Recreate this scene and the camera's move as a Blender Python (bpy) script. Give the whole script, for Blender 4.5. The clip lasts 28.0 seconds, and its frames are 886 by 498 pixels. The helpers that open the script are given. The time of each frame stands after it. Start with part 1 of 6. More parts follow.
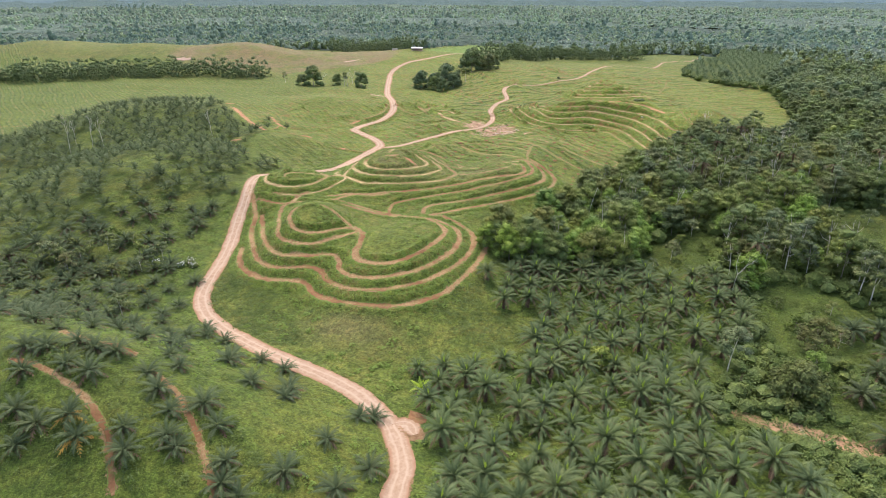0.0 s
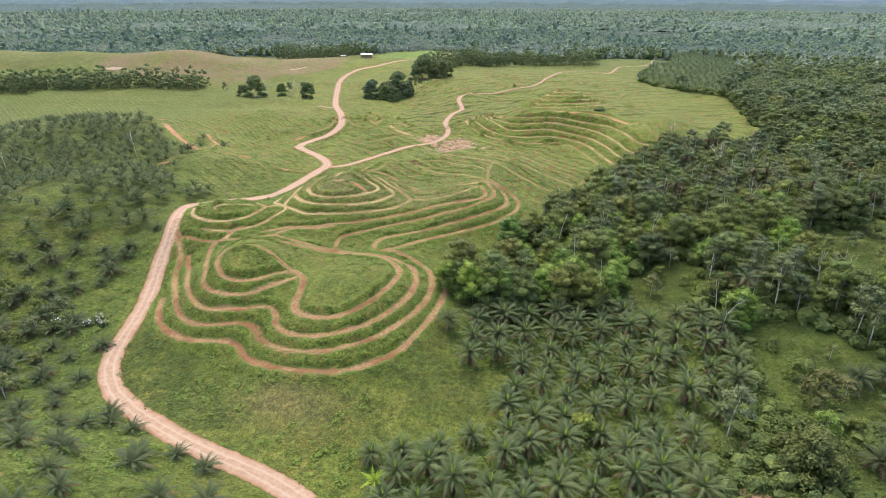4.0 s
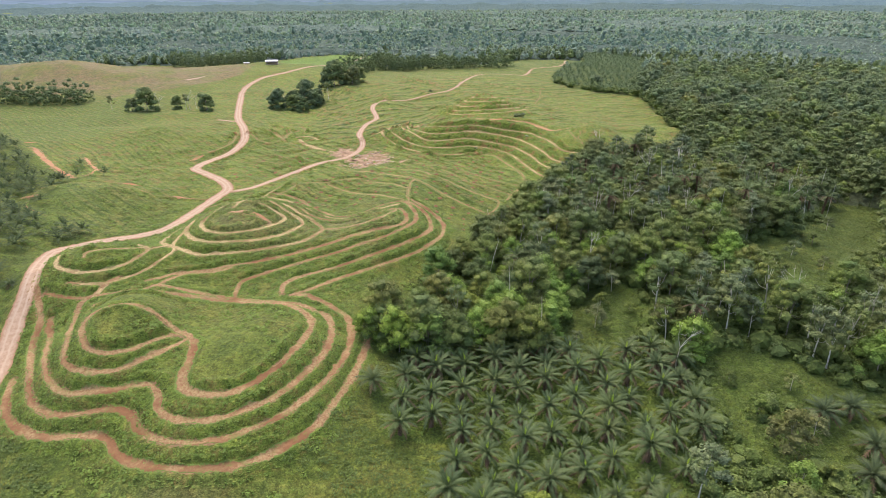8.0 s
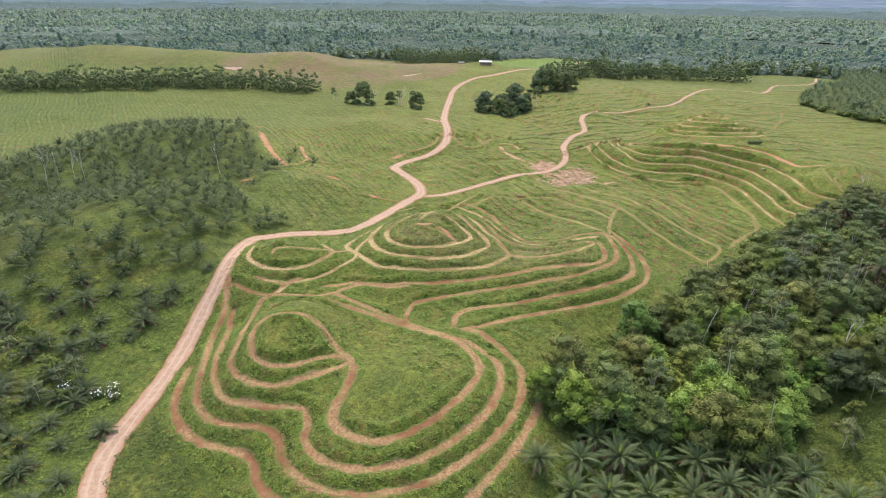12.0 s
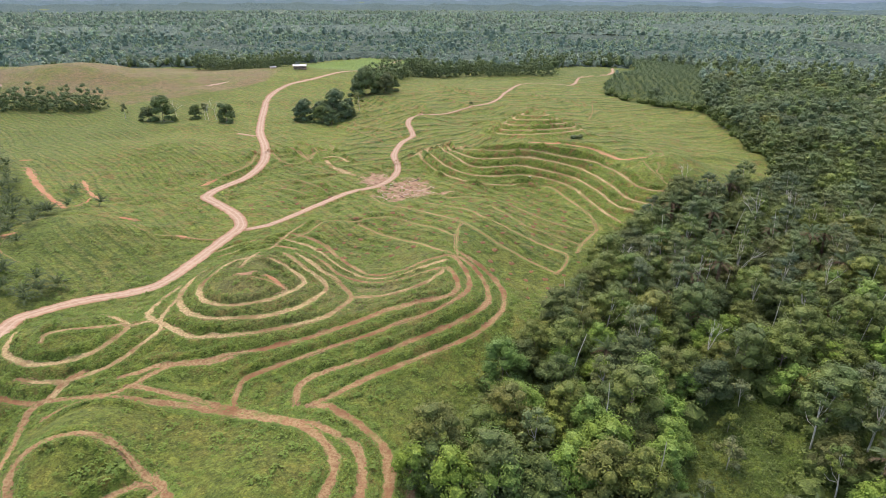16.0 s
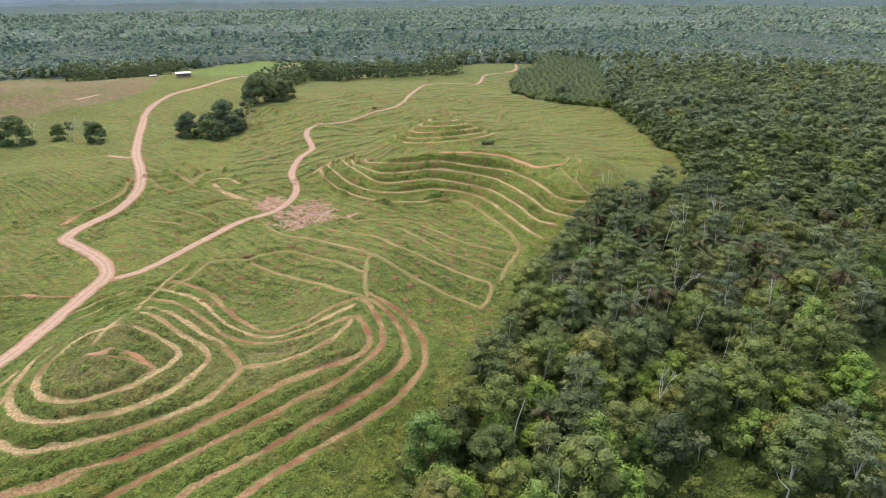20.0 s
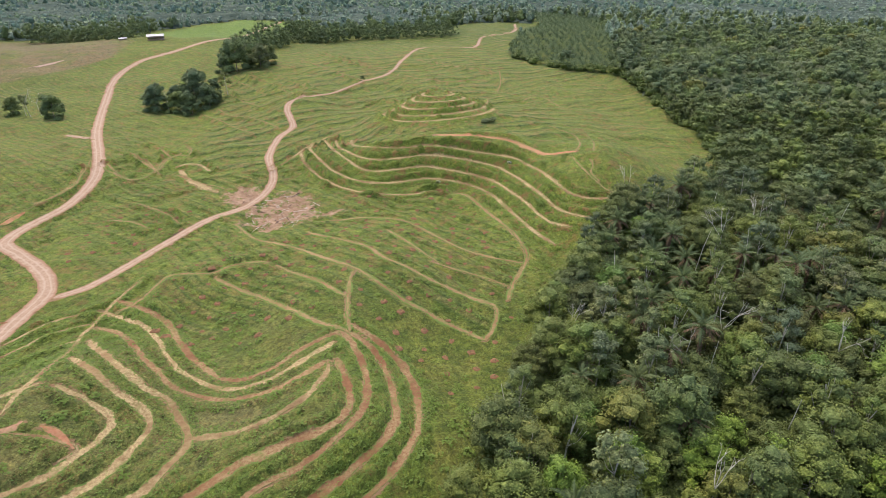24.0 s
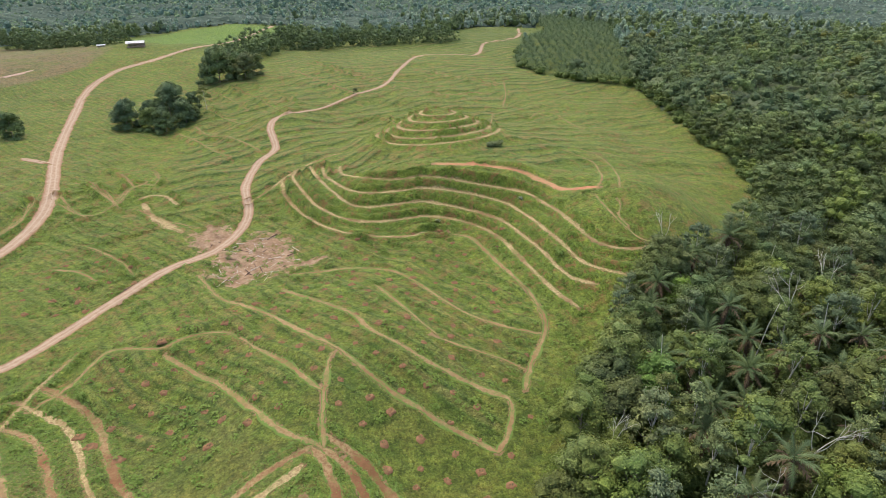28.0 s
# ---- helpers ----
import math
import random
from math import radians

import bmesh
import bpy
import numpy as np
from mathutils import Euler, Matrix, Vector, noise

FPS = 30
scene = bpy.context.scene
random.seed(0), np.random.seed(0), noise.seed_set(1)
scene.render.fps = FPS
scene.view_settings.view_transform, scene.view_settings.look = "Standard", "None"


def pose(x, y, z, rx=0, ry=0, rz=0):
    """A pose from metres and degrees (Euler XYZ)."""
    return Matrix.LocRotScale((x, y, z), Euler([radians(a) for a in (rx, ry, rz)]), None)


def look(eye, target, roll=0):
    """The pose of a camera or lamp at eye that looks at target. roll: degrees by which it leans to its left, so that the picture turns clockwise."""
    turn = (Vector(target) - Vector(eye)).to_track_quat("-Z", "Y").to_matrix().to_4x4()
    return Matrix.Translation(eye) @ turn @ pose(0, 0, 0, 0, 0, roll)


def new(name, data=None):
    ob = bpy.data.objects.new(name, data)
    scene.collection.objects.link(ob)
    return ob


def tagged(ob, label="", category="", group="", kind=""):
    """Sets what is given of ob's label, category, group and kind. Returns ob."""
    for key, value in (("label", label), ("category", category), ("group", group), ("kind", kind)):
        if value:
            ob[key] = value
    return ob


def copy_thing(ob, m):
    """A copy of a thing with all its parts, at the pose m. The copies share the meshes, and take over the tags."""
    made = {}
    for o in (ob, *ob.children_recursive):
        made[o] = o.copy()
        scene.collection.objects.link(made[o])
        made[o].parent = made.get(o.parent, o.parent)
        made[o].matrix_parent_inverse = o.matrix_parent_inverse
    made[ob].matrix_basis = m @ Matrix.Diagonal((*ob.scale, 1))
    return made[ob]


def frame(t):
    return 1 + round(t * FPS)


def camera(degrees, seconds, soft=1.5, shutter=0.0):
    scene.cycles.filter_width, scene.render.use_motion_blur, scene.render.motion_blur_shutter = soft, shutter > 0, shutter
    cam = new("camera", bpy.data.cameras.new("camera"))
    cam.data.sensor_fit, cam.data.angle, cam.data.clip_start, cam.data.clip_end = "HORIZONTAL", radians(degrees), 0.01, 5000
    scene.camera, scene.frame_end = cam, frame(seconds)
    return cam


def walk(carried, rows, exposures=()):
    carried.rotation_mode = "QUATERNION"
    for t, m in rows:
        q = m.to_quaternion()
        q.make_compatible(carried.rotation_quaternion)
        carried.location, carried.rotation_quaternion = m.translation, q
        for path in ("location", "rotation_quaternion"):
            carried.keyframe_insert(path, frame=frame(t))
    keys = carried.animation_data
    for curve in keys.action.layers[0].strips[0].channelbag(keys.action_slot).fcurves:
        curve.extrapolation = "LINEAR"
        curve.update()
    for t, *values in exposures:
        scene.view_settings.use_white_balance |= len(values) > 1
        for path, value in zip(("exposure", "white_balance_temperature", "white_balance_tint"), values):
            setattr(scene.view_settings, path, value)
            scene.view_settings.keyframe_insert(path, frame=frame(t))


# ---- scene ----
cam = camera(72.84, 28.0, 0.5)
PATH = [
    (0, (4.307, -40.174, 63.657), (3.913, -38.384, 62.858), 0.1),
    (0.5, (3.852, -37.38, 63.808), (3.415, -35.599, 63.011), 0.2),
    (1, (3.367, -34.643, 63.961), (2.929, -32.861, 63.166), 0.2),
    (1.5, (2.866, -31.948, 64.113), (2.428, -30.166, 63.319), 0.1),
    (2, (2.367, -29.283, 64.26), (1.929, -27.501, 63.466), 0.1),
    (2.5, (1.885, -26.634, 64.397), (1.581, -24.823, 63.604), -0.1),
    (3, (1.436, -23.987, 64.52), (1.157, -22.172, 63.728), -0.1),
    (3.5, (1.035, -21.329, 64.627), (0.758, -19.514, 63.835), 0.0),
    (5.5, (0.002, -10.606, 64.869), (-0.172, -8.776, 64.079), -0.2),
    (6, (-0.141, -7.967, 64.893), (-0.315, -6.137, 64.104), -0.2),
    (6.5, (-0.25, -5.373, 64.906), (-0.266, -3.536, 64.117), -0.4),
    (7, (-0.332, -2.838, 64.91), (-0.342, -1.0, 64.121), -0.4),
    (7.5, (-0.395, -0.37, 64.909), (-0.404, 1.468, 64.12), -0.3),
    (8, (-0.466, 2.042, 64.904), (-0.474, 3.88, 64.115), -0.3),
    (8.5, (-0.572, 4.414, 64.9), (-0.578, 6.252, 64.111), -0.3),
    (9, (-0.742, 6.764, 64.899), (-0.746, 8.602, 64.112), -0.2),
    (9.5, (-1.005, 9.108, 64.907), (-1.199, 10.936, 64.12), -0.2),
    (10, (-1.39, 11.462, 64.925), (-1.926, 13.222, 64.141), 0.4),
    (10.5, (-1.924, 13.843, 64.957), (-2.534, 15.579, 64.172), 0.7),
    (11, (-2.624, 16.265, 65.007), (-3.234, 18.0, 64.221), 0.7),
    (11.5, (-3.452, 18.727, 65.072), (-4.061, 20.462, 64.285), 0.7),
    (13.5, (-7.03, 28.906, 65.436), (-7.602, 30.653, 64.647), 1.2),
    (14, (-7.738, 31.516, 65.541), (-8.079, 33.322, 64.753), 0.7),
    (14.5, (-8.283, 34.144, 65.646), (-8.619, 35.951, 64.859), 0.7),
    (15, (-8.668, 36.788, 65.752), (-9.003, 38.595, 64.963), 0.6),
    (15.5, (-8.912, 39.446, 65.856), (-9.023, 41.281, 65.068), 0.3),
    (16, (-9.031, 42.116, 65.958), (-9.119, 43.951, 65.169), 0.2),
    (16.5, (-9.041, 44.794, 66.058), (-9.122, 46.63, 65.269), 0.2),
    (17, (-8.959, 47.478, 66.154), (-8.785, 49.307, 65.364), -0.4),
    (17.5, (-8.803, 50.167, 66.246), (-8.623, 51.995, 65.455), -0.3),
    (18, (-8.588, 52.86, 66.334), (-8.405, 54.687, 65.542), -0.4),
    (18.5, (-8.325, 55.569, 66.423), (-8.14, 57.395, 65.629), -0.4),
    (19, (-8.027, 58.308, 66.518), (-7.84, 60.133, 65.723), -0.4),
    (19.5, (-7.705, 61.092, 66.627), (-7.518, 62.916, 65.828), -0.6),
    (20, (-7.369, 63.935, 66.754), (-7.181, 65.758, 65.953), -0.6),
    (20.5, (-7.031, 66.852, 66.906), (-6.842, 68.675, 66.104), -0.7),
    (21, (-6.702, 69.858, 67.089), (-6.512, 71.679, 66.285), -0.7),
    (21.5, (-6.391, 72.963, 67.306), (-6.196, 74.793, 66.524), -0.6),
    (23.5, (-5.234, 86.251, 68.292), (-5.038, 88.016, 67.371), -0.6),
    (24, (-4.939, 89.751, 68.506), (-4.741, 91.513, 67.581), -0.6),
    (24.5, (-4.63, 93.306, 68.682), (-4.432, 95.067, 67.755), -0.6),
    (25, (-4.302, 96.905, 68.809), (-4.103, 98.666, 67.88), -0.6),
    (25.5, (-3.955, 100.524, 68.883), (-3.756, 102.283, 67.954), -0.5),
    (26, (-3.59, 104.133, 68.905), (-3.39, 105.892, 67.975), -0.5),
    (26.5, (-3.205, 107.705, 68.872), (-3.005, 109.465, 67.944), -0.5),
    (27, (-2.803, 111.212, 68.783), (-2.602, 112.974, 67.858), -0.4),
    (27.5, (-2.382, 114.625, 68.637), (-2.181, 116.388, 67.713), -0.5),
    (28, (-1.943, 117.917, 68.432), (-1.743, 119.679, 67.507), -0.6),
]
EXPOSURES = ((0, 1.02, 6500, 10), (10, 0.94, 6500, 11), (20, 0.80, 6500, 14), (21.5, 0.78, 6500, 14), (23.5, 0.70, 6500, 11), (27.5, 0.68, 6500, 11), (28, 0.66, 6500, 4))
walk(cam, [(t, look(eye, target, roll)) for t, eye, target, roll in PATH], EXPOSURES)

# ---- light: an overcast sky with a faint, very soft sun ----
SUN_HEIGHT, SUN_TURN = radians(62), radians(335)
world = bpy.data.worlds.new("overcast_sky")
world.use_nodes = True
scene.world = world
wn, wl = world.node_tree.nodes, world.node_tree.links
sky = wn.new("ShaderNodeTexSky")
sky.sky_type, sky.sun_disc = "NISHITA", False
sky.sun_elevation, sky.sun_rotation = SUN_HEIGHT, SUN_TURN
sky.air_density, sky.dust_density, sky.ozone_density = 1.0, 4.0, 1.0
wl.new(sky.outputs[0], wn["Background"].inputs[0])
wn["Background"].inputs[1].default_value = 0.21
lamp = bpy.data.lights.new("sun", "SUN")
lamp.energy, lamp.angle, lamp.color = 0.9, radians(28), (1.0, 0.97, 0.92)
sun = new("sun", lamp)
sun_way = Vector((math.sin(SUN_TURN) * math.cos(SUN_HEIGHT), math.cos(SUN_TURN) * math.cos(SUN_HEIGHT), math.sin(SUN_HEIGHT)))
sun.matrix_basis = Matrix.Translation((0, 60, 400)) @ sun_way.to_track_quat("Z", "Y").to_matrix().to_4x4()
tagged(sun, kind="structure")


# ---- materials ----
class Nodes:
    """A short hand for node trees: numbers, tuples and sockets may be mixed as inputs."""

    def __init__(self, name, rough=0.8, specular=0.25):
        self.m = bpy.data.materials.new(name)
        self.m.use_nodes = True
        self.n, self.l = self.m.node_tree.nodes, self.m.node_tree.links
        self.out = self.n["Principled BSDF"]
        self.out.inputs["Roughness"].default_value = rough
        self.out.inputs["Specular IOR Level"].default_value = specular

    def feed(self, socket, value):
        if isinstance(value, bpy.types.NodeSocket):
            self.l.new(value, socket)
        elif isinstance(value, tuple) and len(value) == 3 and socket.type == "RGBA":
            socket.default_value = (*value, 1)
        else:
            socket.default_value = value

    def velvet(self, weight, tint):
        """The light that fine leaves and hairs give back at a flat angle."""
        self.out.inputs["Sheen Weight"].default_value, self.out.inputs["Sheen Roughness"].default_value = weight, 0.5
        self.out.inputs["Sheen Tint"].default_value = (*tint, 1)

    def place(self):
        return self.n.new("ShaderNodeTexCoord").outputs["Object"]

    def noise(self, scale, detail=3.0, rough=0.6, at=None, warp=0.0):
        k = self.n.new("ShaderNodeTexNoise")
        k.inputs["Scale"].default_value, k.inputs["Detail"].default_value = scale, detail
        k.inputs["Roughness"].default_value, k.inputs["Distortion"].default_value = rough, warp
        self.l.new(at or self.place(), k.inputs["Vector"])
        return k.outputs["Fac"]

    def cells(self, scale, at=None):
        k = self.n.new("ShaderNodeTexVoronoi")
        k.inputs["Scale"].default_value = scale
        self.l.new(at or self.place(), k.inputs["Vector"])
        return k.outputs["Distance"]

    def ramp(self, value, *stops):
        k = self.n.new("ShaderNodeValToRGB")
        while len(k.color_ramp.elements) < len(stops):
            k.color_ramp.elements.new(0.5)
        for e, (at, colour) in zip(k.color_ramp.elements, stops):
            e.position = at
            e.color = (*colour, 1) if isinstance(colour, tuple) else (colour, colour, colour, 1)
        self.feed(k.inputs[0], value)
        return k.outputs[0]

    def mix(self, fac, a, b, kind="MIX"):
        k = self.n.new("ShaderNodeMix")
        k.data_type, k.blend_type = "RGBA", kind
        self.feed(k.inputs[0], fac)
        self.feed(k.inputs[6], a)
        self.feed(k.inputs[7], b)
        return k.outputs[2]

    def math(self, kind, a, b=0.0):
        k = self.n.new("ShaderNodeMath")
        k.operation = kind
        self.feed(k.inputs[0], a)
        self.feed(k.inputs[1], b)
        return k.outputs[0]

    def attribute(self, name):
        k = self.n.new("ShaderNodeAttribute")
        k.attribute_name = name
        return k.outputs["Fac"]

    def island(self):
        return self.n.new("ShaderNodeNewGeometry").outputs["Random Per Island"]

    def each(self):
        return self.n.new("ShaderNodeObjectInfo").outputs["Random"]

    def done(self, colour, bump=None, depth=0.1, strength=0.6):
        self.feed(self.out.inputs["Base Color"], colour)
        if bump is not None:
            k = self.n.new("ShaderNodeBump")
            k.inputs["Distance"].default_value, k.inputs["Strength"].default_value = depth, strength
            self.feed(k.inputs["Height"], bump)
            self.l.new(k.outputs[0], self.out.inputs["Normal"])
        return self.m


def ground_material():
    s = Nodes("ground_cover", 0.9, 0.12)
    s.velvet(0.07, (0.75, 0.95, 0.6))
    broad, patch = s.noise(0.022, 3), s.noise(0.16, 4, 0.65, warp=0.6)
    tuft, fine = s.noise(1.0, 5, 0.75), s.noise(4.5, 4, 0.8)
    speck = s.n.new("ShaderNodeTexVoronoi")
    speck.inputs["Scale"].default_value = 3.6
    s.l.new(s.place(), speck.inputs["Vector"])
    leaf = s.math("MULTIPLY", speck.outputs["Distance"], 1.0)
    green = s.ramp(patch, (0.28, (0.052, 0.083, 0.014)), (0.5, (0.089, 0.122, 0.022)), (0.72, (0.134, 0.158, 0.035)))
    green = s.mix(s.ramp(broad, (0.42, 0.0), (0.62, 0.4)), green, (0.118, 0.146, 0.026))
    green = s.mix(s.ramp(s.noise(0.055, 4, 0.7, warp=0.8), (0.50, 0.0), (0.66, 0.32)), green, (0.158, 0.118, 0.040))
    green = s.mix(s.attribute("wild"), green, (0.070, 0.110, 0.020))
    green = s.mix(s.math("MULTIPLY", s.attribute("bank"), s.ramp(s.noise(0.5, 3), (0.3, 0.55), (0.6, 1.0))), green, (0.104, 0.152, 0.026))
    green = s.mix(s.attribute("lush"), green, (0.117, 0.216, 0.036))
    green = s.mix(s.math("MULTIPLY", s.attribute("fresh"), s.ramp(s.noise(0.12, 4, 0.65), (0.35, 0.15), (0.6, 0.7))), green, (0.136, 0.190, 0.033))
    straw = s.mix(s.noise(0.9, 3), (0.195, 0.142, 0.088), (0.128, 0.108, 0.054))
    green = s.mix(s.math("MULTIPLY", s.attribute("dry"), s.ramp(s.noise(0.05, 6, 0.75), (0.36, 0.1), (0.56, 0.9))), green, straw)
    # crop rows: narrow trodden lines between the planted strips
    row = s.math("ABSOLUTE", s.math("SUBTRACT", s.math("FRACT", s.attribute("row")), 0.5))
    line = s.math("MULTIPLY", s.ramp(row, (0.04, 1.0), (0.17, 0.0)), s.attribute("crop"))
    line = s.math("MULTIPLY", line, s.ramp(s.noise(0.07, 4, 0.7), (0.38, 0.05), (0.62, 0.9)))
    dark = s.math("MULTIPLY", s.ramp(row, (0.10, 0.0), (0.20, 1.0), (0.36, 0.0)), s.attribute("crop"))
    green = s.mix(s.math("MULTIPLY", dark, 0.95), green, (0.040, 0.078, 0.017))
    green = s.mix(line, green, s.mix(s.noise(0.5, 2), (0.142, 0.163, 0.055), (0.215, 0.148, 0.078)))
    # leaves, gaps between them, tufts
    shade = s.ramp(speck.outputs["Color"], (0.15, 0.70), (0.5, 1.0), (0.85, 1.28))
    green = s.mix(1.0, green, shade, "MULTIPLY")
    green = s.mix(1.0, green, s.ramp(fine, (0.30, 0.68), (0.5, 1.0), (0.72, 1.24)), "MULTIPLY")
    green = s.mix(1.0, green, s.ramp(tuft, (0.34, 0.58), (0.5, 1.0), (0.66, 1.34)), "MULTIPLY")
    green = s.mix(1.0, green, s.ramp(s.noise(0.38, 4, 0.7, warp=0.4), (0.34, (0.74, 0.80, 0.80)), (0.5, (1.0, 1.0, 1.0)), (0.66, (1.26, 1.12, 1.15))), "MULTIPLY")
    # young cover in the fields past the terraces, with scraps of bare earth
    dug = s.math("MULTIPLY", s.ramp(s.noise(0.33, 5, 0.7, warp=0.5), (0.505, 0.0), (0.61, 0.85)), s.math("ADD", s.attribute("fresh"), s.math("MULTIPLY", s.attribute("bank"), 0.6)))
    green = s.mix(s.math("MULTIPLY", dug, s.ramp(fine, (0.4, 0.2), (0.6, 1.0))), green, (0.215, 0.12, 0.058))
    earth = s.mix(s.noise(0.7, 4), (0.20, 0.108, 0.055), (0.27, 0.165, 0.09))
    worn = s.math("ADD", s.attribute("soil"), s.math("MULTIPLY", s.math("SUBTRACT", s.noise(1.7, 4, 0.7), 0.5), 1.5))
    bare = s.ramp(worn, (0.42, 0.0), (0.62, 1.0))
    bare = s.math("MULTIPLY", bare, s.ramp(s.attribute("soil"), (0.02, 0.0), (0.2, 1.0)))
    pink = s.mix(s.ramp(s.noise(0.55, 5, 0.75), (0.36, 0.0), (0.66, 1.0)), (0.22, 0.125, 0.078), (0.39, 0.275, 0.205))
    rubble = s.math("ADD", s.attribute("rubble"), s.math("MULTIPLY", s.math("SUBTRACT", s.noise(0.6, 6, 0.8), 0.5), 2.6))
    green = s.mix(s.math("MULTIPLY", s.ramp(rubble, (0.42, 0.0), (0.62, 0.95)), s.ramp(s.attribute("rubble"), (0.02, 0.0), (0.15, 1.0))), green, pink)
    relief = s.math("ADD", s.math("MULTIPLY", tuft, 2.0), s.math("MULTIPLY", s.math("SUBTRACT", fine, leaf), 0.35))
    relief = s.math("ADD", relief, s.math("MULTIPLY", dark, 0.9))
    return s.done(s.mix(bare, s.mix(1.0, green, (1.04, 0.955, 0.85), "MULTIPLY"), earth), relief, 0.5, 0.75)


def earth_material(name, pale, deep, straw=0.0, scale=1.0, edge=0.70, weedy=0.55):
    s = Nodes(name, 0.95, 0.12)
    a, b, c = s.noise(0.12, 3), s.noise(1.3 * scale, 5, 0.7), s.noise(5.0 * scale, 4, 0.7)
    colour = s.mix(s.ramp(b, (0.32, 0.0), (0.66, 1.0)), deep, pale)
    colour = s.mix(s.ramp(a, (0.40, 0.0), (0.65, 0.5)), colour, tuple(0.8 * v for v in deep))
    colour = s.mix(s.ramp(c, (0.55, 0.0), (0.72, 0.35)), colour, tuple(min(0.7, 1.25 * v) for v in pale))
    if straw:
        colour = s.mix(s.math("MULTIPLY", s.ramp(s.noise(0.10, 4, 0.6), (0.38, 0.0), (0.52, straw)), s.ramp(s.noise(2.2, 4, 0.75), (0.38, 0.1), (0.6, 1.0))), colour, (0.41, 0.315, 0.158))
        weeds = s.math("MULTIPLY", s.ramp(s.noise(0.35, 4, 0.7), (weedy, 0.0), (weedy + 0.11, 0.8)), s.ramp(c, (0.4, 0.2), (0.6, 1.0)))
        colour = s.mix(weeds, colour, (0.12, 0.155, 0.038))
        rim = s.math("ADD", s.math("ABSOLUTE", s.attribute("across")), s.math("MULTIPLY", s.math("SUBTRACT", s.noise(1.5, 5, 0.75), 0.5), 1.5))
        blade = s.mix(s.noise(4.5, 3, 0.7), (0.065, 0.105, 0.02), (0.155, 0.21, 0.05))
        colour = s.mix(s.ramp(rim, (edge, 0.0), (edge + 0.2, 1.0)), colour, blade)
    return s.done(colour, s.math("ADD", b, s.math("MULTIPLY", c, 0.4)), 0.12, 0.6)


def road_material():
    """Pale dirt with two wheel tracks, by the distance from the middle that the mesh carries."""
    s = Nodes("road_dirt", 0.95, 0.12)
    side = s.math("ABSOLUTE", s.attribute("across"))
    b, c = s.noise(0.9, 5, 0.7), s.noise(4.5, 4, 0.7)
    colour = s.mix(s.ramp(b, (0.34, 0.0), (0.64, 1.0)), (0.265, 0.170, 0.108), (0.355, 0.250, 0.172))
    wobble = s.math("ADD", side, s.math("MULTIPLY", s.math("SUBTRACT", s.noise(0.25, 3), 0.5), 0.35))
    colour = s.mix(s.ramp(wobble, (0.18, 0.0), (0.34, 0.55), (0.56, 0.0)), colour, (0.425, 0.32, 0.232))
    colour = s.mix(s.ramp(wobble, (0.70, 0.0), (0.92, 0.85)), colour, (0.27, 0.145, 0.085))
    colour = s.mix(s.ramp(c, (0.58, 0.0), (0.75, 0.3)), colour, (0.30, 0.19, 0.13))
    return s.done(colour, s.math("ADD", b, s.math("MULTIPLY", c, 0.4)), 0.10, 0.5)


def leaf_material(name, low, mid, high, rough=0.7, wide=0.5, mass=0.0, velvet=0.0, vary=0.3):
    """Leaves: each leaf and each plant a little different; masses of leaves show single leaves and the gaps between."""
    s = Nodes(name, rough, 0.18)
    s.velvet(velvet, (0.75, 0.9, 0.9))
    colour = s.mix(0.35, s.ramp(s.island(), (0.0, low), (0.5, mid), (1.0, high)), mid)
    colour = s.mix(s.ramp(s.noise(wide, 2), (0.35, 0.0), (0.7, 0.35)), colour, low)
    # some plants bluish and dark, some olive, some yellow-green, some brownish with old leaves
    tint = s.ramp(s.each(), (0.0, (0.66, 0.78, 0.80)), (0.18, (0.95, 1.0, 0.95)), (0.36, (1.16, 1.14, 0.72)), (0.5, (0.80, 0.92, 0.84)), (0.64, (1.22, 1.02, 0.80)), (0.8, (0.98, 1.12, 0.76)), (1.0, (1.18, 1.14, 1.05)))
    drift = s.ramp(s.noise(0.11, 2), (0.30, (0.74, 0.84, 0.86)), (0.44, (1.0, 1.0, 0.95)), (0.54, (1.12, 1.08, 0.80)), (0.64, (0.92, 1.02, 0.92)), (0.74, (1.2, 1.0, 0.82)))
    colour = s.mix(vary, colour, s.mix(1.0, s.mix(1.0, colour, tint, "MULTIPLY"), drift, "MULTIPLY"))
    if not mass:
        thin = s.n.new("ShaderNodeBsdfTranslucent")
        s.feed(thin.inputs[0], colour)
        both = s.n.new("ShaderNodeMixShader")
        both.inputs[0].default_value = 0.28
        s.l.new(s.out.outputs[0], both.inputs[1])
        s.l.new(thin.outputs[0], both.inputs[2])
        s.l.new(both.outputs[0], s.n["Material Output"].inputs[0])
        return s.done(colour)
    cell = s.n.new("ShaderNodeTexVoronoi")
    cell.inputs["Scale"].default_value = mass
    s.l.new(s.place(), cell.inputs["Vector"])
    colour = s.mix(1.0, colour, s.ramp(cell.outputs["Color"], (0.15, 0.82), (0.5, 1.0), (0.85, 1.24)), "MULTIPLY")
    spray = s.noise(mass * 0.35, 3, 0.7)
    colour = s.mix(1.0, colour, s.ramp(spray, (0.34, 0.80), (0.5, 1.0), (0.68, 1.16)), "MULTIPLY")
    return s.done(colour, s.math("SUBTRACT", s.math("MULTIPLY", spray, 1.5), cell.outputs["Distance"]), 1.0 / mass, 0.5)


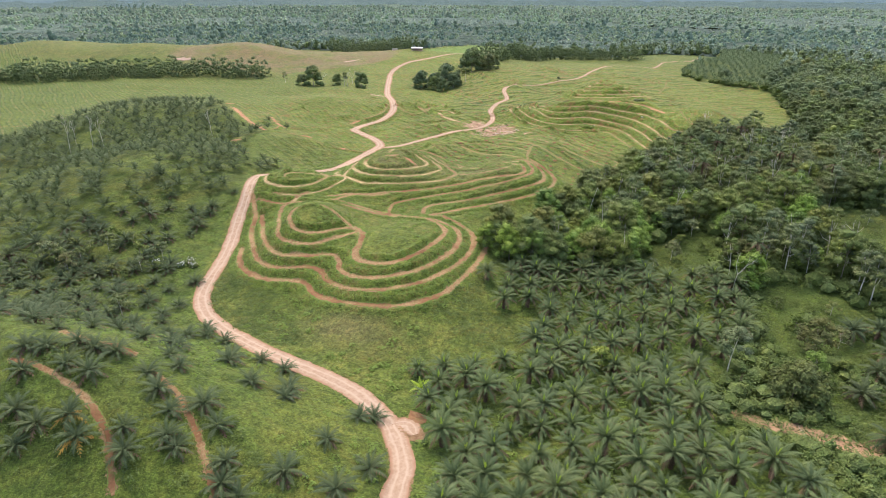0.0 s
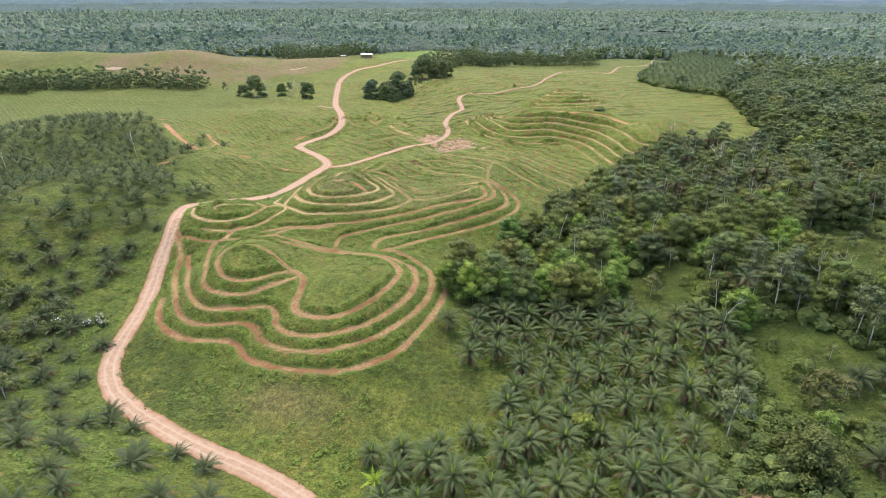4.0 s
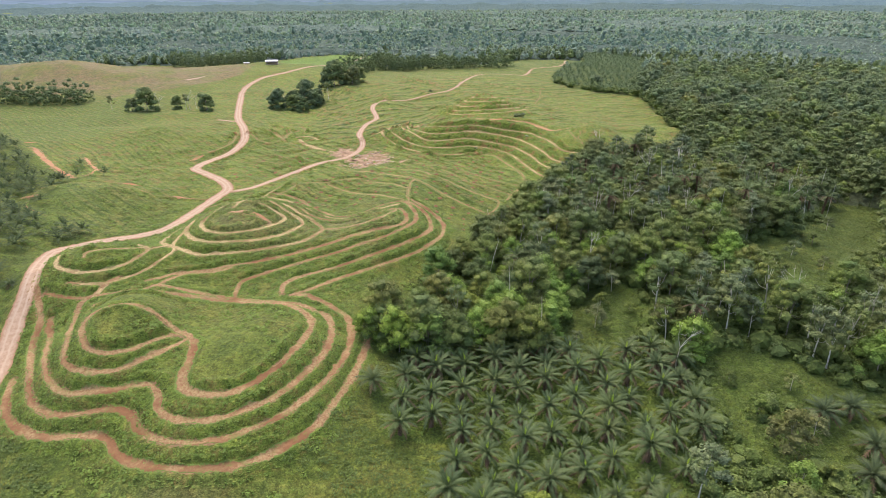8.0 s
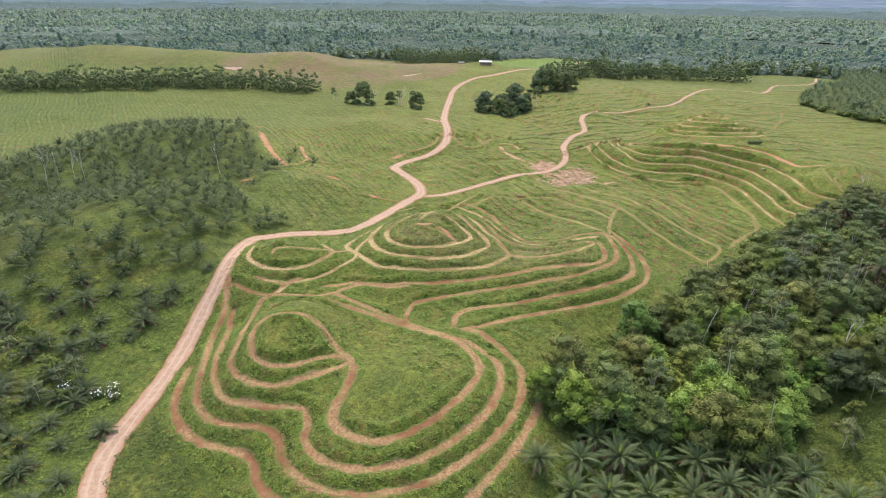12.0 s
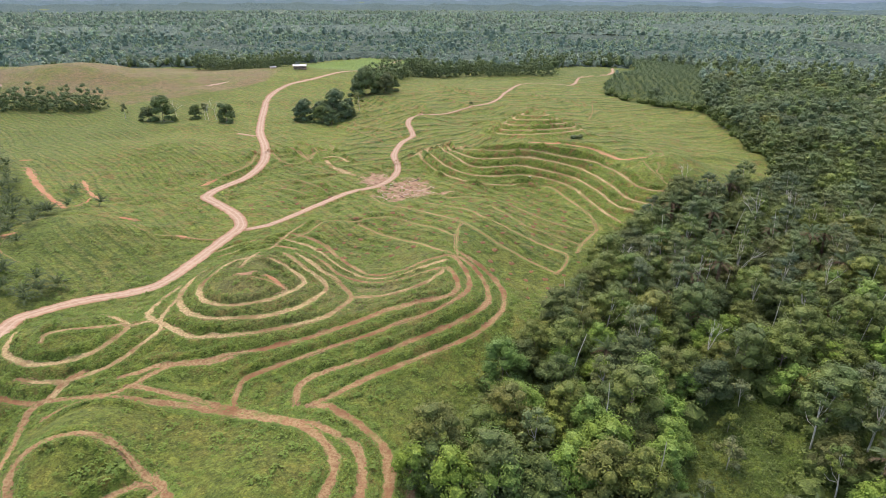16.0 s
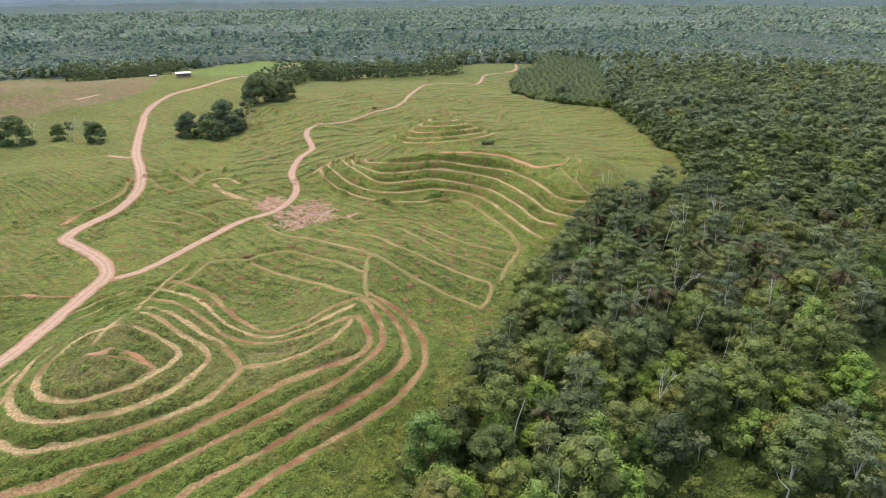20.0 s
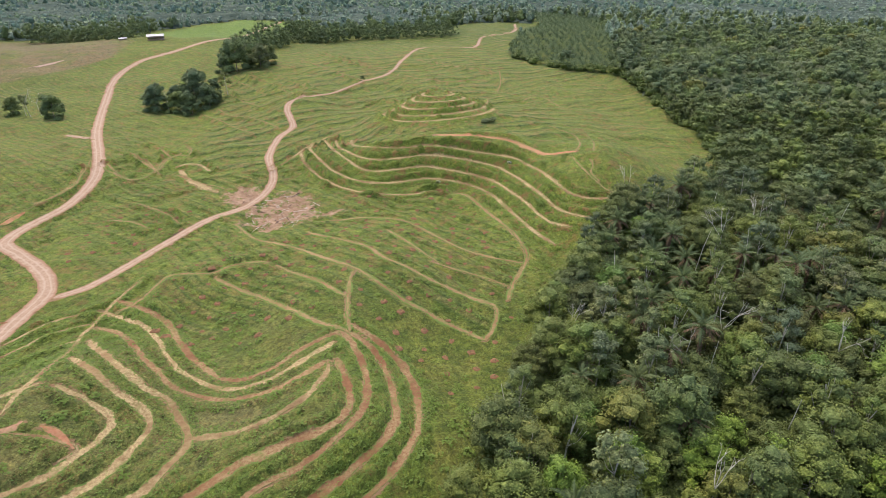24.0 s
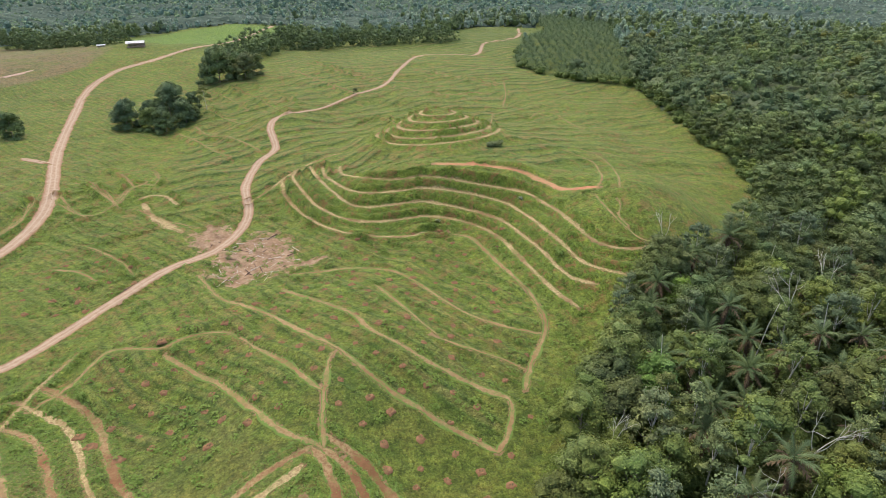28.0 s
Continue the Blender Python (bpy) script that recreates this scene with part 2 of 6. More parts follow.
def wood_material(name, a, b, scale=3.0):
    s = Nodes(name, 0.85, 0.2)
    n = s.noise(scale, 4, 0.7)
    return s.done(s.mix(s.ramp(n, (0.35, 0.0), (0.65, 1.0)), a, b), n, 0.04, 0.5)


GROUND = ground_material()
ROAD = road_material()
TERRACE = earth_material("terrace_earth", (0.200, 0.100, 0.048), (0.145, 0.067, 0.032), 0.48)
STRAW = earth_material("straw_terrace", (0.25, 0.165, 0.08), (0.155, 0.09, 0.042), 0.85)
FIELD_PATH = earth_material("trodden_field_earth", (0.245, 0.142, 0.070), (0.175, 0.103, 0.046), 0.35, 1.0, 0.48, 0.48)
RED_EARTH = earth_material("red_laterite_earth", (0.40, 0.175, 0.098), (0.27, 0.112, 0.060), 0.4, 1.0, 0.66)
BANK_EARTH = earth_material("raw_bank_earth", (0.40, 0.235, 0.145), (0.29, 0.155, 0.09), 0.15)
HOLE_EARTH = earth_material("dug_hole_earth", (0.255, 0.135, 0.072), (0.170, 0.088, 0.046))
MUD = earth_material("dark_gully_mud", (0.13, 0.095, 0.065), (0.08, 0.055, 0.04))
PINK_EARTH = earth_material("pale_pink_earth", (0.46, 0.34, 0.265), (0.32, 0.20, 0.145))
PALM_LEAF = leaf_material("oil_palm_leaf", (0.056, 0.082, 0.036), (0.107, 0.141, 0.060), (0.187, 0.221, 0.100))
YOUNG_LEAF = leaf_material("young_palm_leaf", (0.049, 0.070, 0.033), (0.086, 0.111, 0.052), (0.138, 0.164, 0.078))
SKIRT_LEAF = leaf_material("dead_frond_skirt", (0.10, 0.065, 0.04), (0.17, 0.115, 0.07), (0.25, 0.18, 0.11))
DRY_LEAF = leaf_material("dry_palm_leaf", (0.30, 0.18, 0.05), (0.46, 0.28, 0.06), (0.52, 0.36, 0.09))
LIME_LEAF = leaf_material("lime_palm_leaf", (0.20, 0.30, 0.03), (0.30, 0.40, 0.05), (0.38, 0.45, 0.08))
TREE_LEAF = leaf_material("forest_leaf", (0.082, 0.102, 0.031), (0.120, 0.142, 0.047), (0.165, 0.183, 0.067), 0.7, 0.13, 3.4, vary=0.9)
BRIGHT_LEAF = leaf_material("bright_forest_leaf", (0.095, 0.144, 0.030), (0.141, 0.201, 0.048), (0.193, 0.250, 0.073), 0.7, 0.13, 3.4, vary=0.9)
GREY_LEAF = leaf_material("grey_green_leaf", (0.105, 0.120, 0.060), (0.145, 0.161, 0.080), (0.194, 0.207, 0.108), 0.7, 0.13, 3.4, vary=0.9)
DARK_LEAF = leaf_material("dark_leaf", (0.060, 0.075, 0.030), (0.089, 0.104, 0.042), (0.123, 0.139, 0.063), 0.7, 0.13, 3.0, vary=0.9)
WOOD_LEAF = leaf_material("plain_tree_leaf", (0.079, 0.105, 0.055), (0.118, 0.149, 0.077), (0.163, 0.197, 0.105), 0.8, 0.05, 2.2, vary=0.9)
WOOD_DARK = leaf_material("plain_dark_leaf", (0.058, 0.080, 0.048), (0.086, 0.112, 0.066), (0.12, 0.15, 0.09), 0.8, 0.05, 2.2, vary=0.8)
# leaves of the plain's woods, paled and blued: distance haze painted into the colours
HAZY_LEAF = leaf_material("hazy_forest_leaf", (0.140, 0.182, 0.142), (0.200, 0.249, 0.201), (0.265, 0.315, 0.258), 0.8, 0.012, 1.3, vary=0.8)
HAZY_DARK = leaf_material("hazy_dark_leaf", (0.110, 0.155, 0.132), (0.162, 0.215, 0.178), (0.222, 0.274, 0.230), 0.8, 0.012, 1.3, vary=0.7)
HAZY_PALE = leaf_material("hazy_plantation_leaf", (0.145, 0.193, 0.171), (0.193, 0.249, 0.222), (0.241, 0.302, 0.274), 0.8, 0.012, 1.3, vary=0.5)
FAR_PALM = leaf_material("far_palm_leaf", (0.065, 0.099, 0.048), (0.099, 0.141, 0.070), (0.140, 0.190, 0.098))
SCRUB_LEAF = leaf_material("scrub_leaf", (0.058, 0.085, 0.020), (0.088, 0.120, 0.030), (0.126, 0.158, 0.047), 0.7, 0.13, 4.0)
TUFT_LEAF = leaf_material("grass_tuft_leaf", (0.104, 0.158, 0.031), (0.143, 0.202, 0.043), (0.183, 0.242, 0.065), 0.7, 0.15)
BARK = wood_material("grey_bark", (0.16, 0.13, 0.10), (0.30, 0.27, 0.22))
PALE_BARK = wood_material("pale_bark", (0.38, 0.345, 0.28), (0.54, 0.505, 0.43))
PALM_BARK = wood_material("palm_trunk_fibre", (0.07, 0.045, 0.028), (0.17, 0.11, 0.065), 6)
DEAD_WOOD = wood_material("bleached_dead_wood", (0.34, 0.26, 0.20), (0.58, 0.50, 0.42))
DARK_WOOD = wood_material("charred_wood", (0.07, 0.045, 0.035), (0.18, 0.11, 0.08))
TIN = wood_material("pale_roof_sheet", (0.50, 0.46, 0.44), (0.66, 0.63, 0.61), 0.8)
WALL_BOARD = wood_material("weathered_wall_board", (0.30, 0.24, 0.19), (0.44, 0.36, 0.29), 2)
PETAL = wood_material("white_petal", (0.62, 0.62, 0.55), (0.78, 0.78, 0.70), 8)


# ---- mesh helpers ----
def mesh(name, verts, faces, material, smooth=False):
    """A mesh from arrays; all faces have the same number of corners."""
    verts, faces = np.asarray(verts, np.float32), np.asarray(faces, np.int32)
    me = bpy.data.meshes.new(name)
    k, n = faces.shape[1], len(faces)
    me.vertices.add(len(verts))
    me.vertices.foreach_set("co", verts.ravel())
    me.loops.add(n * k)
    me.loops.foreach_set("vertex_index", faces.ravel())
    me.polygons.add(n)
    me.polygons.foreach_set("loop_start", np.arange(0, n * k, k, dtype=np.int32))
    me.polygons.foreach_set("loop_total", np.full(n, k, np.int32))
    me.polygons.foreach_set("use_smooth", np.full(n, smooth))
    me.update(calc_edges=True)
    me.materials.append(material)
    return me


def part(name, me, parent, label=""):
    ob = new(name, me)
    ob.parent = parent
    return tagged(ob, label)


def join(pieces):
    """Arrays of (verts, faces) as one."""
    verts, faces, n = [], [], 0
    for v, f in pieces:
        verts.append(v)
        faces.append(f + n)
        n += len(v)
    return np.concatenate(verts), np.concatenate(faces)


def value_noise(x, y, size, seed=0):
    """Smooth noise from -1 to 1 with features of about that size in metres."""
    table = np.random.RandomState(seed).uniform(-1, 1, (128, 128))
    u, v = x / size + 1000, y / size + 1000
    i, j = np.floor(u).astype(int), np.floor(v).astype(int)
    a, b = u - i, v - j
    a, b = a * a * (3 - 2 * a), b * b * (3 - 2 * b)
    t = lambda p, q: table[p % 128, q % 128]  # noqa: E731
    return (t(i, j) * (1 - a) + t(i + 1, j) * a) * (1 - b) + (t(i, j + 1) * (1 - a) + t(i + 1, j + 1) * a) * b


def smooth_step(lo, hi, x):
    t = np.clip((x - lo) / (hi - lo), 0, 1)
    return t * t * (3 - 2 * t)


# ---- the lie of the land: round hills on a gently rising plain ----
HILLS = []


def hill(x, y, rx, ry, turn, height):
    HILLS.append((x, y, rx, ry, radians(turn), height))


hill(-66.8, 105.2, 11.3, 17.4, 0.5, 12.8)  # heart left
hill(-36.5, 102.8, 19.1, 21.5, -0.2, 11)  # heart right
hill(-86, 134.8, 13.2, 13.7, -0.2, 10.6)  # knoll
hill(-58.6, 156.1, 17, 20.1, 1.1, 14.1)  # mid peak
hill(-21.3, 160.1, 27, 19.3, 3.3, 7.6)  # mid ridge
hill(-17.6, 206.7, 31.2, 24.1, 2, 7.9)  # field
hill(16, 278.7, 28.2, 11.5, -11.7, 8.9)  # terrace ridge
hill(59.4, 247, 20.7, 25, -29.4, 15.3)  # terrace ridge b
hill(36, 307.6, 51, 32.7, -3, 8.2)  # plateau
hill(19.8, 328.7, 14.9, 15.7, 0.4, 9.4)  # cone
hill(-199.7, 214.9, 44.8, 49.6, 1.1, 13)  # palm hill
hill(-141.4, 133.8, 34.2, 39.8, 1.5, 13.6)  # palm spur
hill(-88.4, 27, 43.9, 19.5, -5.8, 19.8)  # near hill
hill(-135.4, 298.7, 39.7, 26.1, 1.6, 4.5)  # left ridge
hill(-119.5, 201.4, 18.7, 14.3, 0.4, 4.6)  # left dome
hill(-19.7, 450.1, 70, 60, -0.1, 5.7)  # far ridge
hill(-150.1, 527.9, 60, 56.8, 0, 10.2)  # shed rise
hill(-299.6, 478, 90.1, 53.2, -3.1, 14.2)  # far left
hill(-480, 480, 90, 60, -0, 14)  # far left b
hill(-37.3, 365.5, 18.9, 28.1, 0.5, 3.7)  # road rise
hill(74.9, 545.9, 80, 70.6, -0, 4)  # crop rise
hill(29.7, 68.1, 64.6, 37.6, -0.1, -3)  # palm flat
hill(76.3, 160.6, 44.6, 45.4, -0, 5.9)  # forest rise
hill(-85, 78, 13, 13, 0, 0.4)
hill(-85, 120, 13, 13, 0, 0.5)
hill(-69, 78, 13, 13, 0, -0.6)
hill(-69, 106, 13, 13, 0, -0.3)
hill(-53, 78, 13, 13, 0, 0.5)
hill(-53, 92, 13, 13, 0, 0.6)
hill(-53, 106, 13, 13, 0, -0.7)
hill(-53, 120, 13, 13, 0, -0.3)
hill(-37, 78, 13, 13, 0, 2)
hill(-37, 92, 13, 13, 0, 1)
hill(-37, 106, 13, 13, 0, -0.5)
hill(-21, 92, 13, 13, 0, -0.6)
hill(-21, 106, 13, 13, 0, -0.4)
hill(-82, 162, 13, 13, 0, 0.4)
hill(-82, 176, 13, 13, 0, 0.3)
hill(-66, 134, 13, 13, 0, 0.4)
hill(-66, 148, 13, 13, 0, -0.5)
hill(-66, 162, 13, 13, 0, -0.3)
hill(-66, 176, 13, 13, 0, 1.3)
hill(-50, 134, 13, 13, 0, 0.4)
hill(-50, 162, 13, 13, 0, -0.6)
hill(-50, 176, 13, 13, 0, 1.1)
hill(-34, 134, 13, 13, 0, 1.2)
hill(-34, 148, 13, 13, 0, 0.7)
hill(-34, 162, 13, 13, 0, -0.7)
hill(-18, 134, 13, 13, 0, 1)
hill(-18, 176, 13, 13, 0, 0.8)
hill(-2, 176, 13, 13, 0, -0.7)
hill(-15, 240, 13, 13, 0, 0.3)
hill(-15, 256, 13, 13, 0, 0.6)
hill(-15, 272, 13, 13, 0, 1.1)
hill(3, 256, 13, 13, 0, 0.6)
hill(3, 272, 13, 13, 0, -0.4)
hill(21, 240, 13, 13, 0, -0.6)
hill(21, 256, 13, 13, 0, 0.5)
hill(21, 272, 13, 13, 0, -1.2)
hill(39, 256, 13, 13, 0, 1)
hill(39, 272, 13, 13, 0, 1.5)
hill(57, 256, 13, 13, 0, -1)
hill(75, 256, 13, 13, 0, 0.3)
hill(75, 272, 13, 13, 0, 0.3)
hill(-38, 211, 13, 13, 0, -0.6)
hill(-29, 208, 13, 13, 0, -2.3)
hill(-38, 199, 13, 13, 0, -2.8)
hill(-29, 187, 13, 13, 0, -0.4)
hill(-20, 186, 13, 13, 0, 1.3)
hill(1, 177, 13, 13, 0, -1.1)
hill(14, 191, 13, 13, 0, 0.5)
hill(-32, 175, 13, 13, 0, -1.3)
hill(-41, 183, 13, 13, 0, -0.2)
hill(-13, 183, 13, 13, 0, 0.9)
hill(-35, 159, 13, 13, 0, -0.2)
hill(-17, 164, 13, 13, 0, 0.9)
hill(-46, 163, 13, 13, 0, -0.7)
hill(-50, 156, 13, 13, 0, -1.5)
hill(-57, 155, 13, 13, 0, -0.5)
hill(-12, 158, 13, 13, 0, 1.6)
hill(-74, 160, 13, 13, 0, -0.4)
hill(-44, 209, 13, 13, 0, 0.8)
hill(-22, 179, 13, 13, 0, -0.4)
hill(-55, 173, 13, 13, 0, 1.5)


for x, y, rx, ry, height in ((-505, 448, 40, 34, 5.5), (-388, 455, 38, 32, 5), (-290, 468, 30, 28, 4.5), (-620, 500, 50, 40, 5.5)):
    hill(x, y, rx, ry, 0, height)  # the bald far hills


def lie(x, y):
    z = -4.52 + 3.77 * np.tanh((y - 150) / 120)
    for cx, cy, rx, ry, turn, height in HILLS:
        c, s = math.cos(turn), math.sin(turn)
        u, v = ((x - cx) * c + (y - cy) * s) / rx, ((y - cy) * c - (x - cx) * s) / ry
        z = z + height * np.exp(-0.8 * (u * u + v * v))
    return z


def stretch(lo, hi, step, far, below, above):
    """Places along one side of the ground's mesh: even between lo and hi, wider and wider beyond."""
    out = list(np.arange(lo, hi + 0.01, step))
    d = step
    while out[-1] < far:
        d *= above if out[-1] < hi + 330 else 1.25
        out.append(out[-1] + d)
    d = step
    while out[0] > -far:
        d *= below if out[0] > lo - 330 else 1.25
        out.insert(0, out[0] - d)
    return np.array(out)


def inside(x, y, *corners):
    """Whether places lie within a ring of corners."""
    hit = np.zeros(np.shape(x), bool)
    for (ax, ay), (bx, by) in zip(corners, (*corners[1:], corners[0])):
        hit ^= ((ay > y) != (by > y)) & (x < (bx - ax) * (y - ay) / ((by - ay) or 1e-9) + ax)
    return hit


def cleared(x, y):
    """The land cleared for planting."""
    return inside(x, y, (-17, 100), (-17, 113), (-8, 128), (-3, 140), (5, 150), (11, 162), (19, 172), (25, 185), (31, 198), (44, 212), (56, 221),
                  (73, 229), (100, 254), (114, 278), (118, 311), (121, 341), (126, 383), (131, 412), (103, 427), (80, 464), (98, 534), (130, 592), (140, 625),
                  (99, 648), (43, 593), (-4, 590), (-56, 575), (-74, 690), (-126, 713), (-202, 629), (-330, 600), (-480, 560), (-680, 570), (-720, 150),
                  (-400, -60), (-60, -200), (0, -60), (-12, 20), (-22, 58))


def palm_land(x, y):
    """The oil palms behind the fields."""
    return inside(x, y, (81, 468), (104, 430), (132, 416), (159, 498), (198, 640), (165, 700), (145, 690), (133, 592), (99, 534))


def planted(x, y):
    """The grown oil palms beside the main road."""
    return inside(x, y, (-16, 97), (-11, 85), (2, 85), (0, 73), (-14, 64), (-24, 58), (-19, 40), (-14, 18), (-8, -30), (60, -30), (46, 44), (36, 54), (33, 64), (40, 78), (48, 92), (46, 108), (5, 112), (-8, 106))


PALM_HILL = ((-105, 150), (-125, 186), (-133, 212), (-150, 226), (-172, 247), (-205, 262), (-232, 215), (-250, 176), (-330, 120), (-330, -60), (-60, -40), (-30, 20), (-50, 44), (-72, 62), (-86, 78), (-92, 97), (-97, 114), (-104, 140))

GX, GY = stretch(-108, 72, 0.72, 4700, 1.05, 1.065), stretch(18, 342, 0.72, 4700, 1.14, 1.036)
PX, PY = np.meshgrid(GX, GY, indexing="ij")
GZ = lie(PX, PY)
GZ += 0.16 * value_noise(PX, PY, 2.3, 1) * (np.hypot(PX, PY - 150) < 260) + 0.9 * value_noise(PX, PY, 17, 2) * (np.hypot(PX + 20, PY - 160) > 120)
GZ += 0.34 * value_noise(PX, PY, 6.5, 4) * smooth_step(186, 200, PY) * (1 - smooth_step(262, 275, PY))
# hummocks in the fields past the terraces
FIELDS = smooth_step(188, 206, PY) * (1 - smooth_step(420, 520, PY)) * smooth_step(-150, -120, PX)
GZ += FIELDS * (0.75 * value_noise(PX, PY, 12, 21) + 0.35 * value_noise(PX, PY, 4.5, 22))


def furrow(x, y):
    """Counts the planted rows from one side of the fields to the other: far left, far right and the middle fields."""
    warp = 0.5 * value_noise(x, y, 30, 7) + 0.2 * value_noise(x, y, 11, 8)
    left = x < -70 - 0.12 * (y - 300)
    right = np.where(y < 281, (0.73 * x + 0.68 * y) / 5.4 + 0.12 * lie(x, y) + 1.2 * warp, (0.42 * x - 0.9 * y) / 11.0 + 0.22 * lie(x, y) + 1.1 * warp)
    return left, np.where(left, (0.66 * x + 0.75 * y) / 5.2 + warp, right)


def middle_rows(x, y):
    """The young planting between the ringed hill and the long terraces."""
    return inside(x, y, (-74, 222), (-44, 190), (-14, 196), (14, 186), (27, 200), (28, 226), (14, 250), (-20, 262), (-38, 282), (-88, 284), (-92, 252))


def rows_here(x, y):
    left = furrow(x, y)[0]
    here = cleared(x, y) & (((y > 286) & ~left) | (left & (y > 165) & (x < -92))) & (np.hypot(x - 20, y - 327) > 26) & ~((y > 470) & (x < -60)) & ~inside(x, y, *PALM_HILL)
    here = here | middle_rows(x, y)
    return here & ~inside(x, y, (-310, 405), (-235, 395), (-186, 432), (-166, 460), (-155, 475), (-155, 510), (-180, 560), (-480, 570), (-480, 425))


GZ += rows_here(PX, PY) * np.where(furrow(PX, PY)[0], 0.16, 0.32) * (1 - 0.4 * smooth_step(45, 85, PX) * (PY < 400)) * smooth_step(1, 7, np.abs(PX + 70 + 0.12 * (PY - 300))) * np.clip(np.abs((furrow(PX, PY)[1] % 1) - 0.5) * -5 + 1.3, -0.6, 0.6) * (PY < 470)
NEAR_D, NEAR_Z = np.full(GZ.shape, 99.0), GZ.copy()
BANK_D = np.full(GZ.shape, 99.0)
TRACKS = []


def curve(points, step=0.7, closed=False):
    """A smooth line through the points, in even steps."""
    p = np.array(points, float)
    p = np.concatenate([[2 * p[0] - p[1]], p, [2 * p[-1] - p[-2]]])
    out = []
    for a, b, c, d in zip(p[:-3], p[1:-2], p[2:-1], p[3:]):
        n = max(2, int(np.hypot(*(c - b)) / step))
        t = np.linspace(0, 1, n, endpoint=False)[:, None]
        out.append(0.5 * (2 * b + (c - a) * t + (2 * a - 5 * b + 4 * c - d) * t**2 + (3 * b - a - 3 * c + d) * t**3))
    return np.concatenate([*out, p[-2:-1]])


def track(name, label, width, material, points, wear=0.5):
    """Notes a path on the ground and cuts its level bed into the slope."""
    p = curve(points)
    z = lie(p[:, 0], p[:, 1])
    k = 9
    z = np.convolve(np.pad(z, k // 2, mode="edge"), np.ones(k) / k, mode="valid")
    half = (0.86 if "road" in name else 0.78) * width / 2
    reach = half + 3.2
    for (x, y), h in zip(p, z):
        a, b = np.searchsorted(GX, (x - reach, x + reach))
        c, d = np.searchsorted(GY, (y - reach, y + reach))
        if b <= a or d <= c:
            continue
        dist = np.hypot(PX[a:b, c:d] - x, PY[a:b, c:d] - y) - half
        closer = dist < NEAR_D[a:b, c:d]
        NEAR_D[a:b, c:d][closer] = dist[closer]
        NEAR_Z[a:b, c:d][closer] = h
        if name == "terrace_path":
            np.minimum(BANK_D[a:b, c:d], dist, out=BANK_D[a:b, c:d])
    TRACKS.append((name, label, width, material, p, wear))


track("main_road", "wide pale dirt road with wheel tracks", 4.7, ROAD, [(-14, -160), (-6, -90), (-9, -40), (-14, 0), (-16.9, 23.6), (-17.6, 29.9), (-19.8, 35), (-22.7, 39.7), (-27.4, 44.3), (-33.2, 48.1), (-41.4, 51.3), (-48.4, 53.3), (-58, 57.1), (-67.4, 61.7), (-76.2, 67.8), (-81.6, 74.7), (-84.5, 83.9), (-87.5, 95.9), (-93.2, 112.6), (-97.4, 128.3), (-104.5, 145.4), (-104.3, 152.6), (-99, 162.4), (-90.5, 168.1), (-85.3, 173.3), (-83.9, 187.5), (-82.3, 203.7), (-81.1, 214.9), (-86.2, 225), (-96.6, 235.6), (-103.1, 242.1), (-101.9, 251.7), (-96.5, 265.7), (-96.1, 284.6), (-102.3, 305.2), (-117.4, 343.2), (-131.1, 389.4), (-142.2, 437.1), (-138.9, 468.8), (-123.1, 494.6), (-109.3, 538.6), (-104, 562), (-101, 592), (-96, 633), (-91, 668), (-86, 692)], 0.25)
track("road_spur", "short dirt spur off the main road", 4, ROAD, [(-18, 39.1), (-19.9, 41.4), (-22.1, 40.9)], 0.5)
track("branch_road", "pale dirt branch road crossing the field", 3.3, ROAD, [(-78.4, 212.5), (-72.1, 216.7), (-66.6, 225.2), (-59.7, 238.6), (-53, 250.2), (-44.5, 257.1), (-39.8, 267), (-38.9, 278.9), (-42.7, 297.7), (-41.9, 318.9), (-37.9, 331.2), (-42.3, 352.6), (-41, 363.2), (-33.7, 369.5)], 0.35)
track("far_road", "narrow dirt road over the far fields", 2.6, ROAD, [(-38.8, 363.8), (-32.6, 370.5), (-24, 380.2), (-12.3, 401.5), (4, 419.4), (14.4, 455.6), (26.8, 493.2), (48.1, 497.8), (64.4, 500.7), (77.2, 541.5), (105.3, 568.7), (120.4, 629.8)], 0.4)
track("earth_cut", "bare red earth cut along a ridge", 2.9, RED_EARTH, [(14.5, 280.7), (23.9, 278.4), (31.5, 275.5), (37.2, 272), (42, 265.7), (46, 258.3), (53.1, 253.5)], 0.8)
track("farm_track", "narrow earth farm track on the hillside", 1.44, TERRACE, [(-40.1, 14.2), (-43.7, 18.3), (-48, 22.6), (-53.7, 27.3), (-57.3, 29), (-60.8, 30)], 0.9)
track("farm_track", "narrow earth farm track on the hillside", 1.44, TERRACE, [(-52.6, 10), (-57.5, 16.1), (-62.8, 19.7), (-68.9, 21.7), (-74.2, 22.4), (-78, 22.2)], 0.9)
track("farm_track", "narrow earth farm track on the hillside", 1.44, TERRACE, [(-77.7, 31.8), (-72, 31.3), (-69.4, 32.9), (-65, 32.6)], 0.9)
track("earth_bank", "bare red earth bank below the scrub", 4.0, BANK_EARTH, [(39.2, 60.3), (44.5, 58.2), (50.7, 57.1), (55.4, 55), (61.2, 54.7)], 1.1)
track("farm_track", "narrow earth farm track on the hillside", 1.6, TERRACE, [(-119, 332.9), (-110.7, 326.5)], 0.9)
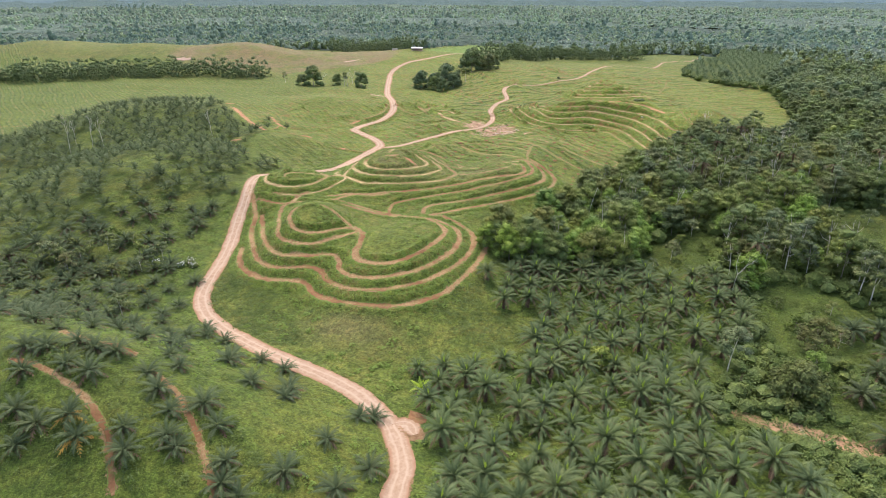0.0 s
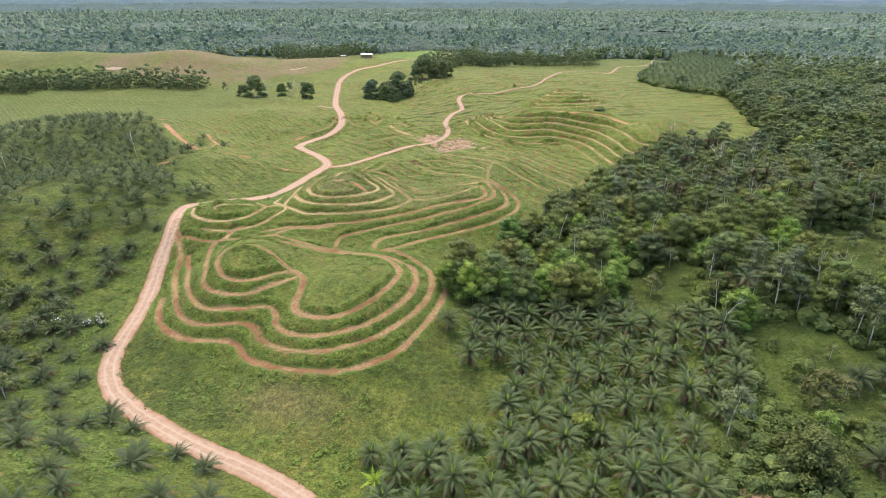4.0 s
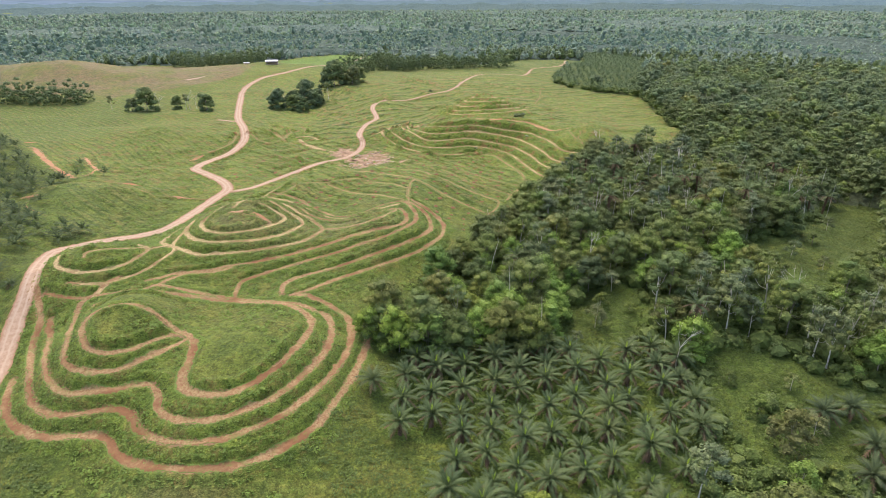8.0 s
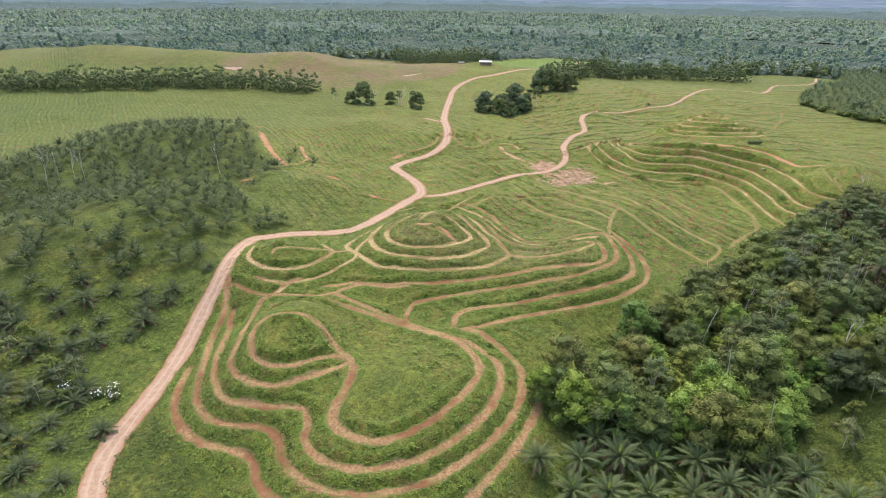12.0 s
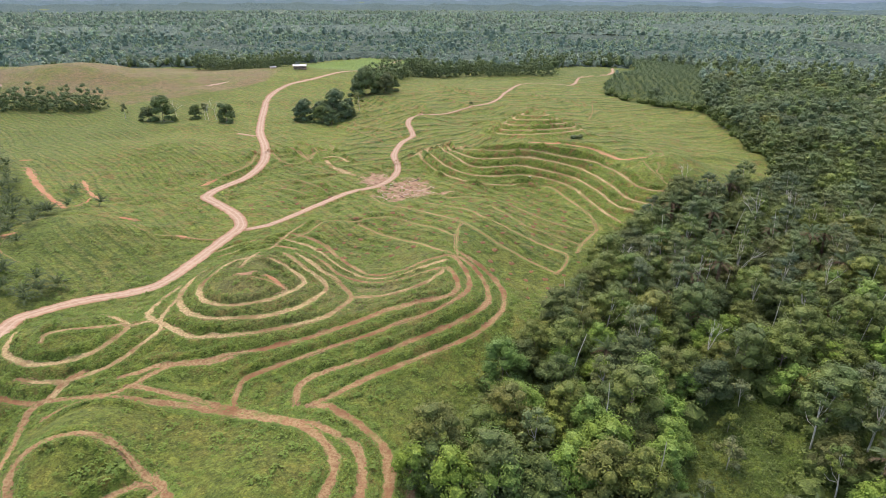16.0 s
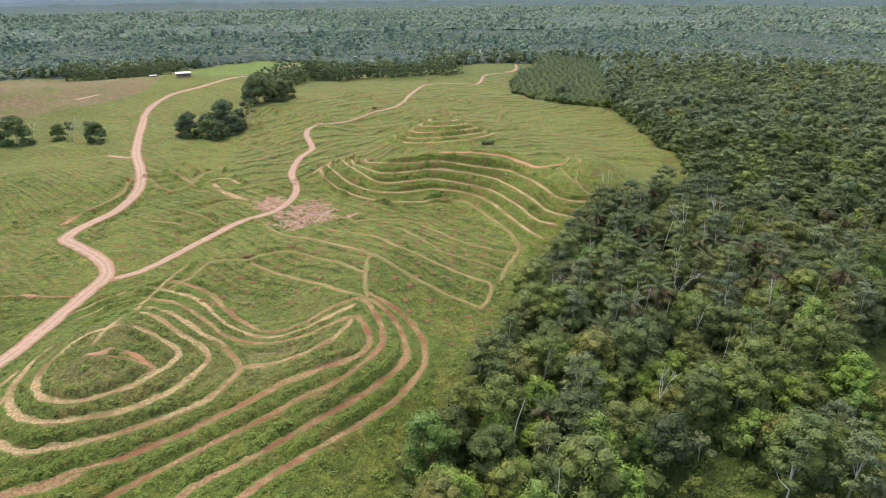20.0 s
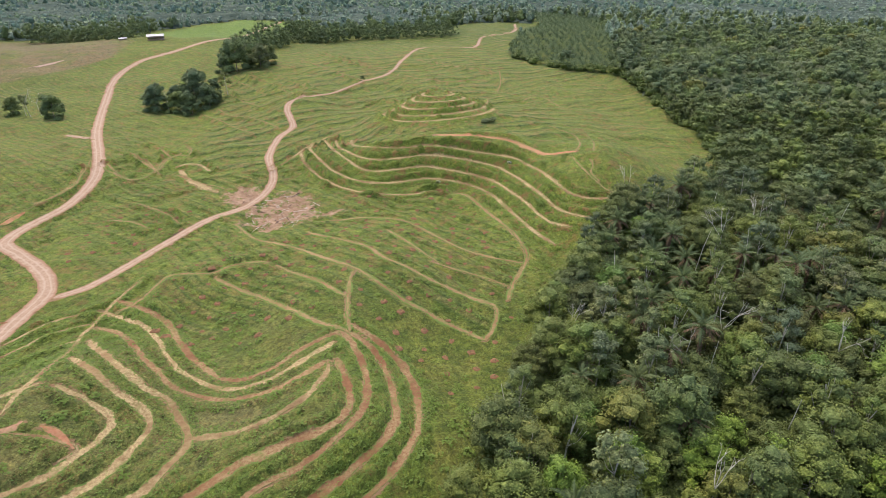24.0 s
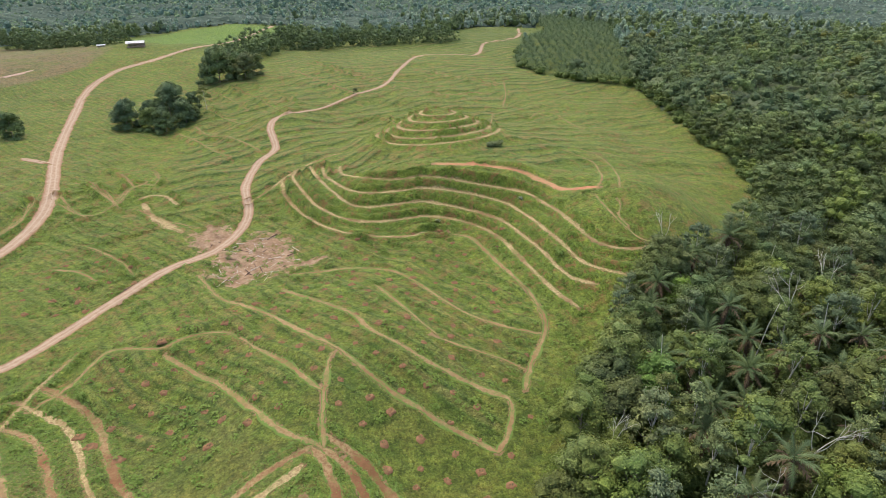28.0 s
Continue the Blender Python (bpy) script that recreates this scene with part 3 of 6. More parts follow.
track("terrace_path", "narrow earth terrace cut along the hillside", 1.634, TERRACE, [(-52.2, 103.2), (-54, 102.6), (-55.6, 100.9), (-58.4, 97), (-60.6, 95.6), (-63.3, 95), (-66, 95.8), (-67.8, 97.6), (-69.4, 100.4), (-69.9, 103.4), (-68.6, 105.6), (-66.4, 107.2), (-63.6, 108.3), (-60.8, 108.5), (-58.4, 107.6), (-55.6, 106), (-52.4, 103.8)], 0.95)
track("terrace_path", "narrow earth terrace cut along the hillside", 1.806, TERRACE, [(-52.8, 105.1), (-49.1, 101), (-47.6, 94.8), (-47.2, 90.6), (-45.8, 88.1), (-42.6, 86.7), (-38.3, 86.6), (-34.9, 88.2), (-31.5, 92.9), (-29.3, 98.9), (-27.9, 107), (-29.2, 112.5), (-32.4, 116), (-36.9, 118.6), (-45.7, 121.2), (-54.6, 122.6), (-61, 121.5), (-67.6, 120.5), (-73.4, 118), (-76.2, 116.4)], 0.95)
track("terrace_path", "narrow earth terrace cut along the hillside", 1.634, TERRACE, [(-79.6, 121.3), (-81, 118.9), (-79.5, 113.4), (-73.4, 101.8), (-71, 96.1), (-69, 93.4), (-66.1, 92.1), (-62.3, 91.8), (-58.3, 93), (-54.6, 97), (-51.8, 100.7), (-50.4, 102.8)], 0.95)
track("terrace_path", "narrow earth terrace cut along the hillside", 1.806, TERRACE, [(-86.9, 116.5), (-81.4, 106.3), (-76, 97.3), (-72.7, 92.7), (-69.6, 89.9), (-66.3, 88.4), (-61.6, 88.6), (-56.5, 89.8), (-52.8, 90.4), (-50.7, 88), (-49.4, 85.2), (-46.7, 83.1), (-42.3, 81.8), (-37.4, 82.2), (-33.4, 84.3), (-29.8, 88), (-27.2, 92.1), (-24.8, 98.1), (-23.7, 104), (-24.1, 110), (-25.9, 114.6), (-28.9, 116.9), (-33.3, 119), (-38.6, 119.8), (-46.2, 122.3), (-53.9, 124.2), (-61.3, 124.9), (-67.3, 125.1)], 0.95)
track("terrace_path", "narrow earth terrace cut along the hillside", 1.892, TERRACE, [(-97.4, 129.4), (-89, 116.3), (-86.6, 109.1), (-80.1, 98.1), (-74.5, 89.7), (-69.7, 85.9), (-64.2, 85), (-58.9, 85.8), (-55.9, 85.7), (-52.9, 83.4), (-49.5, 80.4), (-46, 78.8), (-41.5, 78.1), (-36.8, 78.6), (-32.9, 80.6), (-29.2, 83.6), (-25.9, 88.3), (-22.7, 94.3), (-20.5, 101.9), (-20.1, 109.7), (-21.7, 116.2), (-25, 119.8), (-30.7, 123.5), (-35, 124.8)], 0.95)
track("terrace_path", "narrow earth terrace cut along the hillside", 1.892, TERRACE, [(-83.7, 98.4), (-80.9, 91.9), (-77.6, 87.2), (-71.5, 83.1), (-65.6, 81.6), (-59.6, 81.5), (-56.2, 80.4), (-53.3, 77.6), (-49.4, 75.7), (-43.5, 74.2), (-37.6, 74), (-32.5, 75.2), (-28.1, 78), (-24.8, 81.7), (-22.2, 85.8), (-20, 91.9), (-18.4, 97.6), (-17.4, 102.9), (-16.8, 109.6), (-16.8, 113.7)], 0.95)
track("terrace_path", "narrow earth terrace cut along the hillside", 1.376, TERRACE, [(-91.5, 122.7), (-84.5, 120.9), (-79.4, 120.9), (-78.2, 124.6), (-75.9, 127.3)], 0.95)
track("terrace_path", "narrow earth terrace cut along the hillside", 1.462, TERRACE, [(-79.4, 120.9), (-69.5, 121.4), (-66.9, 124.6), (-63.2, 131.8), (-56.4, 133.4), (-52.8, 135.4)], 0.95)
track("terrace_path", "narrow terrace strewn with dry straw", 1.394, STRAW, [(-75.1, 141), (-78.7, 143.3), (-86.1, 147.2), (-91.6, 145.2), (-96.4, 141.9), (-93.7, 133.4), (-91.2, 129.3), (-86.9, 127.2), (-82.1, 127.3), (-78.4, 129.2), (-75.8, 133), (-75, 138.1), (-75.1, 141)], 0.8)
track("terrace_path", "narrow terrace strewn with dry straw", 1.066, STRAW, [(-85.6, 130.8), (-86, 133.3), (-83, 135), (-79.5, 137.5), (-76.1, 141.2)], 0.8)
track("terrace_path", "narrow terrace strewn with dry straw", 1.312, STRAW, [(-86.6, 124.7), (-82.6, 124.1), (-78.3, 124.8), (-74.8, 126.8), (-72.1, 130.6), (-70.3, 136.3), (-68.9, 141.1), (-70.4, 144.5), (-70.9, 153.1), (-71.5, 160)], 0.8)
track("terrace_path", "narrow terrace strewn with dry straw", 1.312, STRAW, [(-75.1, 141), (-73.1, 142.8), (-70.4, 144.5)], 0.8)
track("terrace_path", "narrow terrace strewn with dry straw", 1.23, STRAW, [(-79.1, 120.2), (-77.8, 123.9), (-77.3, 125.1)], 0.8)
track("terrace_path", "narrow terrace strewn with dry straw", 0.8, STRAW, [(-57.8, 156.6), (-53, 156.4), (-49.8, 155.9), (-47.8, 154.9), (-49.6, 152.7)], 0.8)
track("terrace_path", "narrow terrace strewn with dry straw", 1.5, STRAW, [(-57.4, 167.2), (-63.3, 163.6), (-65.4, 158.8), (-66.2, 155.2), (-65.7, 152.3), (-63.6, 149.1), (-60.3, 147), (-56.3, 146.9), (-52, 148.9), (-48.8, 151.9), (-45.8, 158.2), (-45.9, 160.9), (-48.4, 163.1), (-51.6, 165.1), (-55.1, 166.8)], 0.8)
track("terrace_path", "narrow terrace strewn with dry straw", 1.6, STRAW, [(-66.3, 168.6), (-72.5, 167.6), (-71.8, 157), (-69.1, 150), (-65.3, 145.5), (-60.5, 143.4), (-56.3, 143.6), (-50.9, 145), (-46.8, 147.8), (-43.7, 151.6), (-40.9, 159.2), (-41.5, 162.9), (-44.1, 165.5), (-47.4, 167.7), (-52.1, 171.7), (-58, 177.3)], 0.8)
track("terrace_path", "narrow terrace strewn with dry straw", 1.75, STRAW, [(-75.9, 164), (-76.2, 155.5), (-73.8, 145.7), (-68.4, 142.2), (-62.3, 139), (-57.9, 139.4), (-52.5, 140.4), (-47.5, 142.6), (-42.4, 145.8), (-38.1, 149.6), (-35.3, 155.2), (-35, 159), (-37.7, 163.9), (-40.4, 167.6), (-43.8, 169.8), (-47.6, 173), (-52.6, 178.2), (-62.1, 191.1)], 0.8)
track("terrace_path", "narrow terrace strewn with dry straw", 1.5, STRAW, [(-34.5, 158.2), (-29.5, 158.1), (-25.6, 158.6), (-21.8, 160.1), (-18, 163), (-15.9, 167.3), (-15, 171.5)], 0.8)
track("terrace_path", "narrow earth terrace cut along the hillside", 1.558, TERRACE, [(-69.8, 127.2), (-67.6, 128.9), (-65.4, 131.3), (-61.8, 132.6), (-57.8, 133.8), (-53.2, 135.9), (-48.1, 137.6), (-43.1, 140.3), (-38, 143.8), (-32.5, 148.2), (-26.5, 152.3), (-19.9, 154.6), (-14.2, 156.8), (-11.7, 160.1), (-12, 167.3), (-14, 173.3)], 0.95)
track("terrace_path", "narrow earth terrace cut along the hillside", 1.558, TERRACE, [(-48.5, 123.9), (-49.2, 126.5), (-49, 130.6), (-46, 133.1), (-42.9, 135.3), (-38.8, 137.9), (-34.5, 141.2), (-28.9, 144.8), (-24, 148.2), (-17.5, 151.4), (-12, 156.2), (-9, 162.3), (-9.5, 172.4), (-11.8, 179.7), (-13.7, 182.4)], 0.95)
track("terrace_path", "narrow earth terrace cut along the hillside", 1.64, TERRACE, [(-38, 124.4), (-38.8, 128.5), (-37.5, 131.7), (-33.5, 134.9), (-28.2, 138.5), (-23.6, 142), (-18.5, 145.3), (-12, 149.6), (-6.9, 154.7), (-4.6, 160.5), (-5.6, 171.3), (-8.7, 179.4), (-12.7, 182.8)], 0.95)
track("terrace_path", "narrow earth terrace cut along the hillside", 1.64, TERRACE, [(-35.8, 124.2), (-32.9, 126.9), (-30, 130.3), (-25, 135.3), (-19.4, 139.6), (-13.3, 143.7), (-7.7, 148), (-3.6, 153.2), (-1.1, 159.7), (-1.2, 168.5), (-4.1, 176.9), (-8, 181.6), (-12.4, 185.4)], 0.95)
track("terrace_path", "narrow earth terrace cut along the hillside", 1.5, TERRACE, [(-63.2, 207.9), (-57.9, 204.2), (-52.8, 200.3), (-48.2, 194.9), (-44.3, 188), (-40.1, 181.4), (-35.9, 176.5), (-32.2, 173.3), (-28.8, 172.5), (-25, 173.7), (-21.4, 176.9), (-17.5, 180), (-13.5, 182.8)], 0.95)
track("terrace_path", "narrow terrace strewn with dry straw", 1.3, STRAW, [(-64.6, 203.7), (-58.9, 200), (-53.7, 195.9), (-48.4, 188.6), (-44.8, 182.1), (-41.5, 177.3), (-37.4, 173.9), (-32.9, 170.8), (-28.9, 169.8), (-24.5, 170.3), (-20.9, 172.9), (-16.6, 176.8), (-14.7, 179.1)], 0.8)
track("terrace_path", "narrow earth terrace cut along the hillside", 1.4, TERRACE, [(-63.7, 197.5), (-57.1, 193.2), (-51.1, 185), (-47.3, 179.2), (-43.7, 174.9), (-40.7, 171.5), (-36.8, 169.2), (-32.8, 167.5), (-28.2, 166.5), (-23.3, 166.8), (-19.2, 169.2), (-15.7, 172.8)], 0.95)
track("terrace_path", "narrow terrace strewn with dry straw", 1, STRAW, [(-75.3, 184.9), (-71.6, 188.4), (-67.4, 191.5), (-65, 192.6)], 0.8)
track("terrace_path", "narrow terrace strewn with dry straw", 1, STRAW, [(-78.6, 190.6), (-75.8, 193.6), (-73.1, 197.1), (-68.5, 198.8), (-65.3, 199.4)], 0.8)
track("terrace_path", "narrow terrace strewn with dry straw", 1, STRAW, [(-80.3, 195.2), (-77.1, 199.4), (-73.4, 202.9), (-69.1, 204.1), (-64.9, 204.5)], 0.8)
track("terrace_path", "narrow terrace strewn with dry straw", 1.1, STRAW, [(-59.8, 217.9), (-63.2, 207.9), (-64.5, 198.4), (-64.8, 192.2), (-59.4, 172.7), (-59.3, 166.1), (-59.4, 160)], 0.8)
track("field_path", "trodden earth path between planted rows", 1.2, FIELD_PATH, [(-61.9, 200.9), (-57.8, 206.4), (-56.1, 211.9), (-53.6, 216.1), (-44.5, 214.8), (-39.9, 217.6), (-32.7, 217.4), (-27, 211.7), (-20.1, 203.8), (-15.4, 197.1), (-12.6, 193.9)], 1)
track("field_path", "trodden earth path between planted rows", 1.44, FIELD_PATH, [(-43.3, 212.8), (-37.2, 208), (-31.3, 203.1), (-25.4, 195.4), (-18.4, 186.5), (-12.4, 182.4)], 1)
track("field_path", "trodden earth path between planted rows", 1.28, FIELD_PATH, [(-45, 245.4), (-37, 231.9), (-31.1, 226.8), (-24.1, 219.8), (-16.9, 211.2), (-10.6, 204.4), (-6.7, 199.3), (-2.2, 194.4), (2.1, 191.1), (7, 187.3), (11.7, 183.6), (13.6, 182.2)], 1)
track("field_path", "trodden earth path between planted rows", 1.28, FIELD_PATH, [(-23.9, 232.1), (-16, 224.2), (-8.9, 217.2), (-4.7, 210.1), (0.3, 205.7), (4.9, 201.3), (9.4, 197.9), (13.7, 194.6), (17.2, 192.6), (16.9, 189), (15, 184.4), (13.3, 182.1)], 1)
track("field_path", "trodden earth path between planted rows", 1.04, FIELD_PATH, [(-3.9, 231.4), (1.1, 220.8), (4, 214.8), (7.3, 208.9)], 1)
track("field_path", "trodden earth path between planted rows", 1.2, FIELD_PATH, [(-26.3, 240.2), (-17.4, 240.4), (-9.7, 241.4), (-1.9, 239.9), (3.1, 236.1), (7.5, 228.4), (11.5, 221.5), (16.4, 215.7), (21.5, 212.6), (27.5, 209.9)], 1)
track("field_path", "trodden earth path between planted rows", 1.12, FIELD_PATH, [(5.7, 209.4), (9.7, 207), (14.5, 204.6), (19.1, 201.9), (21.7, 199.6)], 1)
track("field_path", "trodden earth path between planted rows", 1.44, FIELD_PATH, [(13.2, 256.2), (20, 252.8), (23, 244.9), (26.1, 233.7), (28.2, 225.5), (29.2, 218.3), (28.8, 211.9), (26.1, 206.5), (23.1, 201.1), (20.5, 194.5)], 1)
track("field_path", "trodden earth path between planted rows", 1.36, FIELD_PATH, [(-11.5, 203.8), (-12.3, 200.5), (-12.6, 193.9), (-12.6, 188.6), (-12, 182.4)], 1)
track("terrace_path", "narrow terrace strewn with dry straw", 1.36, STRAW, [(-13.8, 304.1), (-12.6, 293.2), (-6.6, 282.4), (2.9, 277.1), (10.8, 275.9), (18.4, 273.3), (25.8, 270), (32.8, 266), (37.8, 261.1), (41, 251.2), (42.6, 242.3), (45.1, 233.4), (49.9, 228.9), (55.8, 227.9)], 0.8)
track("terrace_path", "narrow terrace strewn with dry straw", 1.36, STRAW, [(-19.5, 305.8), (-18.1, 296.1), (-13.2, 282.2), (-6.8, 275.6), (2.6, 273.4), (10.4, 272.4), (19.5, 269.5), (26.6, 265.7), (31.8, 260.8), (35.6, 251.7), (37.4, 242.8), (39.3, 235.3), (40.8, 229.6), (43.9, 225.6), (48.8, 222.2)], 0.8)
track("terrace_path", "narrow terrace strewn with dry straw", 1.36, STRAW, [(-23.9, 308.6), (-17.6, 286), (-12.3, 275.1), (-6.9, 270.3), (2.3, 269.4), (9.3, 268.8), (17.4, 265.8), (24.4, 261.4), (29.2, 255.2), (31.8, 247.6), (34.3, 238.3), (36.1, 230.4), (38.3, 225.1), (42.1, 221.7)], 0.8)
track("terrace_path", "narrow terrace strewn with dry straw", 1.36, STRAW, [(-28.4, 305.5), (-28.1, 298.5), (-21.3, 278.4), (-14.6, 269), (-7, 264.6), (2, 263.9), (9.6, 264.1), (16.8, 261.6), (23.5, 256), (27.6, 247.5), (30, 236.8), (31.9, 228.7), (34.3, 221.6), (36.8, 216.4)], 0.8)
track("terrace_path", "narrow terrace strewn with dry straw", 1.36, STRAW, [(-31.6, 298), (-29.3, 285.6), (-24.2, 273.8), (-18.3, 265.5), (-11.4, 259.9), (-4.2, 257.4), (4.4, 256.4), (10.4, 257.2), (13.2, 256.2)], 0.8)
track("terrace_path", "narrow terrace strewn with dry straw", 1.19, STRAW, [(-39.6, 284.8), (-34.4, 293.1), (-28.8, 305.6), (-20.3, 315.3), (-14.7, 318.1)], 0.8)
track("field_path", "trodden earth path between planted rows", 0.8, FIELD_PATH, [(50.5, 248.9), (50.4, 243.5), (51.6, 236.8), (53.5, 232.1), (55.8, 229)], 1)
track("field_path", "trodden earth path between planted rows", 0.7, FIELD_PATH, [(54.1, 244.2), (53.6, 240.6), (52.2, 237.7), (53.4, 233.8)], 1)
track("field_path", "trodden earth path between planted rows", 0.9, FIELD_PATH, [(58.1, 302.6), (62.9, 295.8), (65.2, 288.2), (60.5, 272), (56.2, 259.8), (52, 252.3)], 1)
track("field_path", "trodden earth path between planted rows", 0.8, FIELD_PATH, [(64, 305.4), (69.3, 297.4), (69.6, 285), (63, 266), (56.5, 248.9)], 1)
track("field_path", "trodden earth path between planted rows", 1.1, FIELD_PATH, [(63.9, 363.3), (71.2, 373.2), (75.3, 368.7), (77.1, 353.5), (78.1, 335)], 1)
track("field_path", "trodden earth path between planted rows", 0.9, FIELD_PATH, [(48.7, 369.7), (42, 340), (37.4, 316.2)], 1)
track("field_path", "trodden earth path between planted rows", 1.2, FIELD_PATH, [(66.2, 429.7), (61.1, 401.1), (56, 383.1)], 1)
track("earth_cut", "bare red earth cut along a ridge", 2.7, RED_EARTH, [(-175.5, 253.4), (-164.7, 241.2), (-156.2, 232.1), (-148.1, 225), (-138.9, 218.4)], 0.9)
track("earth_cut", "short bare red earth cut on the slope", 1.8, RED_EARTH, [(-150.7, 247), (-142.9, 237.4), (-138.7, 233.5), (-134.9, 231.3)], 0.9)
track("earth_scrape", "patch of bare red earth above the ridge cut", 2.2, RED_EARTH, [(-187, 264.5), (-184.6, 266), (-182, 266.5)], 1.1)
track("earth_scrape", "patch of bare red earth on the knoll", 2.0, RED_EARTH, [(-139.6, 190.4), (-137, 193)], 1.1)
track("earth_scrape", "patch of bare red earth on the knoll", 1.7, RED_EARTH, [(-116.7, 210.5), (-114, 210.2), (-111.4, 209.1)], 1.2)
track("earth_scrape", "patch of bare red earth where the thin track ends", 1.8, RED_EARTH, [(-96, 203.9), (-92.3, 203.4)], 1.1)
track("field_path", "trodden earth path between planted rows", 1.04, FIELD_PATH, [(-91.5, 306.8), (-76.7, 287.2)], 1)
track("field_path", "trodden earth path between planted rows", 1.04, FIELD_PATH, [(-71.3, 286.1), (-62, 278), (-51.2, 271.9)], 1)

for k, r in enumerate((6.0, 10.0, 14.0, 18.0, 21.5)):
    a = np.linspace(0.2, 2 * math.pi - 0.35 * (k > 2) + 0.2, 20)
    ring = [(20.5 + r * math.cos(t) * 1.02, 327.5 + r * math.sin(t) * 0.98) for t in a]
    track("terrace_path", "narrow pale earth terrace ringing a cone-shaped knoll", 1.6, STRAW, ring)

track("field_path", "trodden straw-coloured strip looping through the field", 0.9, FIELD_PATH, [(-97, 307), (-90, 303), (-85, 299), (-81, 294), (-79, 290), (-79, 297), (-78, 302), (-74, 308), (-73, 313), (-77, 318), (-85, 315)], 1.0)
track("field_path", "trodden straw-coloured strip across the field", 0.8, FIELD_PATH, [(-98, 294), (-91, 287), (-85, 283), (-81, 284), (-79, 290)], 1.0)
track("field_path", "dry straw strip beside the branch road", 2.2, STRAW, [(-71, 290), (-66, 281), (-61, 275), (-55, 270)], 1.0)
track("farm_track", "thin red earth track leaving the main road", 0.9, TERRACE, [(-92.3, 203.4), (-88, 203.4), (-82.9, 203.7)], 0.9)
track("field_path", "faint trodden rim round the knoll in the left field", 0.55, FIELD_PATH, [(-124.3, 176.3), (-132.4, 181.2), (-135.9, 186.8), (-138.6, 195.3), (-138, 205), (-126.5, 210.3), (-113.7, 206.5), (-102.3, 201.8), (-96.5, 203.4)], 1.2)
track("field_path", "grassy strip along the bend of the main road", 0.6, FIELD_PATH, [(-131.3, 233.7), (-124.4, 241.1), (-114.3, 245.3), (-110.4, 256.4), (-103.8, 269.4), (-100.4, 283.9), (-103.1, 301.6)], 1.2)
track("farm_track", "narrow earth farm track at the foot of the palm hill", 1.5, FIELD_PATH, [(-290, 205), (-268, 209), (-240, 207), (-212.4, 208.4)], 0.8)
track("earth_cut", "bare red earth cut between two ridge cuts", 1.0, RED_EARTH, [(-138.9, 218.4), (-136.9, 223.4), (-138.3, 230.6), (-138.7, 233.5)], 0.9)
track("road_spur", "short dirt spur off the main road", 2.4, ROAD, [(-127, 338), (-121, 334), (-116, 331), (-111, 331)], 0.5)

track("terrace_path", "faint overgrown terrace in the young field", 1.1, FIELD_PATH, [(-78.7, 402.4), (-69.9, 384.6), (-61.7, 373.3), (-55.4, 364)], 1.1)
track("terrace_path", "faint overgrown terrace in the young field", 1.1, FIELD_PATH, [(-75.6, 370.6), (-66.7, 355.6), (-59.1, 351.2), (-50.7, 341.2), (-42.8, 330.2)], 1.1)
track("terrace_path", "faint overgrown terrace in the young field", 1.1, FIELD_PATH, [(-79.6, 361.3), (-70.1, 350.1), (-60.7, 336.4), (-52.9, 327.5)], 1.1)
track("terrace_path", "faint overgrown terrace in the young field", 1.1, FIELD_PATH, [(-78.5, 422.5), (-67.6, 406.8), (-56.3, 385.8)], 1.1)
track("terrace_path", "faint overgrown terrace in the young field", 1.1, FIELD_PATH, [(-68.5, 422.9), (-56.8, 407.5), (-47.6, 388.2), (-37.8, 368.2)], 1.1)
track("terrace_path", "faint overgrown terrace in the young field", 1.1, FIELD_PATH, [(-57.7, 425.1), (-45.6, 405.6), (-34.4, 385.1)], 1.1)
track("terrace_path", "faint overgrown terrace in the young field", 1.1, FIELD_PATH, [(-90.9, 304.6), (-83.5, 295.6), (-78.1, 290.6)], 1.1)
track("terrace_path", "faint overgrown terrace in the young field", 1.1, FIELD_PATH, [(-78.1, 291.5), (-78.1, 300.4), (-75.9, 305.5), (-72.1, 304.7), (-72.3, 310.1), (-75.2, 316.1)], 1.1)
track("terrace_path", "faint overgrown terrace in the young field", 1.1, FIELD_PATH, [(-88.9, 317.9), (-83.4, 312.5), (-78.2, 303.9)], 1.1)
track("terrace_path", "faint overgrown terrace in the young field", 1.1, FIELD_PATH, [(-96.3, 296), (-88.6, 285.9), (-84.1, 281.9)], 1.1)
track("terrace_path", "hummock edge strewn with dry straw", 1.4, STRAW, [(-72.9, 293.9), (-70.5, 296), (-66, 294.7), (-60.3, 287.4)], 1.1)
track("terrace_path", "hummock edge strewn with dry straw", 1.4, STRAW, [(-67.6, 283.4), (-63.8, 279.3), (-60.2, 276.2), (-57.1, 273.1)], 1.1)
track("terrace_path", "faint overgrown terrace in the young field", 1.1, FIELD_PATH, [(-76.7, 264.3), (-69.6, 259), (-64.3, 253.7), (-60.7, 248.6)], 1.1)
track("terrace_path", "faint overgrown terrace in the young field", 1.1, FIELD_PATH, [(-80.7, 253.6), (-74.4, 251.5), (-68.6, 246.8)], 1.1)
track("terrace_path", "faint overgrown terrace in the young field", 1.1, FIELD_PATH, [(-105.7, 266.9), (-102, 273.5), (-100.1, 280.5), (-102, 290.5)], 1.1)
track("terrace_path", "faint overgrown terrace in the young field", 1.5, FIELD_PATH, [(-45.9, 463), (-31.4, 435), (-19.3, 418.4), (-8.2, 404.3)], 1.1)
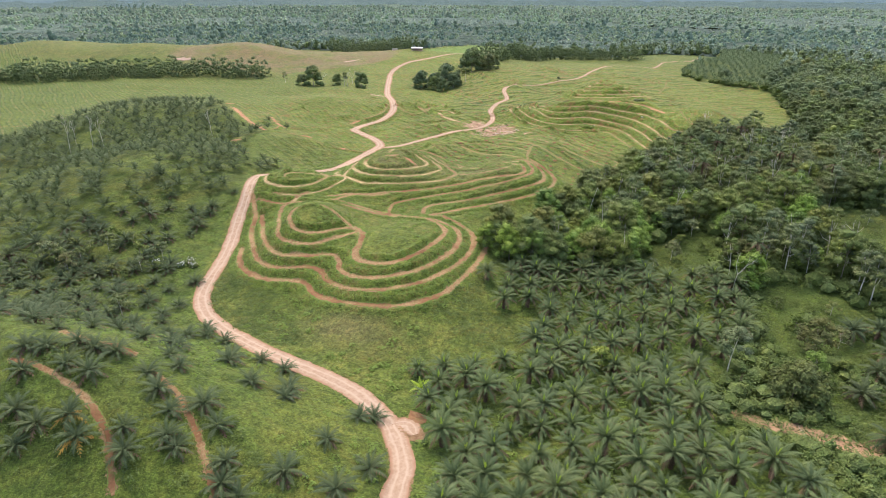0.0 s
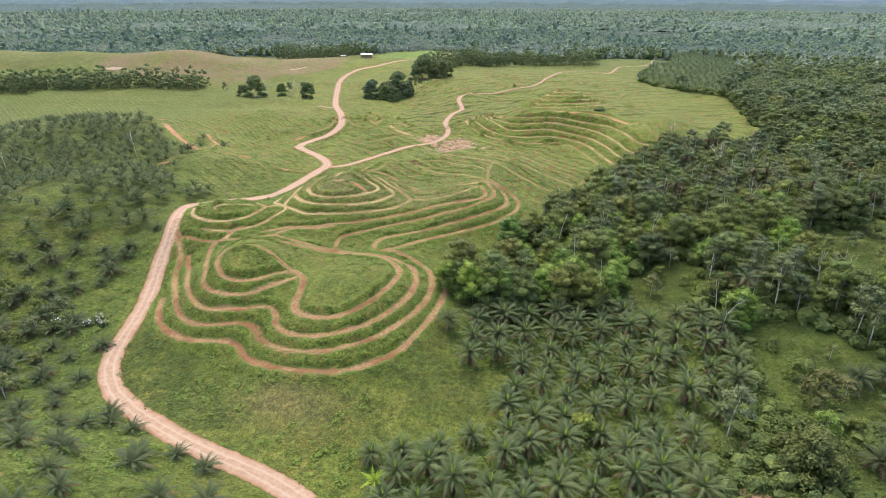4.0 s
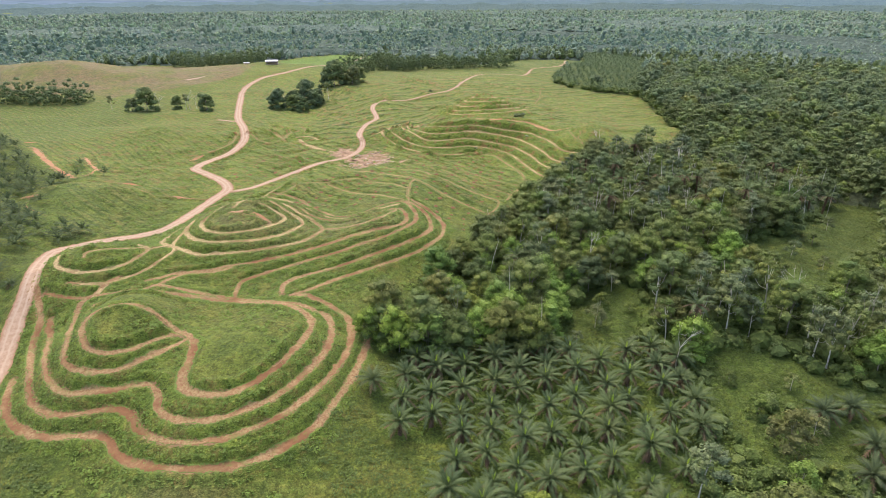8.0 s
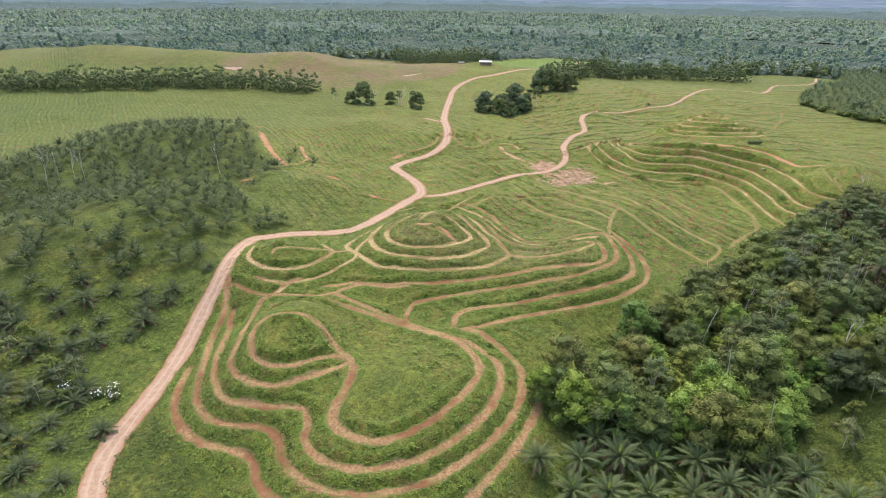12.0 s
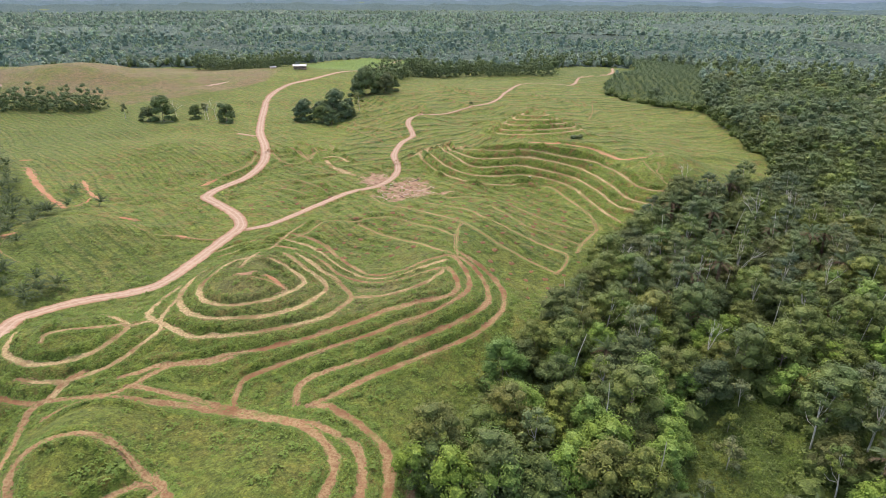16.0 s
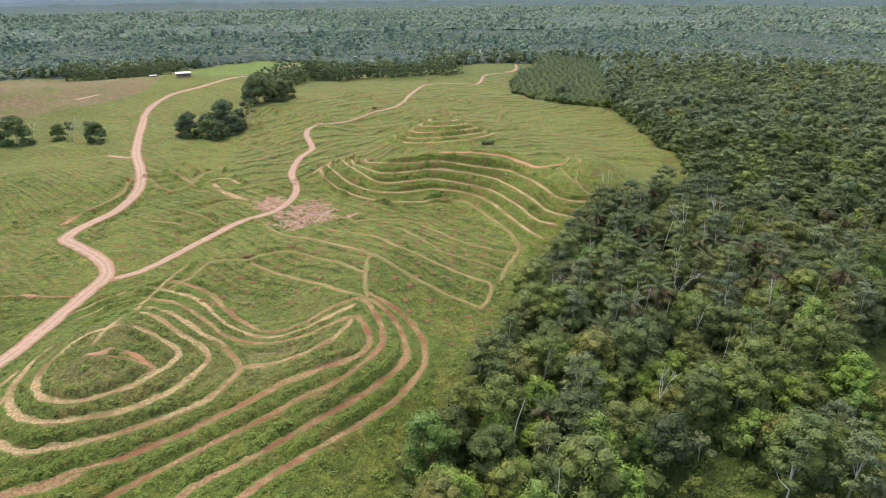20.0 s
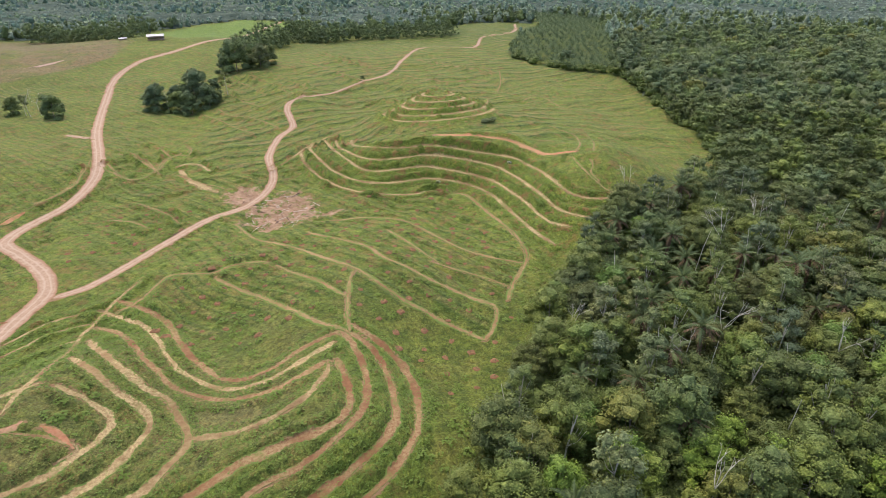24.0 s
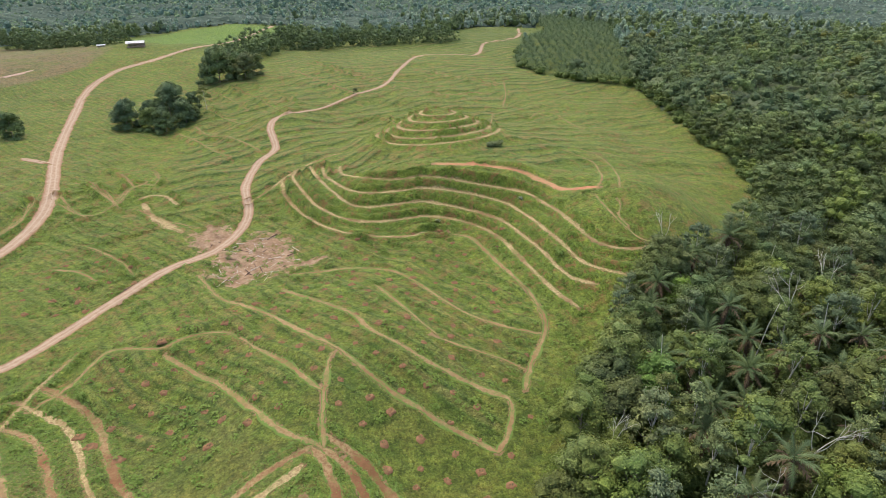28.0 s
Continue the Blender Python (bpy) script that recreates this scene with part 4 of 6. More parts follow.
track("terrace_path", "faint overgrown terrace in the young field", 1.5, FIELD_PATH, [(-34.8, 483.7), (-20.2, 450.8), (-8.1, 436.4), (6.3, 425.5)], 1.1)
track("terrace_path", "faint overgrown terrace in the young field", 1.5, FIELD_PATH, [(-8.1, 357.5), (3.8, 364.3), (9.3, 332.6)], 1.1)
track("terrace_path", "faint overgrown terrace in the young field", 1.5, FIELD_PATH, [(8.7, 415.9), (24.7, 405.6), (35.4, 402.3), (53.1, 407.8)], 1.1)
track("terrace_path", "faint overgrown terrace in the young field", 1.5, FIELD_PATH, [(23, 453.5), (37, 438.4), (53.7, 428.2), (60.8, 417.9)], 1.1)
track("earth_scrape", "red earth laid bare on the hilltop", 1.5, RED_EARTH, [(-53.4, 158), (-51, 157.2), (-49.4, 156), (-48.2, 154.8)], 1.1)
track("earth_scrape", "reddish earth laid bare on the peak", 1.3, BANK_EARTH, [(-59.4, 156.4), (-58, 156.8), (-56.6, 157.6), (-55.8, 158.6)], 1.2)

blend = 1 - smooth_step(0.0, 0.9, NEAR_D)
UPHILL = smooth_step(0.0, 0.45, GZ - NEAR_Z)
GZ = GZ * (1 - blend) + NEAR_Z * blend
# benches: above each terrace an overgrown bank rises steeply, below it a low ragged lip stands proud
RAGGED = 0.85 + 0.45 * value_noise(PX, PY, 1.7, 5) + 0.12 * value_noise(PX, PY, 5.0, 6)
GZ += RAGGED * UPHILL * (0.85 + 0.6 * smooth_step(235, 260, PY)) * np.exp(-(((BANK_D - 1.35) / 0.75) ** 2)) * (BANK_D < 9)
GZ += RAGGED * (1 - UPHILL) * 0.30 * np.exp(-(((BANK_D - 0.85) / 0.45) ** 2)) * (BANK_D < 9)


def ground_z(x, y):
    """The height of the finished ground."""
    x, y = np.asarray(x, float), np.asarray(y, float)
    i = np.clip(np.searchsorted(GX, x) - 1, 0, len(GX) - 2)
    j = np.clip(np.searchsorted(GY, y) - 1, 0, len(GY) - 2)
    u, v = (x - GX[i]) / (GX[i + 1] - GX[i]), (y - GY[j]) / (GY[j + 1] - GY[j])
    return (GZ[i, j] * (1 - u) + GZ[i + 1, j] * u) * (1 - v) + (GZ[i, j + 1] * (1 - u) + GZ[i + 1, j + 1] * u) * v


def ground():
    nx, ny = GZ.shape
    n = np.arange(nx * ny).reshape(nx, ny)
    faces = np.stack([n[:-1, :-1], n[1:, :-1], n[1:, 1:], n[:-1, 1:]], -1).reshape(-1, 4)
    me = mesh("ground", np.stack([PX, PY, GZ], -1).reshape(-1, 3), faces, GROUND, True)

    def attribute(name, values):
        me.attributes.new(name, "FLOAT", "POINT").data.foreach_set("value", np.asarray(values, np.float32).ravel())

    attribute("soil", 1 - smooth_step(-0.5, 0.6, NEAR_D))
    attribute("row", furrow(PX, PY)[1])
    attribute("crop", rows_here(PX, PY) * (1 - 0.35 * smooth_step(45, 85, PX) * (PY < 400)) * smooth_step(0.5, 4, np.abs(PX + 70 + 0.12 * (PY - 300))) * np.where(furrow(PX, PY)[0], 0.58 + 0.2 * smooth_step(150, 190, -PX), np.where(PY < 281, 0.7, 1.0)) * (0.75 + 0.25 * value_noise(PX, PY, 25, 9)))
    attribute("fresh", cleared(PX, PY) * smooth_step(186, 222, PY) * (1 - smooth_step(480, 560, PY)) * smooth_step(-340, -270, PX) * (1 - 0.6 * smooth_step(150, 190, -PX)) * (1 - 0.8 * inside(PX, PY, *PALM_HILL)))
    dry = 1.0 * inside(PX, PY, (-310, 410), (-235, 398), (-190, 434), (-168, 460), (-156, 475), (-157, 515), (-190, 560), (-232, 606), (-340, 590), (-345, 440))
    dry = np.maximum(dry, 0.3 * inside(PX, PY, (-480, 420), (-700, 430), (-700, 600), (-300, 600), (-300, 440)))
    dry = np.maximum(dry, 0.5 * np.exp(-(((PX + 42) / 13) ** 2 + ((PY - 67) / 6) ** 2)))
    hilltop = np.hypot((PX + 42) / 34, (PY - 166) / 24)
    dry = np.maximum(dry, 0.5 * (1 - smooth_step(0.5, 1.2, hilltop + 0.3 * value_noise(PX, PY, 9, 17))))
    attribute("dry", dry)
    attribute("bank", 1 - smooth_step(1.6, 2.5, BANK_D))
    spread = np.minimum(np.hypot((PX + 33.5) / 12.5, (PY - 250) / 14.5), np.hypot((PX + 22) / 11, (PY - 247) / 3.5) + 0.25)
    spread = np.minimum(spread, np.hypot((PX + 46) / 6.5, (PY - 265) / 10)) + 0.28 * value_noise(PX, PY, 5, 12) + 0.2 * value_noise(PX, PY, 2.2, 13)
    attribute("rubble", 0.9 * (1 - smooth_step(0.25, 1.4, spread)))
    attribute("wild", np.maximum((0.85 - 0.5 * smooth_step(95, 125, -PX)) * inside(PX, PY, *PALM_HILL), 0.95 * (planted(PX, PY) | ((PX > 36) & (PX < 140) & (PY < 140))) + 0.55 * (smooth_step(140, 200, -PX) * (1 - smooth_step(330, 420, PY)) * ~inside(PX, PY, *PALM_HILL))) * (0.8 + 0.35 * value_noise(PX, PY, 9, 14)))
    attribute("lush", 0.5 * inside(PX, PY, (-132, 538), (-92, 575), (-64, 590), (-74, 690), (-126, 713), (-190, 620), (-160, 560)))
    return tagged(new("ground", me), "rolling ground covered in low green creepers and grass", "ground", kind="structure")


ground()


def draw_track(name, label, width, material, p, wear):
    """The trodden surface of a path: a ragged strip laid on its bed."""
    way = np.gradient(p, axis=0)
    way /= np.hypot(way[:, 0], way[:, 1])[:, None] + 1e-9
    side = np.stack([-way[:, 1], way[:, 0]], 1)
    seed = int(abs(p[0, 0] * 7 + p[0, 1] * 13)) % 97
    cross = np.array([-1.0, -0.72, -0.36, 0.0, 0.36, 0.72, 1.0])
    along = np.arange(len(p)) * 0.7
    lo, hi = (1 + wear * (0.5 * value_noise(along, along * 0 + k, 3.1, seed + k) + 0.45 * value_noise(along, along * 0, 1.1, seed + k + 1) + 0.28 * value_noise(along, along * 0, 9.0, seed + k + 2)) for k in (0, 4))
    ends = np.minimum(1, np.minimum(np.arange(len(p)), np.arange(len(p))[::-1]) / 3 + 0.35)
    reach = np.where(cross[None] < 0, lo[:, None], hi[:, None]) * ends[:, None] * cross[None] * (0.86 if "road" in name else 0.90) * width / 2
    q = p[:, None] + reach[..., None] * side[:, None]
    z = ground_z(q[..., 0], q[..., 1]) + 0.075 - 0.06 * np.abs(cross[None]) ** 6
    z += 0.025 * value_noise(q[..., 0], q[..., 1], 0.8, 3)
    verts = np.concatenate([q, z[..., None]], -1).reshape(-1, 3)
    n = np.arange(len(p) * 7).reshape(-1, 7)
    faces = np.stack([n[:-1, :-1], n[:-1, 1:], n[1:, 1:], n[1:, :-1]], -1).reshape(-1, 4)[:, ::-1]
    me = mesh(name, verts, faces, material, True)
    me.attributes.new("across", "FLOAT", "POINT").data.foreach_set("value", np.tile(cross, len(p)).astype(np.float32))
    tagged(new(name, me), label, "road" if "road" in name else "path", kind="structure")


for entry in TRACKS:
    draw_track(*entry)


# ---- plants: shapes as arrays ----
def tube(path, radii, sides=6):
    """A tapering tube along a line."""
    path, radii = np.asarray(path, float), np.asarray(radii, float)
    way = np.gradient(path, axis=0)
    way /= np.linalg.norm(way, axis=1)[:, None] + 1e-9
    ref = np.where(np.abs(way[:, 2:3]) > 0.9, [[1.0, 0, 0]], [[0, 0, 1.0]])
    a = np.cross(way, ref)
    a /= np.linalg.norm(a, axis=1)[:, None] + 1e-9
    b = np.cross(way, a)
    t = np.arange(sides) * 2 * math.pi / sides
    ring = np.cos(t)[None, :, None] * a[:, None] + np.sin(t)[None, :, None] * b[:, None]
    verts = (path[:, None] + ring * radii[:, None, None]).reshape(-1, 3)
    n = np.arange(len(verts)).reshape(-1, sides)
    m = np.roll(n, -1, axis=1)
    quads = np.stack([n[:-1], m[:-1], m[1:], n[1:]], -1).reshape(-1, 4)
    return verts, np.concatenate([quads[:, [0, 1, 2]], quads[:, [0, 2, 3]]])


def frond(rng, length, rise, droop, pairs, leaflet=0.9):
    """A feather leaf that leaves its palm along +x: a bent stalk with a leaflet on each side of every stretch."""
    n = pairs + 1
    f = np.linspace(0, 1, n)
    angle = rise - droop * f**1.3
    steps = np.stack([np.cos(angle), np.zeros(n), np.sin(angle)], 1) * length / (n - 1)
    line = np.concatenate([[[0, 0, 0]], np.cumsum(steps[:-1], 0)])
    line[:, 1] += rng.uniform(-0.12, 0.12) * length * f**2
    at, ahead = 0.5 * (line[:-1] + line[1:]), np.diff(line, axis=0)
    ahead /= np.linalg.norm(ahead, axis=1)[:, None]
    above = np.cross(ahead, [[0, 1.0, 0]])
    above *= np.where(above[:, 2:3] < 0, -1, 1)
    s = np.linspace(0.02, 1, pairs)
    size = leaflet * length / 4 * np.clip(0.10 + 1.25 * np.sin(np.pi * np.clip(s * 0.93 + 0.05, 0, 1) ** 0.75), 0.1, 1.15) * (1 - 0.25 * s)
    verts, faces = [line], []
    for side in (-1, 1):
        out = np.array([[0, side, 0]]) * 0.72 + ahead * (0.62 + 0.5 * s[:, None]) - above * rng.uniform(0.05, 0.5, (pairs, 1))
        out /= np.linalg.norm(out, axis=1)[:, None]
        verts.append(at + out * size[:, None])
        k = np.arange(pairs)
        tri = np.stack([k, k + 1, k + n + (pairs if side > 0 else 0)], 1)
        faces.append(tri if side > 0 else tri[:, ::-1])
    return np.concatenate(verts), np.concatenate(faces)


def turned(piece, yaw, lift=(0, 0, 0), scale=1.0):
    v, f = piece
    c, s = math.cos(yaw), math.sin(yaw)
    return v @ np.array([[c, s, 0], [-s, c, 0], [0, 0, 1]]) * scale + np.asarray(lift), f


def palm_arrays(seed, length, count, trunk, pairs, steep=80):
    """Trunk and fronds of a palm: upright young leaves in the middle, old ones hanging outside."""
    rng = np.random.RandomState(seed)
    n = 7
    z = np.linspace(-0.3, trunk, n)
    lean = rng.uniform(-0.08, 0.08, 2) * trunk
    line = np.stack([lean[0] * (z / trunk) ** 2, lean[1] * (z / trunk) ** 2, z], 1)
    pieces = [tube(line, np.linspace(0.40, 0.30, n) * (0.6 + 0.4 * length / 4.2), 8)]
    for k in range(int(10 + trunk * 5)):  # stubs of cut leaves
        a, h = k * 2.4, rng.uniform(0.1, 1.0) * trunk
        base = np.array([math.cos(a) * 0.3, math.sin(a) * 0.3, h])
        tip = base + np.array([math.cos(a) * 0.28, math.sin(a) * 0.28, 0.22])
        pieces.append(tube([base, tip], [0.10, 0.05], 4))
    top = line[-1]
    fronds = []
    for k in range(count):
        f = (k + 0.5) / count
        rise = radians(steep - (steep - 16) * f**0.8) + rng.uniform(-0.10, 0.10)
        size = length * (0.66 + 0.34 * min(1, 2.6 * f)) * rng.uniform(0.9, 1.08)
        shape = frond(rng, size, rise, radians(34 + 58 * f) + rng.uniform(-0.1, 0.1), pairs)
        fronds.append(turned(shape, k * 2.39996 + rng.uniform(-0.2, 0.2), top + np.array([0, 0, 0.1 - 0.25 * f])))
    skirt = [turned(frond(rng, length * 0.92, radians(-4), radians(62), max(5, pairs // 2)), k * 1.05 + rng.uniform(-0.3, 0.3), top - np.array([0, 0, 0.2])) for k in range(6)]
    return join(pieces), fronds, join(skirt)


def ball(rounds):
    """A round of triangles of radius 1."""
    g = [(0, 0, 1), *[(0.894 * math.cos(i * 1.2566), 0.894 * math.sin(i * 1.2566), 0.447) for i in range(5)], *[(0.894 * math.cos(i * 1.2566 + 0.6283), 0.894 * math.sin(i * 1.2566 + 0.6283), -0.447) for i in range(5)], (0, 0, -1)]
    f = [(0, 1 + i, 1 + (i + 1) % 5) for i in range(5)] + [(1 + i, 6 + i, 1 + (i + 1) % 5) for i in range(5)] + [(6 + i, 6 + (i + 1) % 5, 1 + (i + 1) % 5) for i in range(5)] + [(11, 6 + (i + 1) % 5, 6 + i) for i in range(5)]
    g = [Vector(v) for v in g]
    for _ in range(rounds):
        half, out = {}, []

        def middle(a, b):
            key = (min(a, b), max(a, b))
            if key not in half:
                g.append((g[a] + g[b]).normalized())
                half[key] = len(g) - 1
            return half[key]

        for a, b, c in f:
            ab, bc, ca = middle(a, b), middle(b, c), middle(c, a)
            out += [(a, ab, ca), (b, bc, ab), (c, ca, bc), (ab, bc, ca)]
        f = out
    return np.array([tuple(v) for v in g]), np.array(f)


BALLS = [ball(0), ball(1), ball(2)]


def clump(rng, centre, radius, leaves, size, flat=0.8, core=1, upward=0.35, heart=0.74):
    """A clump of foliage: a lumpy mass of leaves with single leaves standing out of it."""
    d = rng.normal(size=(leaves, 3))
    d /= np.linalg.norm(d, axis=1)[:, None]
    d[:, 2] = np.where(d[:, 2] < -0.35, -d[:, 2], d[:, 2])
    r = radius * rng.uniform(0.68, 1.15, (leaves, 1))
    at = d * r * np.array([[1, 1, flat]]) + centre
    up = d + rng.normal(size=(leaves, 3)) * 0.36 + np.array([[0, 0, upward]])
    up /= np.linalg.norm(up, axis=1)[:, None]
    a = np.cross(up, rng.normal(size=(leaves, 3)))
    a /= np.linalg.norm(a, axis=1)[:, None] + 1e-9
    b = np.cross(up, a)
    s = size * rng.uniform(0.6, 1.35, (leaves, 1))
    v = np.stack([at - a * s, at + a * s * 0.6 - b * s * 0.75 + up * s * 0.15, at + a * s * 0.6 + b * s * 0.75], 1).reshape(-1, 3)
    pieces = [(v, np.arange(leaves * 3).reshape(-1, 3))]
    if core is not None:
        g, f = BALLS[core]
        squash = np.array([[rng.uniform(0.8, 1.25), rng.uniform(0.8, 1.25), flat]])
        pieces.append((g * radius * heart * rng.uniform(0.70, 1.22, (len(g), 1)) * squash + centre, f))
    return join(pieces)


def tree_arrays(seed, height, spread, clumps, leaves, leaf, bare=0.35, flat=0.8, core=1):
    """Trunk with limbs, and a domed crown of clumps at the limbs' ends."""
    rng = np.random.RandomState(seed)
    lean = rng.uniform(-0.06, 0.06, 2) * height
    z = np.linspace(-0.4, height * 0.78, 7)
    line = np.stack([lean[0] * (z / height) ** 2 * 2, lean[1] * (z / height) ** 2 * 2, z], 1)
    base = 0.010 * height + 0.035
    wood = [tube(line, np.linspace(base, base * 0.45, 7) * np.r_[1.35, np.ones(6)], 6)]
    crown = []
    for k in range(clumps):
        f = (k + 0.5) / clumps
        a = k * 2.39996 + rng.uniform(-0.4, 0.4)
        rise = (1 - f) ** 0.75  # from the top of the dome down to its rim
        up = bare + (0.92 - bare) * (rise + rng.uniform(-0.16, 0.10))
        wide = spread * 0.85 * math.sqrt(max(0.0, 1 - rise * rise)) * rng.uniform(0.72, 1.12)
        c = np.array([math.cos(a) * wide, math.sin(a) * wide, height * up]) + np.r_[lean, 0]
        r = spread * rng.uniform(0.27, 0.43)
        crown.append(clump(rng, c, r, int(leaves * rng.uniform(0.7, 1.3)), leaf, flat, core, 0.35, 0.66))
        start = line[min(6, 3 + int(3 * max(0, up - 0.35)))]
        knee = 0.5 * (start + c) + np.array([0, 0, -0.06 * height])
        if k % 3 == 0:
            wood.append(tube([start, knee, c], [base * 0.4, base * 0.28, base * 0.12], 4))
    return join(wood), join(crown)


def thing(name, label, category, group=""):
    return tagged(new(name), label, category, group)


def set_on(x, y, turn=0.0, size=1.0, sink=0.1):
    """A pose on the ground."""
    return Matrix.Translation((x, y, float(ground_z(x, y)) - sink)) @ Matrix.Rotation(turn, 4, "Z") @ Matrix.Scale(size, 4)


class Kind:
    """One kind of plant: built where it is first wanted, copied after that."""

    def __init__(self, name, label, category, group, *parts):
        self.about, self.parts, self.first = (name, label, category, group), parts, None

    def put(self, x, y, turn=0.0, size=1.0):
        if self.first is None:
            self.first = thing(*self.about)
            for name, me, label in self.parts:
                part(name, me, self.first, label)
            self.proto = self.first
            self.first.matrix_basis = set_on(x, y, turn, 1.0)
            return self.first
        return copy_thing(self.proto, set_on(x, y, turn, size))


def palm_kind(seed, length, count, trunk, pairs, leaf, label, group, split=False, name="oil_palm", old=None, steep=80):
    wood, fronds, skirt = palm_arrays(seed, length, count, trunk, pairs, steep)
    parts = [("trunk", mesh("palm_trunk", *wood, PALM_BARK, True), ""), ("dead_fronds", mesh("dead_fronds", *skirt, old or SKIRT_LEAF), "yellow withering fronds" if old else "brown hanging dead fronds")]
    if split:
        parts += [("frond", mesh("palm_frond", *f, leaf), "") for f in fronds]
    else:
        parts.append(("crown", mesh("palm_crown", *join(fronds), leaf), ""))
    return Kind(name, label, "palm", group, *parts)


def tree_kind(seed, height, spread, clumps, leaves, leaf, material, bark, label, group, bare=0.35, flat=0.8, name="tree"):
    wood, crown = tree_arrays(seed, height, spread, clumps, leaves, leaf, bare, flat, 0)
    return Kind(name, label, "tree", group, ("trunk", mesh("tree_trunk", *wood, bark, True), ""), ("crown", mesh("tree_crown", *crown, material), ""))


def spread_out(rng, box, spacing, keep, jitter=0.35, turn=0.0):
    """Places on a staggered grid in a box, shaken, where keep() holds."""
    x0, y0, x1, y1 = box
    cx, cy, r = (x0 + x1) / 2, (y0 + y1) / 2, 0.75 * max(x1 - x0, y1 - y0)
    i, j = np.meshgrid(np.arange(-r, r, spacing), np.arange(-r, r, spacing * 0.866))
    i = i + spacing / 2 * (np.arange(len(i)) % 2)[:, None]
    i, j = i.ravel() + rng.uniform(-1, 1, i.size) * spacing * jitter, j.ravel() + rng.uniform(-1, 1, j.size) * spacing * jitter
    c, s = math.cos(turn), math.sin(turn)
    x, y = cx + i * c - j * s, cy + i * s + j * c
    ok = (x > x0) & (x < x1) & (y > y0) & (y < y1)
    x, y = x[ok], y[ok]
    ok = keep(x, y)
    return np.stack([x[ok], y[ok]], 1)


def from_paths(x, y):
    """How far places lie from the edge of the nearest path (up to a few metres)."""
    i = np.clip(np.searchsorted(GX, x), 0, len(GX) - 1)
    j = np.clip(np.searchsorted(GY, y), 0, len(GY) - 1)
    return NEAR_D[i, j]


def from_terraces(x, y):
    """The same for the terraces alone."""
    i = np.clip(np.searchsorted(GX, x), 0, len(GX) - 1)
    j = np.clip(np.searchsorted(GY, y), 0, len(GY) - 1)
    return BANK_D[i, j]


def scatter(name, label, category, material, shapes, places, rng, lo=0.8, hi=1.2, sink=0.1):
    """Many plants as one object: for each place one of the shapes, turned and scaled."""
    pieces = []
    pick = rng.randint(0, len(shapes), len(places))
    turn, size = rng.uniform(0, 2 * math.pi, len(places)), rng.uniform(lo, hi, len(places))
    z = ground_z(places[:, 0], places[:, 1]) - sink
    for k, (v, f) in enumerate(shapes):
        m = np.where(pick == k)[0]
        if not len(m):
            continue
        c, s, g = np.cos(turn[m])[:, None], np.sin(turn[m])[:, None], size[m][:, None]
        x = (v[None, :, 0] * c - v[None, :, 1] * s) * g + places[m, 0:1]
        y = (v[None, :, 0] * s + v[None, :, 1] * c) * g + places[m, 1:2]
        w = v[None, :, 2] * g + z[m][:, None]
        pieces.append((np.stack([x, y, w], -1).reshape(-1, 3), (f[None] + np.arange(len(m))[:, None, None] * len(v)).reshape(-1, 3)))
    verts, faces = join(pieces)
    return tagged(new(name, mesh(name, verts, faces, material)), label, category, kind="stuff")


# ---- the grown oil palms beside the road ----
rng = np.random.RandomState(11)
GROVE = "grown oil palms in the grove"
grove = [palm_kind(20 + k, 3.75 + 0.2 * k, 26, 2.1 + 0.45 * k, 20, PALM_LEAF, "grown oil palm with arching dark green feather fronds", GROVE, k < 2) for k in range(4)]
for kind in (grove[0], grove[3]):
    spear = join([turned(frond(np.random.RandomState(48 + k), 1.7, radians(82), radians(15), 9), 2.1 * k, (0, 0, 2.9 if kind is grove[0] else 4.3)) for k in range(2)])
    kind.parts = (*kind.parts, ("spear_leaf", mesh("spear_leaf", *spear, LIME_LEAF), "lime green unopened leaf"))
places = spread_out(rng, (-30, 22, 60, 115), 6.15, lambda x, y: planted(x, y) & (from_paths(x, y) > 1.2), 0.15, radians(24))
places = places[np.argsort(places[:, 1] + 0.2 * np.abs(places[:, 0] - 15))]
count_split = 0
for n, (x, y) in enumerate(places):
    nearest = 32 < y < 95 and x < 42 and n % 2 == 0 and count_split < 52
    count_split += nearest
    kind = grove[n % 2] if nearest else grove[2 + n % 2]
    kind.put(x, y, rng.uniform(0, 6.28), rng.uniform(0.82, 1.1))
lime = palm_kind(40, 3.0, 14, 0.8, 12, LIME_LEAF, "small oil palm with lime yellow fronds at the grove's edge", GROVE)
lime.put(-20.5, 52.5, 1.0, 1.0)
right_palms = palm_kind(44, 4.4, 24, 2.6, 14, YOUNG_LEAF, "oil palm standing in scrub past the grove", "oil palms in the scrub")
for x, y in spread_out(rng, (58, 52, 100, 96), 8.0, lambda x, y: x > 60 + 0.1 * (y - 60), 0.25):
    right_palms.put(x, y, rng.uniform(0, 6.28), rng.uniform(0.8, 1.05))

# ---- the young oil palms on the hillside across the road ----
YOUNG = "young oil palms on the hillside"
young = [palm_kind(60 + k, 3.5 + 0.25 * k, 18, 0.5 + 0.2 * k, 12, YOUNG_LEAF, "young oil palm with a low rosette of dark fronds", YOUNG, name="young_palm", steep=66) for k in range(3)]
withered = palm_kind(66, 3.8, 18, 1.1, 12, YOUNG_LEAF, "young oil palm with yellow withered lower fronds", YOUNG, name="young_palm", old=DRY_LEAF, steep=66)


